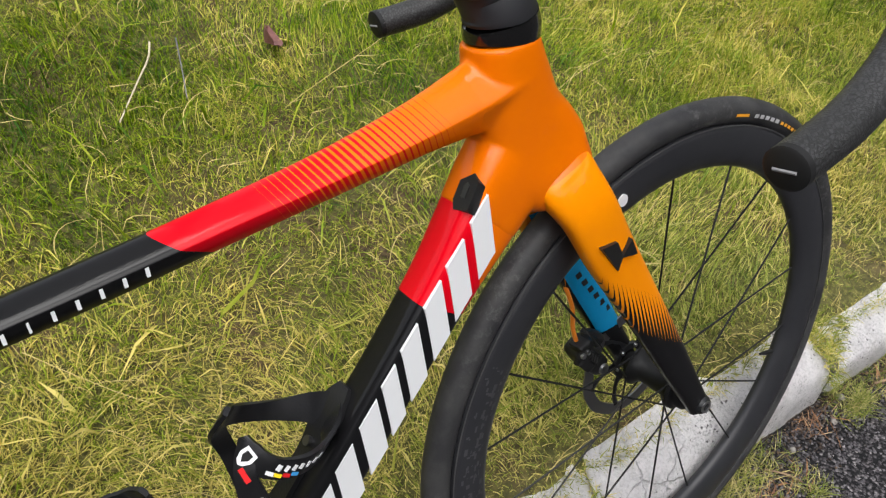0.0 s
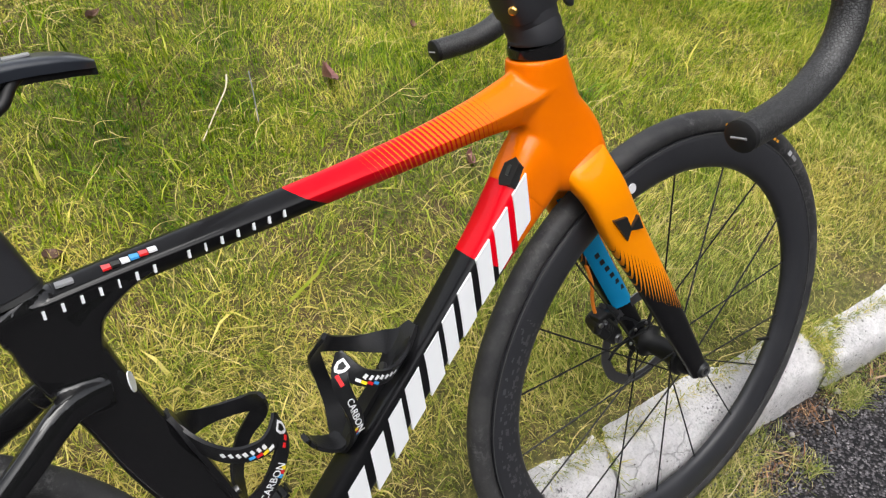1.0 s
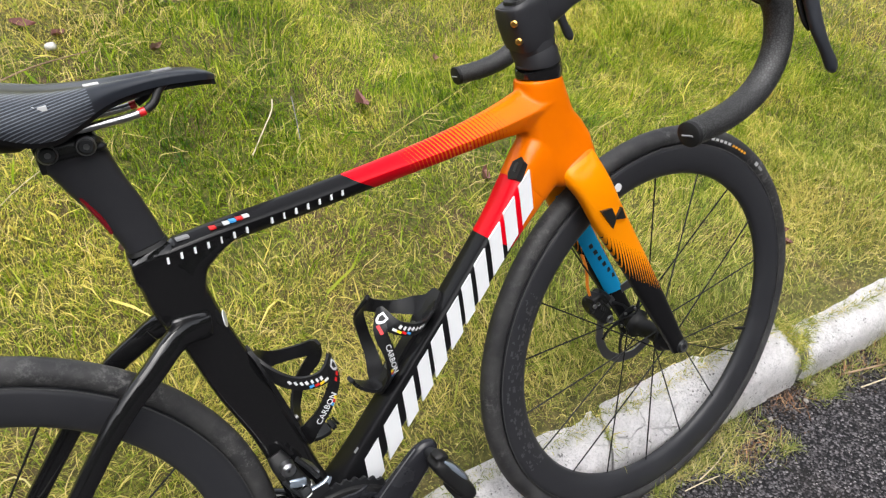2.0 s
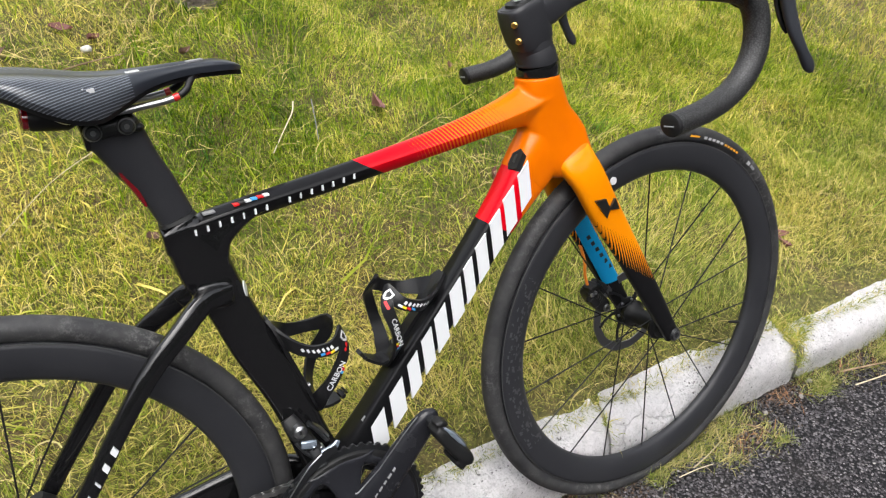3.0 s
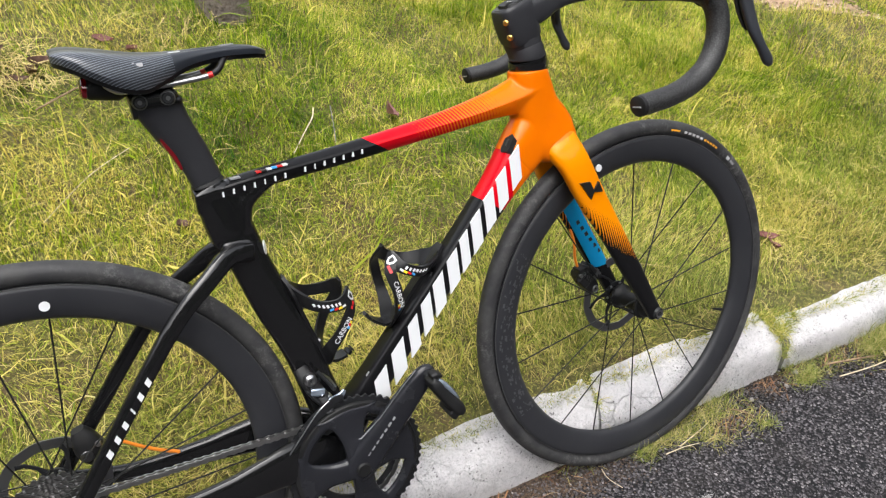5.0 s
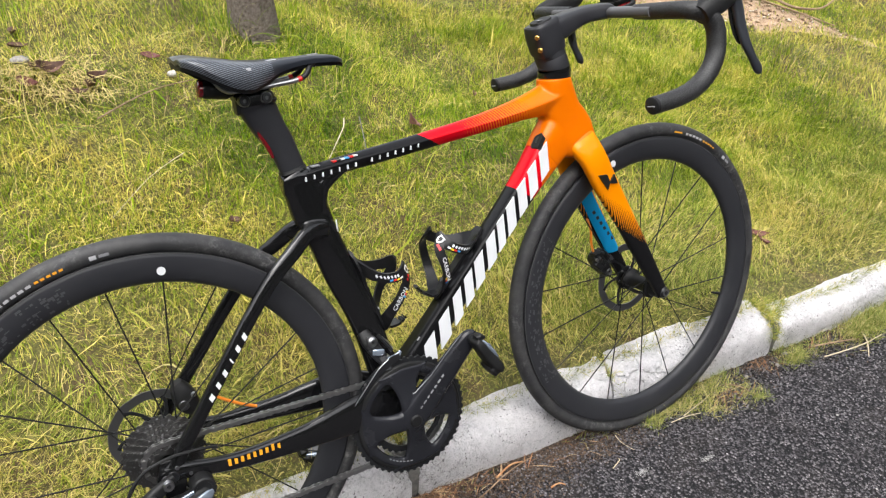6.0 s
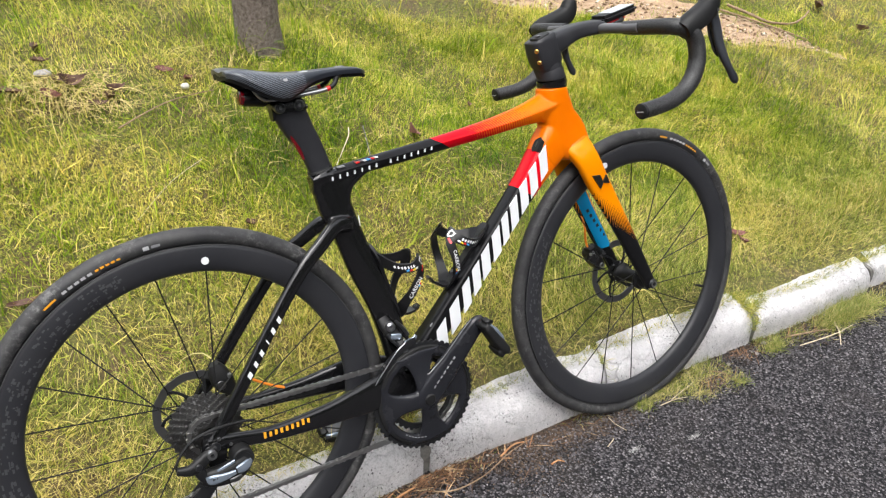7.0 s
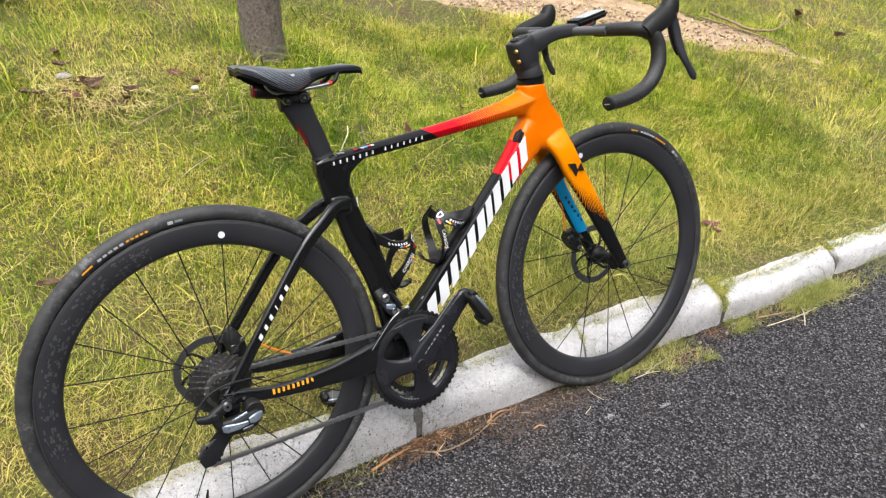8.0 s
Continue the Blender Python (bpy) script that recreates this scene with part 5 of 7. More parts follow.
# bottle cages: strips bent round a bottle's axis
def bottle_cage(foot, axis, out, label):
    """foot: where the bottle's axis starts; axis: along the tube, upward; out: from the tube towards the bottle."""
    axis, out = Vector(axis).normalized(), Vector(out).normalized()
    side = axis.cross(out)
    base = Vector(foot)

    def at(deg, h, r=0.0385):
        a = radians(deg)
        return base + axis * h + out * (r * math.cos(a)) + side * (r * math.sin(a))

    def strip(points, bm, thick=0.0018):
        rows = smooth_rows([(*at(d, h, r), w) for d, h, w, r in points], 5)
        pos = [Vector(q[:3]) for q in rows]
        rings = []
        for i, q in enumerate(rows):
            t = (pos[min(i + 1, len(pos) - 1)] - pos[max(i - 1, 0)]).normalized()
            rel = pos[i] - base
            n = rel - axis * rel.dot(axis)
            n = (n - n.dot(t) * t).normalized()
            b = t.cross(n)
            w = q[3]
            rings.append([pos[i] + b * w + n * thick, pos[i] + b * w * 0.5 + n * thick * 1.5, pos[i] - b * w * 0.5 + n * thick * 1.5, pos[i] - b * w + n * thick, pos[i] - b * w - n * thick, pos[i] + b * w - n * thick])
        skin(bm, rings)
        return bm

    plate = part("bottle_cage", strip([(180, -0.006, 0.010, 0.040), (180, 0.012, 0.013, 0.040), (180, 0.04, 0.0095, 0.040), (180, 0.085, 0.010, 0.040), (180, 0.115, 0.0175, 0.040), (180, 0.135, 0.013, 0.040), (180, 0.148, 0.007, 0.0415)], bmesh.new(), 0.0026), CAGE, bike, label)
    for s in (-1, 1):
        z = (lambda d, s=s: 180 + s * d)
        part("cage_arm", strip([(z(4), 0.120, 0.0175, 0.0398), (z(25), 0.114, 0.0130, 0.0395), (z(48), 0.102, 0.0100, 0.0392), (z(71), 0.092, 0.0085, 0.0388), (z(100), 0.084, 0.0088, 0.0386), (z(124), 0.082, 0.0100, 0.0386), (z(142), 0.086, 0.0090, 0.0386), (z(154), 0.092, 0.0040, 0.0386)], bmesh.new()), CAGE, plate)
        part("cage_wing", strip([(z(150), 0.092, 0.0040, 0.0388), (z(140), 0.079, 0.0080, 0.0389), (z(124), 0.064, 0.0086, 0.0389), (z(84), 0.045, 0.0078, 0.0388), (z(46), 0.025, 0.0092, 0.0388), (z(20), 0.009, 0.0120, 0.0392), (z(2), 0.000, 0.0125, 0.0395)], bmesh.new()), CAGE, plate)
    part("cage_lip", strip([(180, 0.004, 0.0135, 0.0385), (180, -0.006, 0.0140, 0.031), (180, -0.0105, 0.0125, 0.017), (180, -0.0115, 0.0090, 0.004), (0, -0.009, 0.0065, 0.004)], bmesh.new(), 0.0022), CAGE, plate)
    for h in (0.028, 0.092):
        c = at(180, h, 0.0365)
        part("cage_bolt", sweep([c + out * 0.003, c - out * 0.002], 0.0045, 12), DULL, plate)
    return plate, at, axis, out, side


def lettering(name, text, size, m, mat, parent):
    data = bpy.data.curves.new(name, "FONT")
    data.body, data.size, data.extrude, data.resolution_u = text, size, 0.0002, 2
    data.align_x, data.align_y = "CENTER", "CENTER"
    tmp = new(name, data)
    me = bpy.data.meshes.new_from_object(tmp.evaluated_get(bpy.context.evaluated_depsgraph_get()))
    bpy.data.objects.remove(tmp)
    me.materials.append(mat)
    ob = new(name, me)
    ob.parent = parent
    ob.matrix_local = m
    return ob


def cage_marks(made):
    plate, at, axis, out, side = made
    right = -1 if side.y < 0 else 1

    def flat(deg, h, r, turn):
        d = 180 + right * deg
        c = at(d, h, r)
        n = c - at(d, h, 0.0)
        n.normalize()
        x = axis.cross(n) * math.cos(turn) + axis * math.sin(turn)
        y = n.cross(x)
        return Matrix(((x.x, y.x, n.x, c.x), (x.y, y.y, n.y, c.y), (x.z, y.z, n.z, c.z), (0, 0, 0, 1)))

    def band(d):
        return float(np.interp(d, (48, 71, 100, 124, 142), (0.102, 0.092, 0.084, 0.082, 0.086)))

    lettering("cage_word", "CARBON", 0.0108, flat(86, 0.0455, 0.0416, radians(37) * right), WHITE, plate)
    for k, mat in enumerate((BLUE_DECAL, RED_DECAL, YELLOW_DECAL)):
        d = (98 if right > 0 else 58) + 5.0 * k
        ob = part("cage_stripe", box((-0.002, -0.0022, 0), (0.002, 0.0022, 0.0004)), mat, plate)
        ob.matrix_local = flat(d, 0.0455 + 0.00048 * (d - 86) - 0.0052, 0.0414, radians(37) * right)
    for k in range(7):
        ob = part("cage_bar", box((-0.0015 - 0.0006 * (k % 3 == 0), -0.0026, 0), (0.0015, 0.0026, 0.0004)), WHITE, plate)
        ob.matrix_local = flat(56 + 8.0 * k, band(56 + 8.0 * k) + 0.0018, 0.0417, 0.12 * right)
    for k, mat in enumerate((BLUE_DECAL, RED_DECAL, YELLOW_DECAL, WHITE)):
        ob = part("cage_stripe", box((-0.003, -0.0016, 0), (0.003, 0.0016, 0.0004)), mat, plate)
        ob.matrix_local = flat(84 + 8.8 * k, band(84 + 8.8 * k) - 0.0045, 0.0416, -0.1 * right)
    badge = part("cage_badge", slab([(-0.0055, 0.0075), (0.0055, 0.0075), (0.0062, 0.0), (0.0035, -0.0062), (0.0, -0.0085), (-0.0035, -0.0062), (-0.0062, 0.0)], -0.0004, 0.0), WHITE, plate, "white shield badge")
    badge.matrix_local = flat(139, 0.0815, 0.0420, 0.35 * right) @ Matrix.Rotation(radians(-90), 4, "X")
    core = part("cage_badge", slab([(-0.003, 0.005), (0.003, 0.005), (0.0034, 0.0), (0.0, -0.005), (-0.0034, 0.0)], -0.0008, 0.0), DECAL_GAP_BLACK, plate)
    core.matrix_basis = badge.matrix_basis
    bar = part("cage_bar", box((-0.006, -0.0022, 0), (0.006, 0.0022, 0.0004), 0), RED_DECAL, plate)
    bar.matrix_local = flat(131, 0.0690, 0.0418, 0.5 * right)


x, z = dt(0.200, 0.107)
cage_marks(bottle_cage((x, 0, z), DT, DN, "black carbon bottle cage on the down tube, empty"))
cage_marks(bottle_cage((0.0065 + 0.021, 0, 0.437 + 0.004), (-0.235, 0, 0.972), (0.972, 0, 0.235), "black carbon bottle cage on the seat tube, empty"))

# cockpit
part("headset_cover", loft([(0.4125, 0, 0.7990, 0.0320, 0.0265, 2), (0.4130, 0, 0.8045, 0.0330, 0.0272, 2), (0.4130, -0.002, 0.8130, 0.0325, 0.0272, 2), (0.4125, -0.002, 0.8160, 0.0312, 0.0268, 2)], 28), PAINT_BLACK, bike, "glossy black headset cover")
part("headset_spacer", loft([(0.4120, -0.002, 0.8158, 0.0298, 0.0258, 2), (0.4118, -0.002, 0.8200, 0.0312, 0.0264, 2), (0.4112, -0.002, 0.8240, 0.0300, 0.0258, 2), (0.4104, -0.002, 0.8285, 0.0308, 0.0260, 2), (0.4092, 0, 0.8340, 0.0298, 0.0254, 2.1), (0.4080, 0, 0.8390, 0.0304, 0.0256, 2.2), (0.4066, 0, 0.8460, 0.0297, 0.0252, 2.3), (0.4055, 0, 0.8515, 0.0292, 0.0250, 2.4)], 28), SPACER, bike, "wrinkled matte black rubber cover")
stem = part("stem", loft(smooth_rows([(0.4055, 0, 0.850, 0.0310, 0.0250, 3.2), (0.4015, -0.002, 0.862, 0.0318, 0.0252, 3.6), (0.3975, -0.003, 0.880, 0.0325, 0.0250, 3.8), (0.3940, -0.004, 0.898, 0.0312, 0.0240, 3.6), (0.3925, -0.004, 0.9035, 0.028, 0.021, 3)], 4), 28), MATTE, bike, "matte black integrated stem")
part("stem_arm", loft(smooth_rows([(0.405, -0.003, 0.884, 0.0225, 0.0235, 4), (0.430, -0.003, 0.889, 0.0215, 0.0235, 4), (0.46, 0, 0.898, 0.0175, 0.0235, 4), (0.49, 0, 0.904, 0.0155, 0.0240, 4), (0.52, 0, 0.906, 0.0150, 0.027, 4), (0.543, 0, 0.906, 0.0145, 0.030, 3.4), (0.550, 0, 0.905, 0.010, 0.027, 2.6)], 5), 24), MATTE, stem)
for x, z in ((0.3660, 0.8775), (0.3700, 0.8550)):
    c = Vector((x, -0.0225, z))
    d = Vector((-0.8, -0.6, 0.1)).normalized()
    part("stem_bolt", sweep([c - d * 0.006, c + d * 0.0005, c + d * 0.0018], [0.0043, 0.0043, 0.0028], 14), GOLD, stem, "gold anodised bolt")
part("stem_cap", loft([(0.391, -0.006, 0.9030, 0.020, 0.0175, 3), (0.390, -0.006, 0.9065, 0.0185, 0.0160, 3)], 24), PLASTIC, stem)
part("stem_mark", box((0.378, -0.013, 0.9062), (0.390, -0.005, 0.9072), 0.0003), GREY_DECAL, stem)
BAR = Matrix.Translation((0.540, 0.0, 0.903)) @ Matrix.Rotation(radians(0.6), 4, "Z") @ Matrix.Rotation(radians(-0.5), 4, "X")


def barred(rows):
    return [(*(BAR @ Vector(r[:3])), *r[3:]) for r in rows]


bar = part("handlebar", loft(smooth_rows(barred([(0.0, y, 0.0, 0.0125 if abs(y) < 0.03 else 0.0105, 0.0165 if abs(y) > 0.03 else 0.0155, 2.6) for y in (-0.13, -0.10, -0.06, -0.03, 0.0, 0.03, 0.06, 0.10, 0.13)]), 3), 20, side=(1, 0, 0)), BAR_CARBON, bike, "satin grey-black aero handlebar")
for side in (-1, 1):
    s = side
    way = [(0.0, 0.086, 0.0), (0.001, 0.12, 0.0), (0.003, 0.165, 0.0005), (0.012, 0.198, -0.001), (0.032, 0.214, -0.010), (0.044, 0.2185, -0.035), (0.040, 0.221, -0.072), (0.020, 0.2225, -0.103), (-0.014, 0.2245, -0.124), (-0.062, 0.230, -0.134), (-0.125, 0.236, -0.137)]
    rad = [(0.0135,), (0.0145,), (0.0150,), (0.0160,), (0.0165,), (0.0160,), (0.0158,), (0.0156,), (0.0153,), (0.0148,), (0.0142,)]
    if s > 0:
        way[-1], way[-2] = (-0.104, 0.234, -0.137), (-0.055, 0.229, -0.134)
    rows = smooth_rows(barred([(x, y * s, z, *r) for (x, y, z), r in zip(way, rad)]), 6)
    part("bar_tape", sweep([r[:3] for r in rows], [r[3] for r in rows], 18), TAPE, bar, "black honeycomb bar tape")
    end = BAR @ Vector((way[-1][0], way[-1][1] * s, way[-1][2]))
    d = BAR.to_3x3() @ Vector((-1, 0.05 * s, -0.02))
    cap = part("bar_plug", sweep([end - d * 0.002, end + d * 0.003, end + d * 0.0045], [0.0144, 0.0142, 0.0118], 22), PLASTIC, bar, "round black bar plug")
    part("plug_mark", sweep([end + d * 0.0044 + Vector((0, -0.007, 0)), end + d * 0.0049 + Vector((0, 0.007, -0.0015))], 0.0012, 6), GREY_DECAL, cap)
    o = 0.026 if s > 0 else 0.0
    hood = part("brake_hood", loft(smooth_rows(barred([(0.016, 0.212 * s, -0.010, 0.0185, 0.0170, 2.4), (0.038, 0.214 * s, 0.002, 0.0210, 0.0185, 2.4), (0.062 + o / 2, 0.214 * s, 0.012, 0.0215, 0.0175, 2.6), (0.086 + o, 0.212 * s, 0.024, 0.0215, 0.0170, 2.6), (0.098 + o, 0.211 * s, 0.040, 0.0195, 0.0170, 2.4), (0.102 + o, 0.2105 * s, 0.055, 0.0155, 0.0145, 2.2), (0.102 + o, 0.2105 * s, 0.063, 0.009, 0.009, 2)]), 5), 22, side=(0, 1, 0)), PLASTIC, bike, "black rubber brake hood")
    lever = part("brake_lever", loft(smooth_rows(barred([(0.096, 0.212 * s, 0.022, 0.012, 0.008, 2.6), (0.104, 0.214 * s, -0.004, 0.0115, 0.0075, 2.6), (0.105, 0.219 * s, -0.035, 0.0108, 0.0060, 2.8), (0.109, 0.225 * s, -0.066, 0.0098, 0.0052, 2.8), (0.119, 0.229 * s, -0.092, 0.0075, 0.0055, 2.6), (0.130, 0.231 * s, -0.114, 0.0090, 0.006, 2.2), (0.134, 0.231 * s, -0.123, 0.004, 0.004, 2)]), 5), 16), LEVER, bike, "curved grey alloy brake lever")
    part("shift_paddle", loft(smooth_rows(barred([(0.096, 0.207 * s, -0.004, 0.005, 0.004, 2.4), (0.099, 0.209 * s, -0.034, 0.006, 0.003, 2.4), (0.103, 0.214 * s, -0.058, 0.0055, 0.003, 2.4), (0.106, 0.218 * s, -0.068, 0.004, 0.002, 2)]), 4), 12), PLASTIC, lever)
    c = BAR @ Vector((0.098, 0.2285 * s, 0.020))
    part("lever_pivot", sweep([c, c + BAR.to_3x3() @ Vector((0, -0.004 * s, 0))], 0.0032, 10), STEEL, hood)
mount = part("computer_mount", sweep(curve([BAR @ Vector((0.012, -0.035, 0.004)), BAR @ Vector((0.04, -0.03, 0.008)), BAR @ Vector((0.07, -0.01, 0.012)), BAR @ Vector((0.085, 0.012, 0.014))]), 0.005, 10), PLASTIC, bike)
comp = part("bike_computer", box((-0.048, -0.026, -0.008), (0.052, 0.026, 0.008), 0.0065), PLASTIC, bike, "black bike computer on an out-front mount")
comp.matrix_local = Matrix.Translation((0.614, 0.020, 0.926)) @ pose(0, 0, 0, 0, -11, 0)
part("screen", box((-0.022, -0.0215, 0.0075), (0.046, 0.0215, 0.0088), 0.0006), SCREEN, comp, "grey screen")
part("mount_pad", box((-0.030, -0.02, -0.0125), (0.015, 0.02, -0.0075), 0.002), RED_DECAL, comp, "red edge under the computer")

# markings: maker's names become plain bars
def dt_bar(s0, s1, h0, h1, slant, bm, y=-0.0316):
    corners = [(s0, h0), (s1, h0), (s1 + slant, h1), (s0 + slant, h1)]
    slab([dt(s, h) for s, h in corners], y, y + 0.004, bm)


TALL, SLANT = 0.0385, 0.0375
for start, end in ((0.074, 0.157), (0.173, 0.238), (0.248, 0.319), (0.3295, 0.352), (0.3635, 0.431), (0.4425, 0.511)):
    wide = end - start
    for s0, s1 in ((start, end),) if wide < 0.03 else ((start, start + 0.40 * wide), (start + 0.60 * wide, end)):
        low = 0.0152 + 0.041 * (s0 - 0.173)
        bm = bmesh.new()
        dt_bar(s0, s1, low, low + TALL, SLANT, bm)
        part("down_tube_bar", bm, WHITE, bike, "large white slanted bar on the down tube")
for k, u in enumerate([0, 1, 2, 3, 4, 5, 6, 8, 9, 10, 11, 12, 13, 14]):
    x = -0.103 + 0.0146 * u
    zc = 0.7155 + 0.080 * (x + 0.10)
    half, tall = (0.0012, 0.0034) if k not in (4, 8) else (0.0008, 0.0036)
    y = -0.0190 - 0.006 * max(0, min(0.1, x + 0.08))
    bm = slab([(x - half, zc - tall), (x + half, zc - tall), (x + half + 0.0006, zc + tall), (x - half + 0.0006, zc + tall)], y, -0.0130)
    part("top_tube_bar", bm, WHITE, bike, "small white mark on the top tube")


def on_top(outline, low, high, h=0.0, rise=0.0):
    """A flat piece let into the down tube's upper face, outlined along and across the tube."""
    bm = bmesh.new()
    rings = [[bm.verts.new(Vector((0, y, 0.27)) + DT * s + DN * (h + rise * (s - 0.52) + lift)) for s, y in outline] for lift in (low, high)]
    bm.faces.new(rings[0])
    bm.faces.new(rings[1])
    for k in range(len(outline)):
        bm.faces.new((rings[0][k - 1], rings[0][k], rings[1][k], rings[1][k - 1]))
    bmesh.ops.recalc_face_normals(bm, faces=bm.faces)
    return bm


cover = part("port_cover", on_top([(0.558, -0.0190), (0.553, -0.0275), (0.528, -0.0300), (0.5242, -0.0140), (0.531, -0.0090), (0.548, -0.0072)], -0.010, 0.0014, 0.0735, 0.1), PLASTIC, bike, "small black port cover")
# Raised black plate draws the shade inside the cover's slot.
part("port_slot", on_top([(0.549, -0.0165), (0.547, -0.0205), (0.536, -0.0215), (0.536, -0.0165), (0.545, -0.0145)], 0.0010, 0.0021, 0.0735, 0.1), DECAL_GAP_BLACK, cover)
part("fork_mark", slab([(0.4470, 0.6125), (0.4660, 0.6115), (0.4725, 0.5945), (0.4650, 0.581)], -0.0605, -0.054), DECAL_GAP_BLACK, bike, "black angular mark on the fork")
part("fork_mark", slab([(0.4835, 0.608), (0.4895, 0.5895), (0.4695, 0.5935)], -0.0612, -0.054), DECAL_GAP_BLACK, bike, "black angular mark on the fork")
bm = bmesh.new()
for k in range(6):
    u = k / 6
    slab([(0.503 + 0.050 * u, 0.506 - 0.080 * u), (0.510 + 0.050 * u, 0.508 - 0.080 * u), (0.513 + 0.050 * u, 0.501 - 0.080 * u), (0.506 + 0.050 * u, 0.499 - 0.080 * u)], 0.0405 + 0.004 * u, 0.046 + 0.004 * u, bm)
part("fork_bars", bm, DECAL_GAP_BLACK, bike, "row of dark bars on the fork's blue side")
bm = bmesh.new()
for k in range(6):
    u = k / 6
    x, z, w = -0.3250 + 0.080 * u, 0.4350 + 0.0915 * u, (0.0055, 0.0045, 0.0048, 0.0022, 0.0048, 0.0050)[k]
    along, over = Vector((0.657, 0.754)), Vector((-0.62, 0.785))
    c = Vector((x, z))
    corners = [c - along * w - over * 0.0038, c + along * (w - 0.002) - over * 0.0038, c + along * w + over * 0.0038, c - along * (w - 0.002) + over * 0.0038]
    slab([(p.x, p.y) for p in corners], -0.0700 + 0.0058 * u, -0.060 + 0.0058 * u, bm)
part("seatstay_bars", bm, WHITE, bike, "row of white bars on the seatstay")
bm = bmesh.new()
for k in range(9):
    x = -0.325 + 0.0098 * k
    zc = 0.325 - 0.04 * (x + 0.325)
    tall = 0.0065 if k in (0, 7) else 0.0045
    slab([(x, zc - 0.0042), (x + 0.0046, zc - 0.0046), (x + 0.0052, zc + tall - 0.001), (x + 0.0006, zc + tall)], -0.0742 + 0.0004 * k, -0.066 + 0.0004 * k, bm)
part("chainstay_bars", bm, ORANGE_DECAL, bike, "row of yellow-orange bars on the chainstay")
badge = part("seat_tube_badge", lathe([(0.0, -0.0012), (0.0075, -0.0012), (0.0075, 0.0), (0.0, 0.0)], 20, (0, 0, 0), closed=False), WHITE, bike, "small round white badge on the seat tube")
badge.matrix_local = Matrix.Translation((-0.0645, -0.0125, 0.628)) @ pose(0, 0, 0, 0, 0, 62) @ Matrix.Diagonal((0.75, 1.0, 1.4, 1.0))
for k, mat in enumerate((RED_DECAL, DECAL_GAP_BLACK, WHITE, BLUE_DECAL, RED_DECAL, WHITE)):
    x = -0.052 + 0.0075 * k
    z = 0.7332 + 0.062 * (x + 0.05)
    part("top_tube_sticker", box((x, -0.014, z - 0.001), (x + 0.0068, -0.004 + 0.002 * (k % 2), z + 0.0009), 0), mat, bike)
part("collar_mark", box((-0.088, -0.012, 0.7300), (-0.074, -0.003, 0.7322), 0.0004), GREY_DECAL, bike)
for k in range(5):
    a = 0.072 + 0.0058 * k
    part("down_tube_tick", on_top([(a, 0.006), (a + 0.0016, 0.006), (a + 0.0062, -0.026), (a + 0.0046, -0.026)], -0.003, 0.0007, 0.0610), GREY_DECAL, bike)
part("down_tube_tick", on_top([(0.1125, -0.012), (0.1205, -0.012), (0.1205, -0.026), (0.1125, -0.026)], -0.003, 0.0007, 0.0628), GREY_DECAL, bike, "small pale mark")


saddle.matrix_basis = clamp.matrix_basis = Matrix.Translation((-0.008, 0.0, 0.0))
light.matrix_basis = Matrix.Translation((-0.004, 0.0, 0.002))


# The drawing above is a side sheet: its x and z are laid into the bicycle's true axes.
def true(p):
    far = 1 -0.00652 * p.x +0.09576 * p.z
    return Vector(((0.01162 +1.06933 * p.x -0.05520 * p.z) / far, 1.0392 * p.y, (-0.03538 +0.01022 * p.x +1.14970 * p.z) / far))


def lay_true(ob, to_bike):
    to_bike = to_bike @ ob.matrix_basis
    for child in ob.children:
        lay_true(child, to_bike)
    if ob.type == "MESH":
        sheet = ob.data.attributes.new("drawn", "FLOAT_VECTOR", "POINT")
        for vert, at in zip(ob.data.vertices, sheet.data):
            on_sheet = to_bike @ vert.co
            at.vector, vert.co = on_sheet, true(on_sheet)
    ob.matrix_basis = Matrix()


for ob in bike.children:
    if ob not in (front_rim, rear_rim):
        lay_true(ob, Matrix())


# ---- things on the bank and the road ----
def height(x, y):
    return float(bank(np.array(x), np.array(y)))


def trunk():
    bm = bmesh.new()
    rings = []
    for k in range(60):
        h = -0.06 + 4.9 * (k / 59) ** 1.6
        flare = 0.012 * math.exp(-max(h, 0) / 0.06)
        ring = []
        for j in range(36):
            a = 2 * math.pi * j / 36
            r = 0.077 - 0.0125 * h + flare
            r += 0.006 * noise.noise(Vector((math.cos(a) * 2.5, math.sin(a) * 2.5, h * 5))) + 0.0035 * noise.noise(Vector((math.cos(a) * 9, math.sin(a) * 9, h * 22)))
            ring.append((r * math.cos(a) - 0.018 * h, r * math.sin(a), h))
        rings.append(ring)
    skin(bm, rings)
    return bm


tree = tagged(empty("tree", pose(0.282, 1.808, height(0.282, 1.808))), "slim tree with grey-brown trunk standing in the grass", "tree")
part("trunk", trunk(), BARK, tree, sharp=70)
rng = np.random.default_rng(77)
tips = []
for k in range(9):
    a, h0 = 2.4 * k, 2.75 + 0.22 * k
    reach = 1.25 - 0.06 * k
    root = Vector((-0.018 * h0, 0, h0))
    mid = root + Vector((0.55 * reach * math.cos(a), 0.55 * reach * math.sin(a), 0.55 + 0.03 * k))
    tip = mid + Vector((0.5 * reach * math.cos(a + 0.3), 0.5 * reach * math.sin(a + 0.3), 0.75))
    part("limb", sweep(curve([root, mid, tip]), [0.030 - 0.0025 * min(i, 9) for i in range(len(curve([root, mid, tip])))], 8), BARK, tree)
    tips += [mid, tip, (mid + tip) / 2]
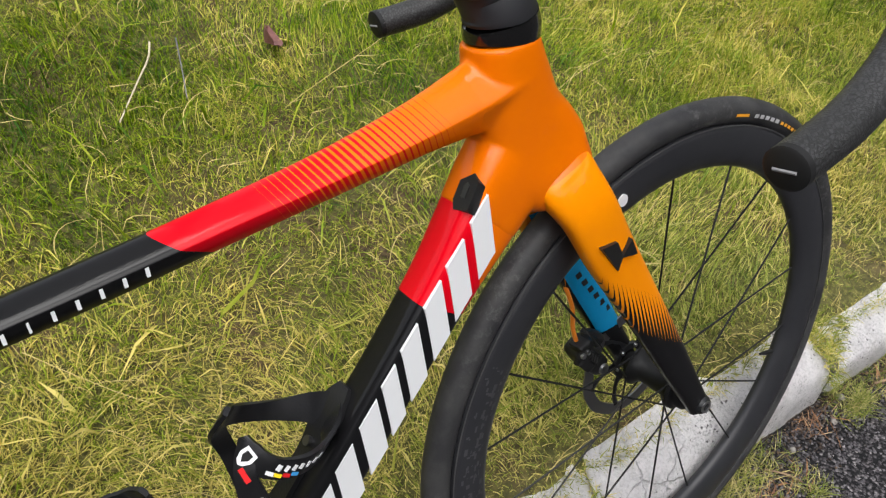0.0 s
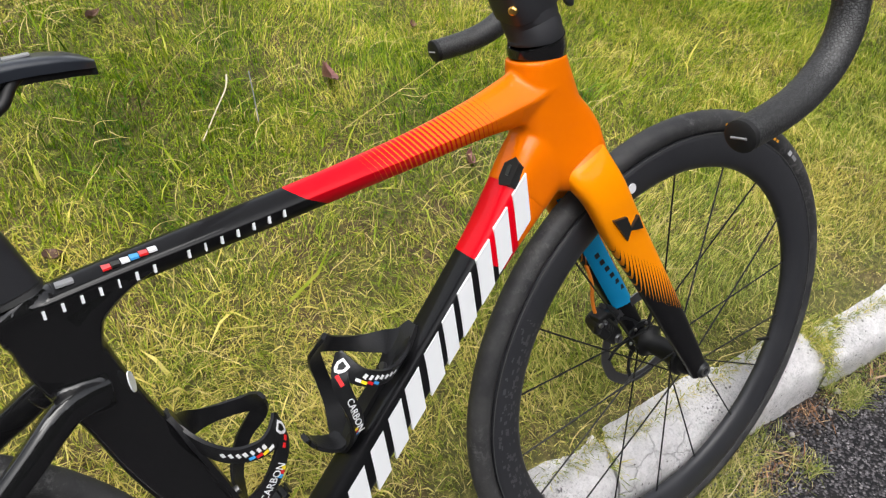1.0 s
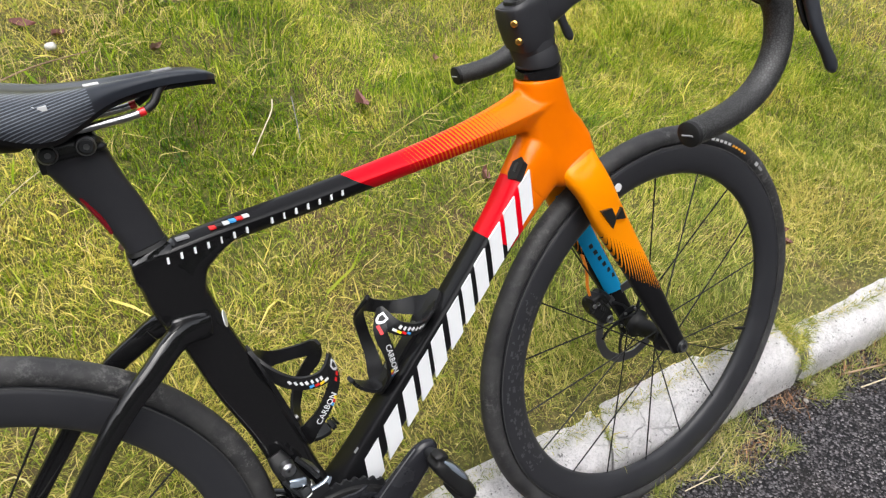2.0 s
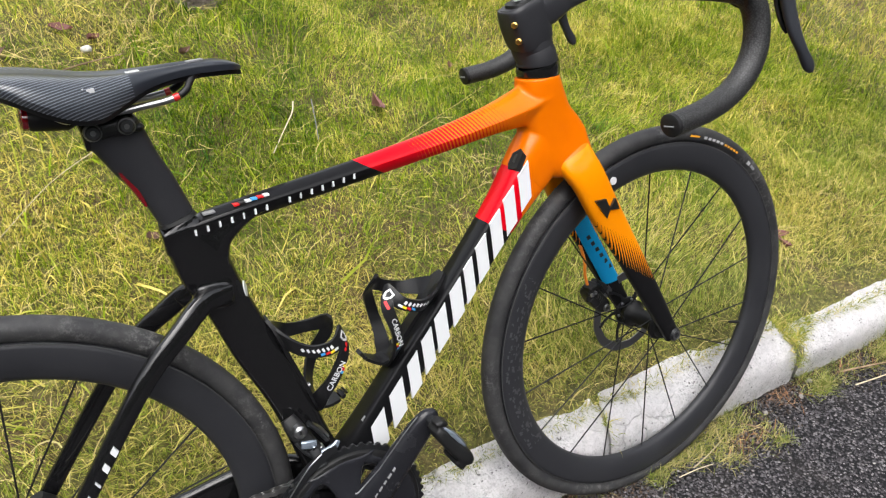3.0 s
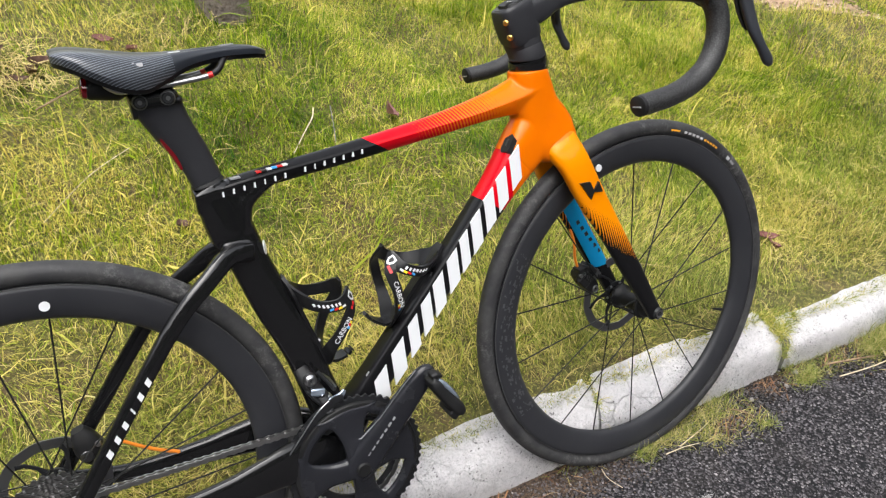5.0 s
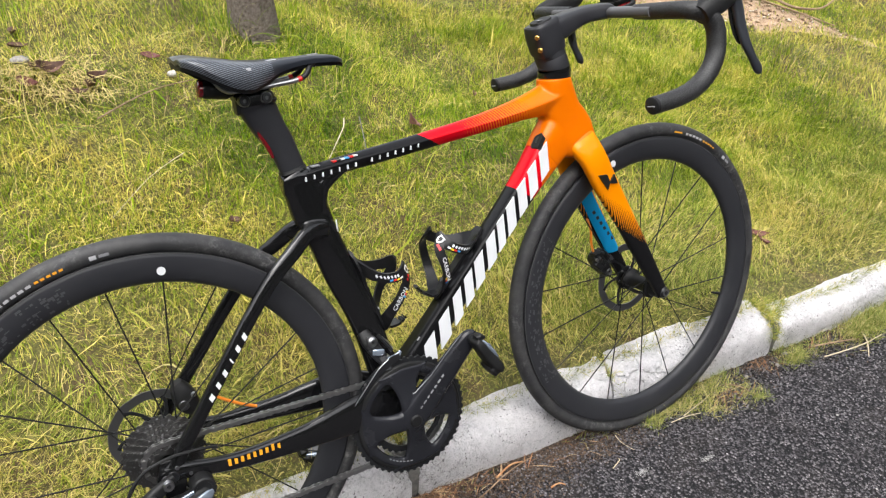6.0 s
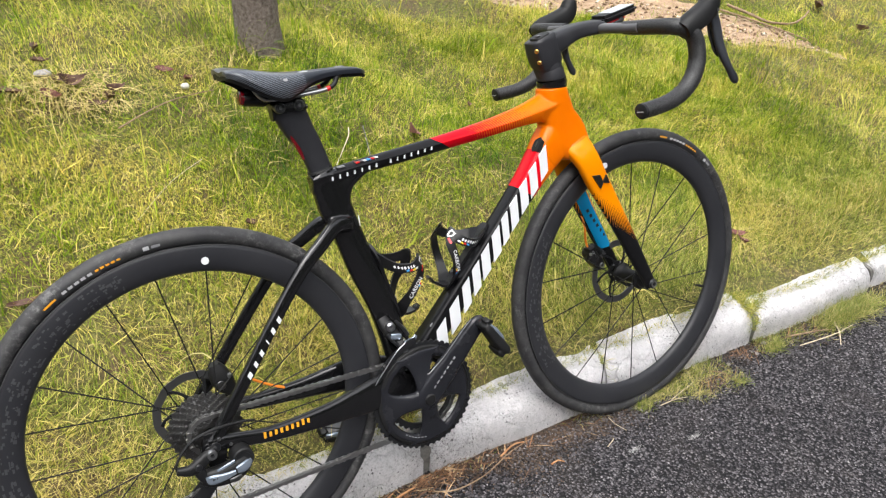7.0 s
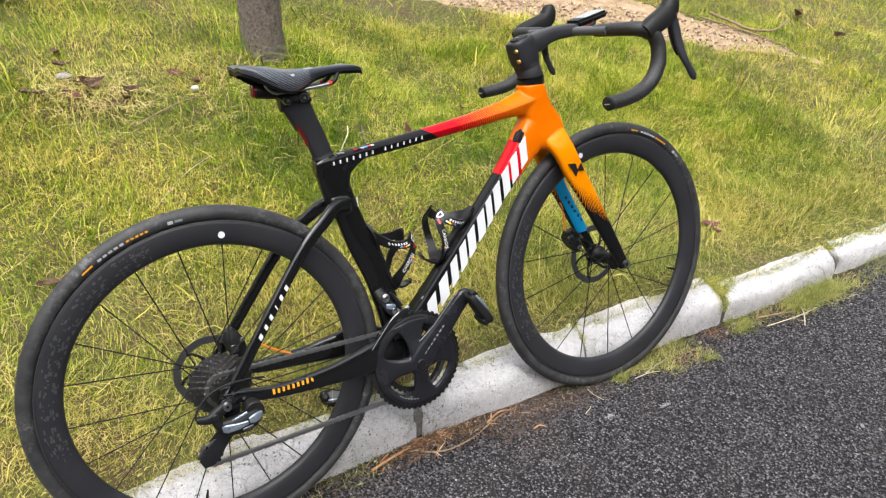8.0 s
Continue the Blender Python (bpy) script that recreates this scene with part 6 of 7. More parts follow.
spots = np.array([tuple(tips[i]) for i in rng.integers(0, len(tips), 5200)]) + rng.normal(0, 0.27, (5200, 3))
way, lean = rng.uniform(0, 6.28, 5200), rng.uniform(0.2, 1.4, 5200)
d = np.stack([np.cos(way) * np.cos(lean), np.sin(way) * np.cos(lean), -np.sin(lean)], -1) * rng.uniform(0.035, 0.06, (5200, 1))
side = np.stack([-np.sin(way), np.cos(way), rng.normal(0, 0.4, 5200)], -1) * 0.016
v = np.stack([spots, spots + d * 0.5 + side, spots + d, spots + d * 0.5 - side], 1).reshape(-1, 3)
crown = arrays("crown", v, np.arange(4 * 5200).reshape(-1, 4), np.zeros((0, 3), int), TREE_LEAF, tree)


def leaf_mesh(length, width, curl, seed):
    bm = bmesh.new()
    rows = []
    for i in range(9):
        u = i / 8
        w = width * math.sin(math.pi * min(1, 0.06 + u * 0.96)) ** 0.8 * (1 - 0.25 * u)
        row = []
        for j in range(5):
            v = -1 + j / 2
            z = curl * (u - 0.5) ** 2 * length * 2.2 + abs(v) * w * 0.45 + 0.006 * noise.noise(Vector((u * 3 + seed, v * 2, seed)))
            row.append((length * (u - 0.5), v * w * 0.5, z))
        rows.append(row)
    top = [[bm.verts.new(p) for p in r] for r in rows]
    low = [[bm.verts.new((p[0], p[1], p[2] - 0.0012)) for p in r] for r in rows]
    for i in range(8):
        for j in range(4):
            bm.faces.new((top[i][j], top[i][j + 1], top[i + 1][j + 1], top[i + 1][j]))
            bm.faces.new((low[i][j + 1], low[i][j], low[i + 1][j], low[i + 1][j + 1]))
        bm.faces.new((top[i][0], top[i + 1][0], low[i + 1][0], low[i][0]))
        bm.faces.new((top[i + 1][4], top[i][4], low[i][4], low[i + 1][4]))
    for r, s in ((top[0], low[0]), (top[8], low[8])):
        for j in range(4):
            bm.faces.new((r[j], s[j], s[j + 1], r[j + 1]))
    return bm


LEAVES = [  # x, y, above the soil, length, width, curl, turn, tilt, red
    (0.5579, 1.165, 0.070, 0.105, 0.060, 0.5, 70, 50, 1), (1.3025, 0.36, 0.030, 0.085, 0.030, 0.35, -20, 12, 1), (1.2892, 0.325, 0.026, 0.055, 0.026, 0.6, 75, 25, 1), (0.716, 0.81, 0.035, 0.085, 0.028, 0.5, 55, 40, 1),
    (-0.455, 1.650, 0.03, 0.06, 0.03, 0.6, 10, 8, 0), (-0.398, 1.520, 0.05, 0.088, 0.050, 1.3, 15, 35, 0), (-0.285, 1.497, 0.035, 0.08, 0.035, 0.9, 30, 30, 0), (-0.310, 1.470, 0.03, 0.07, 0.040, 0.9, 70, 25, 0), (-0.565, 1.478, 0.03, 0.08, 0.03, 0.3, -12, 5, 0), (-0.435, 1.545, 0.03, 0.07, 0.035, 0.9, 60, 30, 0), (-0.455, 1.475, 0.03, 0.07, 0.035, 0.9, -40, 25, 1), (-0.345, 1.445, 0.03, 0.06, 0.030, 0.9, 0, 20, 0),
    (-0.6661, 0.77, 0.03, 0.08, 0.022, 0.4, 15, 10, 0), (-0.108, 1.612, 0.03, 0.065, 0.032, 0.6, -20, 20, 1), (-0.04, 1.60, 0.02, 0.05, 0.03, 0.5, 40, 15, 1), (0.155, 1.47, 0.03, 0.07, 0.025, 0.5, 50, 25, 0), (-0.559, 2.05, 0.05, 0.16, 0.06, 0.6, 10, 20, 0),
    (3.6434, 1.75, 0.04, 0.16, 0.07, 0.8, 20, 15, 0), (3.572, 1.42, 0.05, 0.15, 0.05, 0.5, 60, 30, 0), (3.1436, 0.93, 0.03, 0.07, 0.03, 0.4, 10, 10, 0), (-0.1051, 0.86, 0.02, 0.035, 0.03, 0.9, 0, 10, 0), (0.8996, 1.32, 0.03, 0.06, 0.022, 0.4, 60, 20, 1), (-0.457, 1.72, 0.03, 0.08, 0.03, 0.4, 80, 10, 0)]
for n_, (x, y, up, length, width, curl, turn, tilt, red) in enumerate(LEAVES):
    ob = finish("fallen_leaf", leaf_mesh(length * 0.9, width * 0.9, curl * 0.6, 2.3 * n_), RED_LEAF if red else DEAD_LEAF)
    ob.matrix_world = pose(x, y, height(x, y) + up * 0.5, tilt, 6, turn)
    tagged(ob, "curled red-brown dead leaf lying in the grass" if red else "curled dark brown dead leaf lying in the grass", "leaf", "fallen leaves")


def stone(name, x, y, z, size, mat, label, flat=0.6):
    bm = bmesh.new()
    bmesh.ops.create_icosphere(bm, subdivisions=2, radius=1.0)
    for v in bm.verts:
        k = 1 + 0.28 * noise.noise(v.co * 1.4 + Vector((x * 31, y * 17, 0)))
        v.co = Vector((v.co.x * size * k, v.co.y * size * 0.8 * k, v.co.z * size * flat * k))
    ob = finish(name, bm, mat, sharp=60)
    ob.matrix_world = pose(x, y, z, 0, 0, 57 * x)
    return tagged(ob, label, "stone", "loose stones")


stone("pebble", -0.072, 1.518, height(-0.072, 1.518) + 0.026, 0.0135, WHITE_STONE, "small pale pebble in the grass", 0.8)
stone("pebble", -0.461, 1.565, height(-0.461, 1.565) + 0.024, 0.026, PALE_STONE, "flat pale stone among dead leaves", 0.4)
for x, y, s in ((1.0135, -0.429, 0.007), (1.045, -0.459, 0.005), (0.9189, 0.026, 0.006), (1.0871, 0.041, 0.009), (1.0293, 0.019, 0.007)):
    stone("pebble", x, y, float(road_z(x, y)) + 0.001, s, PALE_STONE, "small pale stone pressed into the road", 0.25 if s > 0.01 else 0.7)


def stick(points, r, mat, name="twig", label="thin dry twig lying on the grass", ends=0.6, on=True):
    pts = [(x, y, (height(x, y) if on else float(road_z(x, y))) + up) for x, y, up in points]
    pos = curve(pts, 5)
    rad = [r * (1 - (1 - ends) * k / (len(pos) - 1)) for k in range(len(pos))]
    return tagged(finish(name, sweep(pos, rad, 7), mat), label, "twig", "twigs and straws")


stick([(0.341, 1.19, 0.050), (0.322, 1.15, 0.046), (0.2774, 1.09, 0.040), (0.2193, 1.02, 0.030)], 0.0021, PALE_STRAW, label="pale dry straw stalk standing in the grass")
stick([(0.3855, 1.175, 0.070), (0.3661, 1.11, 0.05), (0.3437, 1.04, 0.03)], 0.0015, GREY_TWIG, label="thin grey twig standing in the grass")
stick([(-0.157, 1.089, 0.045), (-0.26, 1.03, 0.050), (-0.374, 0.924, 0.035)], 0.0010, PALE_STRAW, label="long pale straw lying across the grass")
stick([(-0.3244, 1.3, 0.035), (-0.1612, 1.385, 0.032), (0.002, 1.47, 0.035)], 0.0026, TWIG)
stick([(2.97, 1.86, 0.05), (3.004, 1.713, 0.04), (3.030, 1.620, 0.035), (3.175, 1.581, 0.03), (3.30, 1.600, 0.04), (3.413, 1.650, 0.05)], 0.008, TWIG, label="crooked dry branch across bare sand")
stick([(2.92, 1.88, 0.03), (2.994, 1.627, 0.03), (3.09, 1.410, 0.03)], 0.0055, TWIG, label="dry branch across bare sand")
stick([(3.266, 2.25, 0.03), (3.521, 2.05, 0.10), (3.572, 1.95, 0.04)], 0.007, TWIG, label="dry branch at the edge of bare sand")
stick([(-0.712, 2.1, 0.05), (-0.559, 2.02, 0.06), (-0.4264, 2.06, 0.04)], 0.012, GREY_TWIG, label="dark branch on the bank")
for pts, r, mat in (([(-0.0249, 0.059), (0.0245, 0.026), (0.1044, 0.029), (0.1927, 0.057), (0.2673, 0.073)], 0.0019, TWIG), ([(-0.1531, 0.065), (-0.0901, 0.073), (-0.0228, 0.087)], 0.0034, RUST_LITTER), ([(0.1727, 0.063), (0.2147, 0.073), (0.2484, 0.073)], 0.0026, RUST_LITTER),
        ([(0.4071, -0.041), (0.4291, -0.035), (0.4375, -0.025)], 0.0014, PALE_STRAW), ([(0.4806, 0.033), (0.4712, 0.003), (0.4859, -0.024)], 0.0010, PALE_STRAW), ([(1.1627, 0.023), (1.2342, -0.007), (1.3025, -0.025)], 0.0026, TWIG), ([(1.3393, -0.009), (1.2994, -0.049), (1.2573, -0.085)], 0.0022, PALE_STRAW),
        ([(1.1606, -0.024), (1.2342, -0.044), (1.2973, -0.051), (1.3708, -0.047)], 0.0018, PALE_STRAW), ([(0.8453, 0.031), (0.8611, 0.001), (0.8748, -0.019)], 0.0018, TWIG), ([(0.6667, 0.001), (0.7087, 0.005), (0.7718, 0.021)], 0.0015, PALE_STRAW), ([(0.6246, -0.001), (0.6667, -0.009), (0.7087, -0.013)], 0.0013, PALE_STRAW), ([(0.2568, -0.017), (0.2725, -0.02), (0.2883, -0.025)], 0.0024, RUST_LITTER)):
    pts = [(x, y, 0.005 + 0.008 * (0 < k < len(pts) - 1)) for k, (x, y) in enumerate(pts)]
    stick(pts, r, mat, label="dry stalk lying on the road's edge", on=False)


def needles(count, seed):
    """Thin dry needles and leaf shreds heaped along the kerb's foot."""
    rng = np.random.default_rng(seed)
    heap = rng.random(count)
    x = np.where(heap < 0.68, rng.normal(0.03, 0.075, count), np.where(heap < 0.76, rng.normal(0.40, 0.07, count), np.where(heap < 0.86, rng.normal(0.82, 0.04, count), np.where(heap < 0.93, rng.normal(1.0, 0.03, count), rng.normal(1.2, 0.07, count)))))
    y = kerb_y(x) - 0.004 - np.abs(rng.normal(0, 0.027, count)) - np.where((heap > 0.76) & (heap < 0.86), 0.05, 0.0)
    length = rng.uniform(0.010, 0.05, count)
    w = rng.uniform(0.0006, 0.0016, count) * np.where(rng.random(count) < 0.12, 2.8, 1.0)
    way = rng.normal(0.35, 0.8, count)
    d = np.stack([np.cos(way), np.sin(way), rng.normal(0, 0.12, count)], -1) * (length / 2)[:, None]
    side = np.stack([-np.sin(way), np.cos(way), rng.normal(0, 0.3, count)], -1) * (w / 2)[:, None]
    c = np.stack([x, y, road_z(x, y) + 0.004 + 0.013 * rng.random(count) * np.exp(-((x - 0.05) / 0.12) ** 2)], -1)
    sag = np.array([0, 0, 1.0])[None] * (0.004 * rng.random(count))[:, None]
    v = np.stack([c - d - side * 0.4, c - d + side * 0.4, c + side + sag, c - side + sag, c + d + side * 0.3, c + d - side * 0.3], 1)
    v[..., 2] = np.maximum(v[..., 2], road_z(v[..., 0], v[..., 1]) + 0.002)
    v[..., 1] = np.minimum(v[..., 1], kerb_y(v[..., 0]) + 0.002)
    base = 6 * np.arange(count)[:, None]
    return v.reshape(-1, 3), np.concatenate([base + np.array([[0, 1, 2, 3]]), base + np.array([[3, 2, 4, 5]])])


NEEDLE = material("dry_needles", (0.3, 0.15, 0.07), 0.8)
cn = Nodes(NEEDLE)
cn.color(cn.ramp(cn.t.nodes.new("ShaderNodeNewGeometry").outputs["Random Per Island"], [(0.0, (0.03, 0.018, 0.011)), (0.45, (0.13, 0.065, 0.032)), (0.8, (0.30, 0.15, 0.07)), (1.0, (0.55, 0.42, 0.25))]))
v, q = needles(620, 51)
tagged(arrays("needle_litter", v, q, np.zeros((0, 3), int), NEEDLE), "rust-brown dry needles and leaf shreds along the kerb's foot", "litter", kind="stuff")


# ---- loose chips on the asphalt ----
def pebbled(x, y, z, size, rng, tall=0.8):
    """Small faceted stones: eight faces each."""
    count = len(x)
    dirs = np.array([(1, 0, 0.1), (0.1, 0.9, 0), (-1, 0.1, 0.15), (0, -0.9, 0.05), (0.1, 0, tall), (0, 0, -0.5)], float)
    v = dirs[None] * size[:, None, None] * rng.uniform(0.6, 1.3, (count, 6, 1))
    a = rng.uniform(0, 6.28, count)
    c, s = np.cos(a)[:, None], np.sin(a)[:, None]
    v = np.stack([v[..., 0] * c - v[..., 1] * s, v[..., 0] * s + v[..., 1] * c, v[..., 2]], -1) + np.stack([x, y, z], -1)[:, None]
    face = np.array([(0, 1, 4), (1, 2, 4), (2, 3, 4), (3, 0, 4), (1, 0, 5), (2, 1, 5), (3, 2, 5), (0, 3, 5)])
    return v.reshape(-1, 3), (face[None] + 6 * np.arange(count)[:, None, None]).reshape(-1, 3)


def grain(name, stops, rough):
    m = material(name, stops[-1][1], rough, spec=0.45)
    k = Nodes(m)
    k.color(k.ramp(k.t.nodes.new("ShaderNodeNewGeometry").outputs["Random Per Island"], stops))
    return m


AGGREGATE = grain("road_aggregate", [(0.0, (0.021, 0.019, 0.022)), (0.4, (0.052, 0.048, 0.054)), (0.75, (0.096, 0.089, 0.098)), (0.95, (0.165, 0.155, 0.167)), (1.0, (0.32, 0.295, 0.305))], 0.36)
CRUMB = grain("soil_crumbs", [(0.0, (0.02, 0.014, 0.010)), (0.6, (0.06, 0.04, 0.028)), (1.0, (0.16, 0.11, 0.075))], 0.9)
LOOSE = grain("loose_chips", [(0.0, (0.05, 0.05, 0.05)), (0.7, (0.2, 0.195, 0.185)), (1.0, (0.55, 0.53, 0.5))], 0.7)
WHITE_CRUMB = grain("chalk_crumbs", [(0.0, (0.15, 0.15, 0.15)), (1.0, (0.5, 0.49, 0.48))], 0.9)
rng = np.random.default_rng(5)
x = rng.uniform(-1.1, 2.8, 82000)
y = kerb_y(x) - 0.012 - 1.15 * rng.random(82000) ** 1.2
keep = rng.random(82000) < np.clip(np.minimum(np.minimum(x + 1.1, 2.8 - x), y + 1.15) / 0.5, 0, 1)
x, y = x[keep], y[keep]
v, tri = pebbled(x, y, road_z(x, y) + 0.003 * np.sin(3 * x + y) - 0.0009, 0.0018 + 0.0025 * rng.random(len(x)) ** 1.5, rng, 0.75)
tagged(arrays("road_aggregate", v, np.zeros((0, 4), int), tri, AGGREGATE), "dark and grey stones standing out of the worn asphalt", "gravel", kind="stuff")
x = rng.uniform(-0.8, 2.4, 700)
y = kerb_y(x) - 0.01 - 0.9 * rng.random(700) ** 2.4
v, tri = pebbled(x, y, road_z(x, y) + 0.002, 0.0012 + 0.0030 * rng.random(700) ** 3, rng)
tagged(arrays("loose_chips", v, np.zeros((0, 4), int), tri, LOOSE), "loose pale stone chips on the asphalt", "gravel", kind="stuff")
x = np.where(rng.random(13000) < 0.6, rng.normal(0.34, 0.12, 13000), rng.uniform(-0.3, 1.7, 13000))
y = kerb_y(x) + 0.004 - np.abs(rng.normal(0, 0.04, 13000)) * (0.7 + 0.5 * np.sin(9 * x) ** 2) * np.where(np.abs(x - 0.36) < 0.2, 1.5, 1.0)
v, tri = pebbled(x, y, road_z(x, y) + 0.001, 0.001 + 0.003 * rng.random(13000) ** 2, rng)
tagged(arrays("soil_crumbs", v, np.zeros((0, 4), int), tri, CRUMB), "dark crumbs of soil washed along the kerb", "soil", kind="stuff")
for cx, cy in ((0.454, -0.081), (0.612, -0.123)):
    x, y = rng.normal(cx, 0.010, 150), rng.normal(cy, 0.004, 150)
    v, tri = pebbled(x, y, road_z(x, y) + 0.003 * np.sin(3 * x + y) + 0.0022, rng.uniform(0.0008, 0.0016, 150), rng, 0.6)
    tagged(arrays("white_smear", v, np.zeros((0, 4), int), tri, WHITE_CRUMB), "smear of crushed white chalk on the asphalt", "smear")


def soft_noise(x, y, seed):
    """Smooth random field between 0 and 1, from waves in many directions."""
    rng = np.random.default_rng(seed)
    total = np.zeros_like(x)
    for _ in range(9):
        a, f, p = rng.uniform(0, 6.28), rng.uniform(2.5, 14), rng.uniform(0, 6.28)
        total += np.sin(f * (x * np.cos(a) + y * np.sin(a)) + p)
    return np.clip(0.5 + total / 9, 0, 1)


def on_sand(x, y):
    v = 0.62 * x + 0.785 * y + 0.10 * (soft_noise(x, y, 4) - 0.5) + 0.05 * (soft_noise(3 * x, 3 * y, 5) - 0.5)
    g = x - y
    return (v > SAND_LOW) & (v + (g - 1.1) * np.where(g > 1.1, 0.39, 0.24) < SAND_HIGH) & (x - 0.2 * y > SAND_FROM)


def sand_litter(count, seed):
    rng = np.random.default_rng(seed)
    x = rng.uniform(1.6, 3.4, count)
    y = (rng.uniform(SAND_LOW, SAND_HIGH, count) - 0.62 * x) / 0.785
    x, y = x[on_sand(x, y)], y[on_sand(x, y)]
    count = len(x)
    size = 0.003 + 0.013 * rng.random(count) ** 3
    dirs = np.array([(1, 0, 0), (0, 0.8, 0), (-1, 0, 0), (0, -0.8, 0), (0, 0, 0.6), (0, 0, -0.5)], float)
    v = dirs[None] * size[:, None, None] * rng.uniform(0.5, 1.4, (count, 6, 1))
    v = v + np.stack([x, y, bank(x, y) + 0.004], -1)[:, None]
    face = np.array([(0, 1, 4), (1, 2, 4), (2, 3, 4), (3, 0, 4), (1, 0, 5), (2, 1, 5), (3, 2, 5), (0, 3, 5)])
    return v.reshape(-1, 3), (face[None] + 6 * np.arange(count)[:, None, None]).reshape(-1, 3)


CLOD = material("sandy_clods", (0.4, 0.3, 0.2), 0.9)
cn = Nodes(CLOD)
cn.color(cn.ramp(cn.t.nodes.new("ShaderNodeNewGeometry").outputs["Random Per Island"], [(0.0, (0.10, 0.06, 0.035)), (0.4, (0.28, 0.18, 0.11)), (0.8, (0.5, 0.38, 0.27)), (1.0, (0.62, 0.55, 0.45))]))
v, tri = sand_litter(2600, 15)
tagged(arrays("sand_clods", v, np.zeros((0, 4), int), tri, CLOD), "sandy clods and small stones on the bare strip", "gravel", kind="stuff")


# ---- grass ----
def blade_mesh(x, y, z, length, width, lean, way, bend, rng):
    n = len(x)
    d = np.stack([np.cos(way), np.sin(way), np.zeros(n)], -1)
    turn = way + np.pi / 2 + rng.uniform(-0.9, 0.9, n)
    side = np.stack([np.cos(turn), np.sin(turn), rng.uniform(-0.3, 0.3, n)], -1) * (width / 2)[:, None]
    up = np.array([0, 0, 1.0])
    p0 = np.stack([x, y, z], -1)
    p1 = p0 + (d * np.sin(lean)[:, None] + up * np.cos(lean)[:, None]) * (0.5 * length)[:, None]
    l2 = lean + bend
    p2 = p1 + (d * np.sin(l2)[:, None] + up * np.cos(l2)[:, None]) * (0.5 * length)[:, None]
    v = np.stack([p0 - side, p0 + side, p1 + side * 0.85, p1 - side * 0.85, p2], 1).reshape(-1, 3)
    base = 5 * np.arange(n)[:, None]
    return v, base + np.array([[0, 1, 2, 3]]), base + np.array([[3, 2, 4]])


def lawn(count, x0, x1, depth, seed, power, size, fine):
    rng = np.random.default_rng(seed)
    x = rng.uniform(x0, x1, count)
    y = kerb_y(x) + kerb_deep(x) - 0.007 + depth * rng.random(count) ** power
    keep = (~on_sand(x, y) | (rng.random(count) < 0.06)) & (np.hypot(x - 0.282, y - 1.808) > 0.078)
    thin = soft_noise(x, y, 21)
    keep &= rng.random(count) < 0.35 + 1.0 * thin
    rim = np.minimum(np.minimum(x - x0, x1 - x), kerb_y(x) + 0.08 + depth - y)
    keep &= rng.random(count) < np.clip(rim / 0.45, 0, 1)
    x, y, thin = x[keep], y[keep], thin[keep]
    n = len(x)
    tall = soft_noise(x * 1.7, y * 1.7, 8)
    edge = np.clip((y - kerb_y(x) - 0.07) / 0.12, 0.35, 1)
    length = size * (0.012 + 0.022 * rng.random(n) + 0.030 * rng.random(n) ** 5 + 0.014 * tall) * edge
    lean = np.abs(rng.normal(0.85 if fine == 1.0 else 0.65, 0.45, n))
    comb = 6.28 * soft_noise(x * 0.6, y * 0.6, 33)
    way = np.where(rng.random(n) < 0.35, comb, rng.uniform(0, 6.28, n))
    width = fine * size * (0.0009 + 0.0017 * rng.random(n) ** 1.5)
    return blade_mesh(x, y, bank(x, y) - 0.004, length, width, lean, way, rng.normal(0.45, 0.4, n), rng)


for count, x0, x1, depth, seed, power, size, fine in ((400000, -1.5, 2.5, 2.3, 11, 1.15, 0.95, 1.0), (170000, -0.8, 1.9, 1.9, 17, 1.2, 0.62, 1.0), (75000, 0.8, 3.6, 2.2, 19, 1.0, 1.25, 0.85), (85000, 1.4, 5.4, 3.8, 12, 1.0, 1.5, 0.8), (55000, -4.0, 2.6, 5.0, 14, 1.0, 1.7, 1.0), (45000, -8.0, 11.0, 10.0, 13, 0.8, 2.8, 1.0)):
    v, q, tri = lawn(count, x0, x1, depth, seed, power, size, fine)
    tagged(arrays("grass", v, q, tri, GRASS), "matted green and straw-yellow grass on the bank", "grass", kind="stuff")


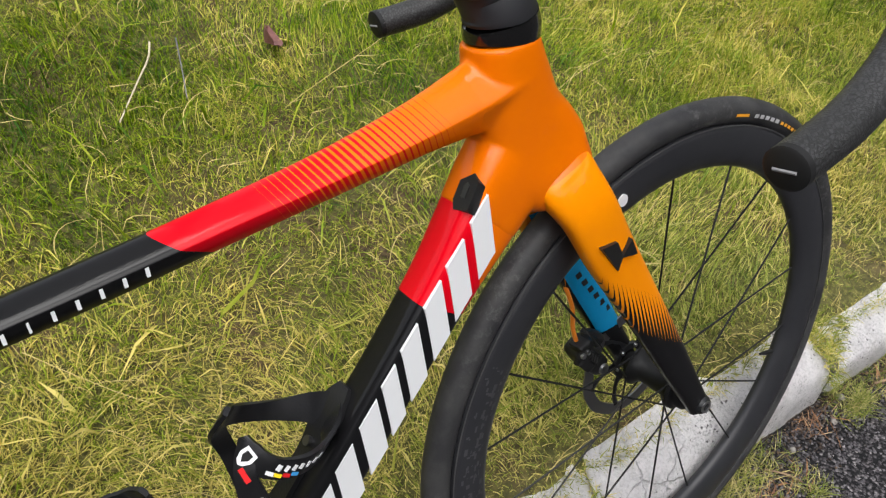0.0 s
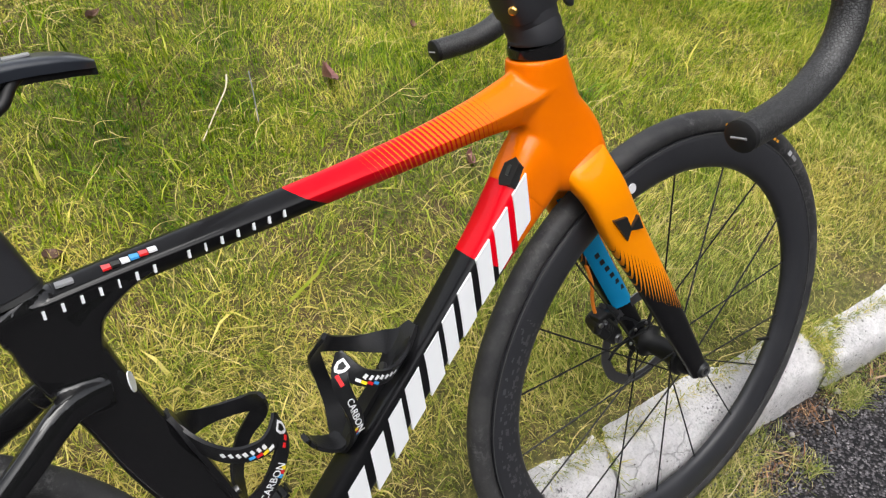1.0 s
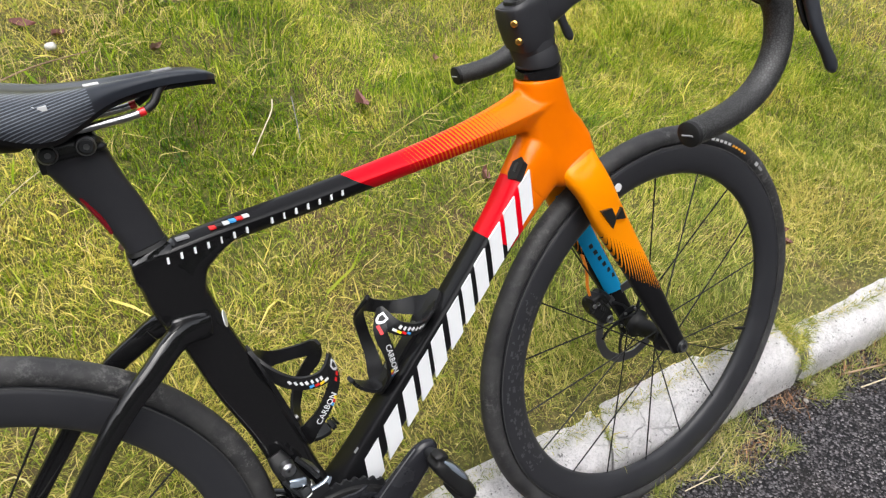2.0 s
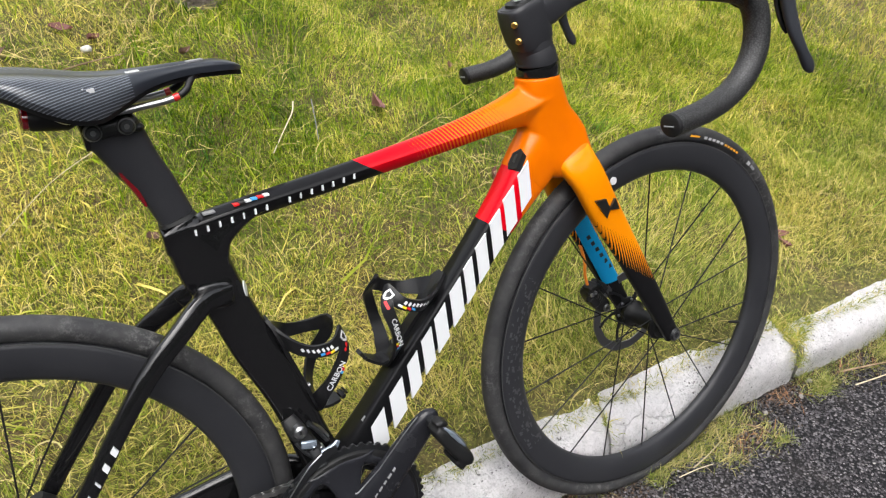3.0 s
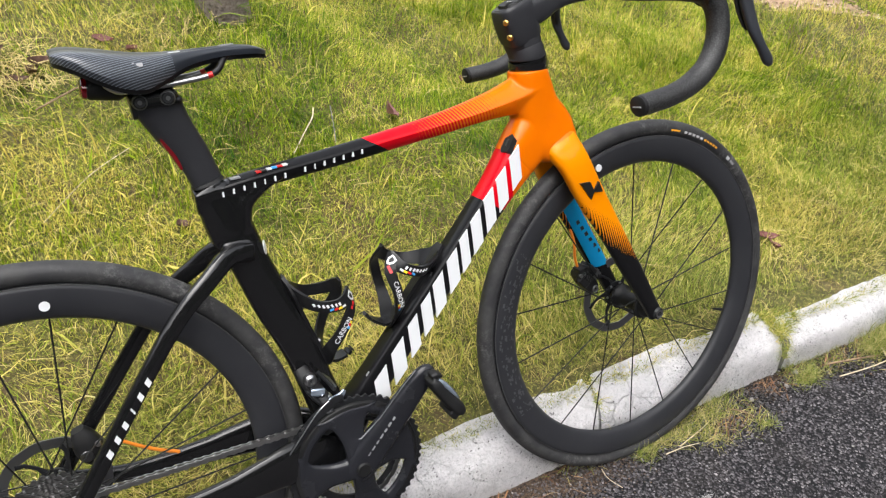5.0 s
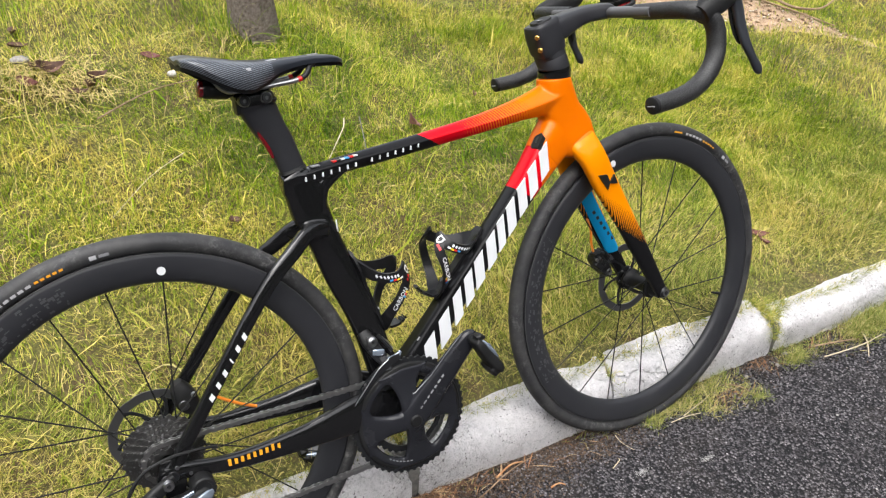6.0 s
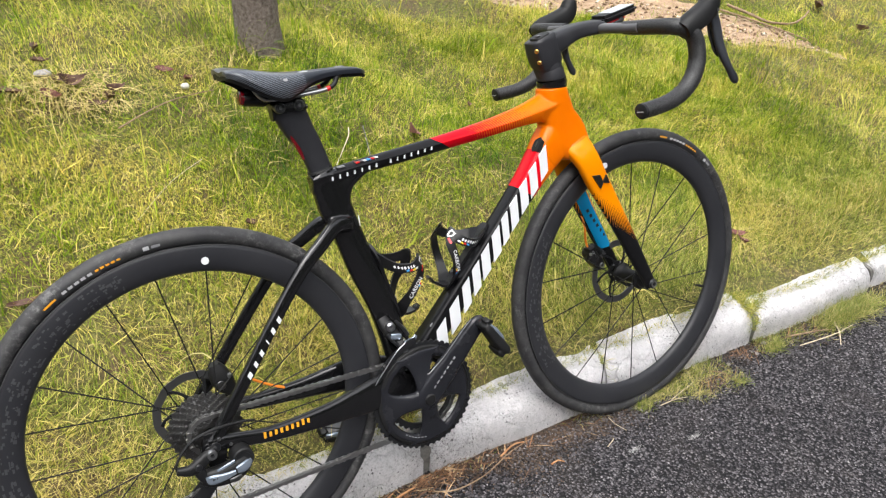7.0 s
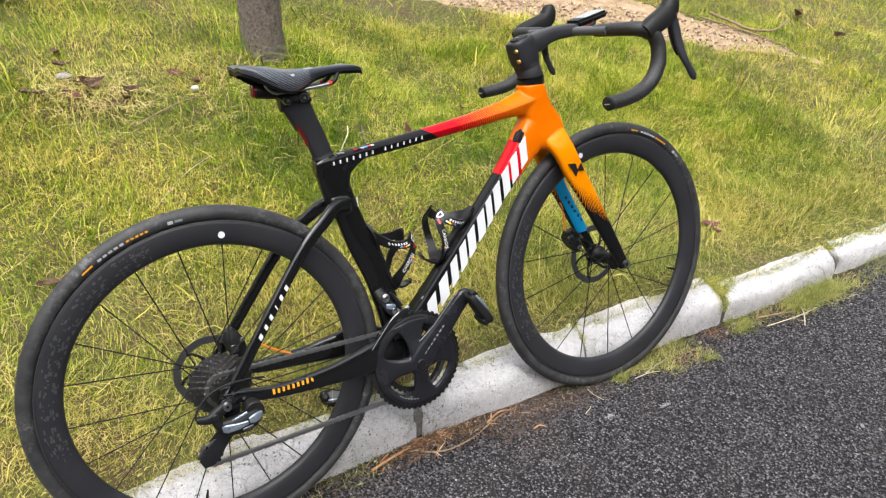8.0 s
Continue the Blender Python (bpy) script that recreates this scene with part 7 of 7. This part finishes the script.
def weeds():
    rng = np.random.default_rng(31)
    spots = [(0.6036, 0.031, 0.02, 140), (0.879, -0.044, 0.014, 120), (1.0976, 0.015, 0.022, 520), (1.0818, 0.056, 0.012, 120), (1.1922, 0.031, 0.04, 260), (1.3393, 0.006, 0.035, 520), (1.4234, -0.001, 0.045, 900),
        (1.5075, -0.009, 0.04, 600), (1.602, -0.009, 0.05, 300), (1.3078, -0.024, 0.04, 120), (1.8648, 0.001, 0.1, 500), (0.4354, 0.071, 0.03, 60), (0.4775, 0.056, 0.02, 50), (-0.1952, 0.086, 0.05, 120), (-0.3948, 0.096, 0.1, 160), (0.0991, 0.081, 0.03, 40)]
    x = np.concatenate([rng.normal(a, r, n) for a, b, r, n in spots])
    y = np.concatenate([rng.normal(b, r * 0.45, n) for a, b, r, n in spots])
    y = np.minimum(y, kerb_y(x) + 0.004)
    bx = rng.uniform(0.57, 0.91, 3400)
    front = 0.012 - 0.27 * (bx - 0.583) + 0.018 * np.sin(31 * bx) + 0.008 * np.sin(83 * bx)
    by = front + (kerb_y(bx) - front) * rng.random(3400) ** 0.75
    bare = (np.hypot((bx - 0.815) / 0.045, (by + 0.005) / 0.028) < 1) & (rng.random(3400) < 0.85)
    thin = rng.random(3400) < np.clip((0.93 - bx) / 0.12, 0.15, 1)
    x, y = np.concatenate([x, bx[~bare & thin]]), np.concatenate([y, by[~bare & thin]])
    n = len(x)
    return blade_mesh(x, y, road_z(x, y) - 0.003, rng.uniform(0.012, 0.045, n) * np.where(np.abs(x - 1.4) < 0.12, 1.6, 1.0), rng.uniform(0.0009, 0.0019, n), np.abs(rng.normal(0.8, 0.4, n)), rng.uniform(0, 6.28, n), rng.normal(0.4, 0.3, n), rng)


def fringe(seed):
    """Grass creeping over the kerb's back edge, over a broken corner and out of a crack."""
    rng = np.random.default_rng(seed)
    n = 9000
    x = rng.uniform(-1.1, 2.3, n)
    reach = 0.020 * (soft_noise(x * 2.2, x * 0 + 1.0, 61) - 0.45) + 0.014 * (soft_noise(x * 7, x * 0, 62) - 0.5)
    y = kerb_y(x) + kerb_deep(x) + 0.013 - reach - 0.014 * rng.random(n) ** 2
    cx = rng.uniform(1.035, 1.15, 1000)
    cy = 0.075 + (cx - 1.045) * 0.42 + rng.random(1000) * np.clip(0.17 - 0.075 - (cx - 1.045) * 0.42, 0.01, 1)
    kx = rng.normal(0.0, 1.0, 50)
    ky = 0.155 - 0.06 * np.abs(rng.normal(0, 0.6, 50))
    kx = 0.508 + 0.034 * (ky - 0.074) / 0.085 + 0.006 * kx
    jx, jy = rng.normal(1.043, 0.007, 260), rng.uniform(0.056, 0.125, 260)
    x, y = np.concatenate([x, cx, kx, jx]), np.concatenate([y, cy, ky, jy])
    z = np.concatenate([kerb_top(x[:-260]) - 0.010, rng.uniform(0.03, 0.085, 260)])
    n = len(x)
    length = rng.uniform(0.010, 0.034, n)
    return blade_mesh(x, y, z, length, rng.uniform(0.0011, 0.0024, n), np.abs(rng.normal(0.9, 0.4, n)), np.where(rng.random(n) < 0.5, rng.normal(-1.57, 0.7, n), rng.uniform(0, 6.28, n)), rng.normal(0.45, 0.4, n), rng)


v, q, tri = fringe(63)
tagged(arrays("edge_grass", v, q, tri, GRASS), "ragged grass creeping over the kerb's back edge", "grass", kind="stuff")
v, q, tri = weeds()
tagged(arrays("kerbside_grass", v, q, tri, LONG_GRASS), "yellow-green grass growing at the kerb's foot", "grass", kind="stuff")


def strands(count, seed, lo, hi, width, x0, x1, depth, lean_mid, spots=()):
    """Long bent stems: each a strip of six joints."""
    rng = np.random.default_rng(seed)
    if spots:
        wide = 0.018 + 0.03 * (lean_mid > 1)
        x = np.concatenate([rng.normal(a, wide, k) for a, b, k in spots])
        y = np.concatenate([rng.normal(b, wide, k) for a, b, k in spots])
    else:
        x = rng.uniform(x0, x1, count)
        y = kerb_y(x) + (0.10 if hi < 0.3 else 0.45) + depth * rng.random(count)
        ok = ~on_sand(x, y)
        x, y = x[ok], y[ok]
    n, joints = len(x), 7
    length = rng.uniform(lo, hi, n)
    way = rng.uniform(0, 6.28, n)
    lean = np.abs(rng.normal(lean_mid, 0.35, n))
    p = np.stack([x, y, bank(x, y)], -1)
    w = width * rng.uniform(0.6, 1.3, n)
    out = []
    bend = rng.normal(0.22, 0.12, n)
    twist = rng.normal(0, 0.18, n)
    for k in range(joints):
        side = np.stack([-np.sin(way), np.cos(way), 0.5 * np.ones(n)], -1) * (w * (1 - 0.8 * k / joints) / 2)[:, None]
        out += [p - side, p + side]
        p = p + np.stack([np.cos(way) * np.sin(lean), np.sin(way) * np.sin(lean), np.cos(lean)], -1) * (length / joints)[:, None]
        p[:, 2] = np.maximum(p[:, 2], bank(p[:, 0], p[:, 1]) + 0.018)
        lean = np.clip(lean + bend, 0, 1.75)
        way = way + twist
    v = np.stack(out, 1).reshape(-1, 3)
    base = 2 * joints * np.arange(n)[:, None, None]
    q = np.array([[2 * k, 2 * k + 1, 2 * k + 3, 2 * k + 2] for k in range(joints - 1)])
    return v, (base + q[None]).reshape(-1, 4)


TUFTS = [(0.206, 1.765, 16), (0.308, 1.8, 12), (0.1448, 1.8, 12), (0.257, 1.75, 8), (0.1397, 1.16, 9), (0.6344, 1, 9), (0.614, 1.1, 6), (1.3382, 0.78, 8), (1.175, 0.9, 6), (-0.6304, 1.6, 12), (-0.5998, 1.45, 12), (-0.712, 1.3, 8), (-0.0898, 1.66, 7), (1.8686, 1.32, 6), (2.3378, 0.78, 7), (0.8894, 0.42, 10), (0.818, 0.5, 8), (0.971, 0.6, 6), (0.2876, 1.75, 6), (0.104, 1.72, 6), (-0.0184, 1.05, 6), (-0.457, 1.25, 7), (2.96, 1, 6), (1.634, 1.7, 6), (-0.406, 0.5, 5), (0.767, 0.95, 5)]
v, q = strands(0, 41, 0.10, 0.24, 0.0030, 0, 0, 0, 0.35, TUFTS)
tagged(arrays("tall_grass", v, q, np.zeros((0, 3), int), LONG_GRASS), "tall yellow-green grass stems in loose tufts", "grass", kind="stuff")
DRY = [(-0.45, 1.49, 110), (-0.38, 1.475, 120), (-0.32, 1.48, 70), (-0.51, 1.47, 60), (-0.47, 1.55, 40), (0.02, 1.63, 30), (0.06, 1.60, 25), (-0.02, 1.42, 18), (0.716, 0.8, 14), (1.2668, 0.35, 12), (0.8894, 0.42, 10), (0.2264, 1.7, 18)]
v, q = strands(0, 44, 0.07, 0.17, 0.0017, 0, 0, 0, 1.15, DRY)
tagged(arrays("dry_clumps", v, q, np.zeros((0, 3), int), STRAW), "matted clumps of dry straw among dead leaves", "straw", kind="stuff")
v, q = strands(34, 43, 0.22, 0.40, 0.0018, -1.0, 2.6, 1.7, 0.55)
tagged(arrays("bent_straw", v, q, np.zeros((0, 3), int), STRAW), "long bent pale straws arching over the grass", "straw", kind="stuff")
v, q = strands(4200, 42, 0.03, 0.12, 0.0015, -1.2, 3.0, 2.1, 1.0)
tagged(arrays("dry_stems", v, q, np.zeros((0, 3), int), STRAW), "dry pale straw stems tangled in the grass", "straw", kind="stuff")
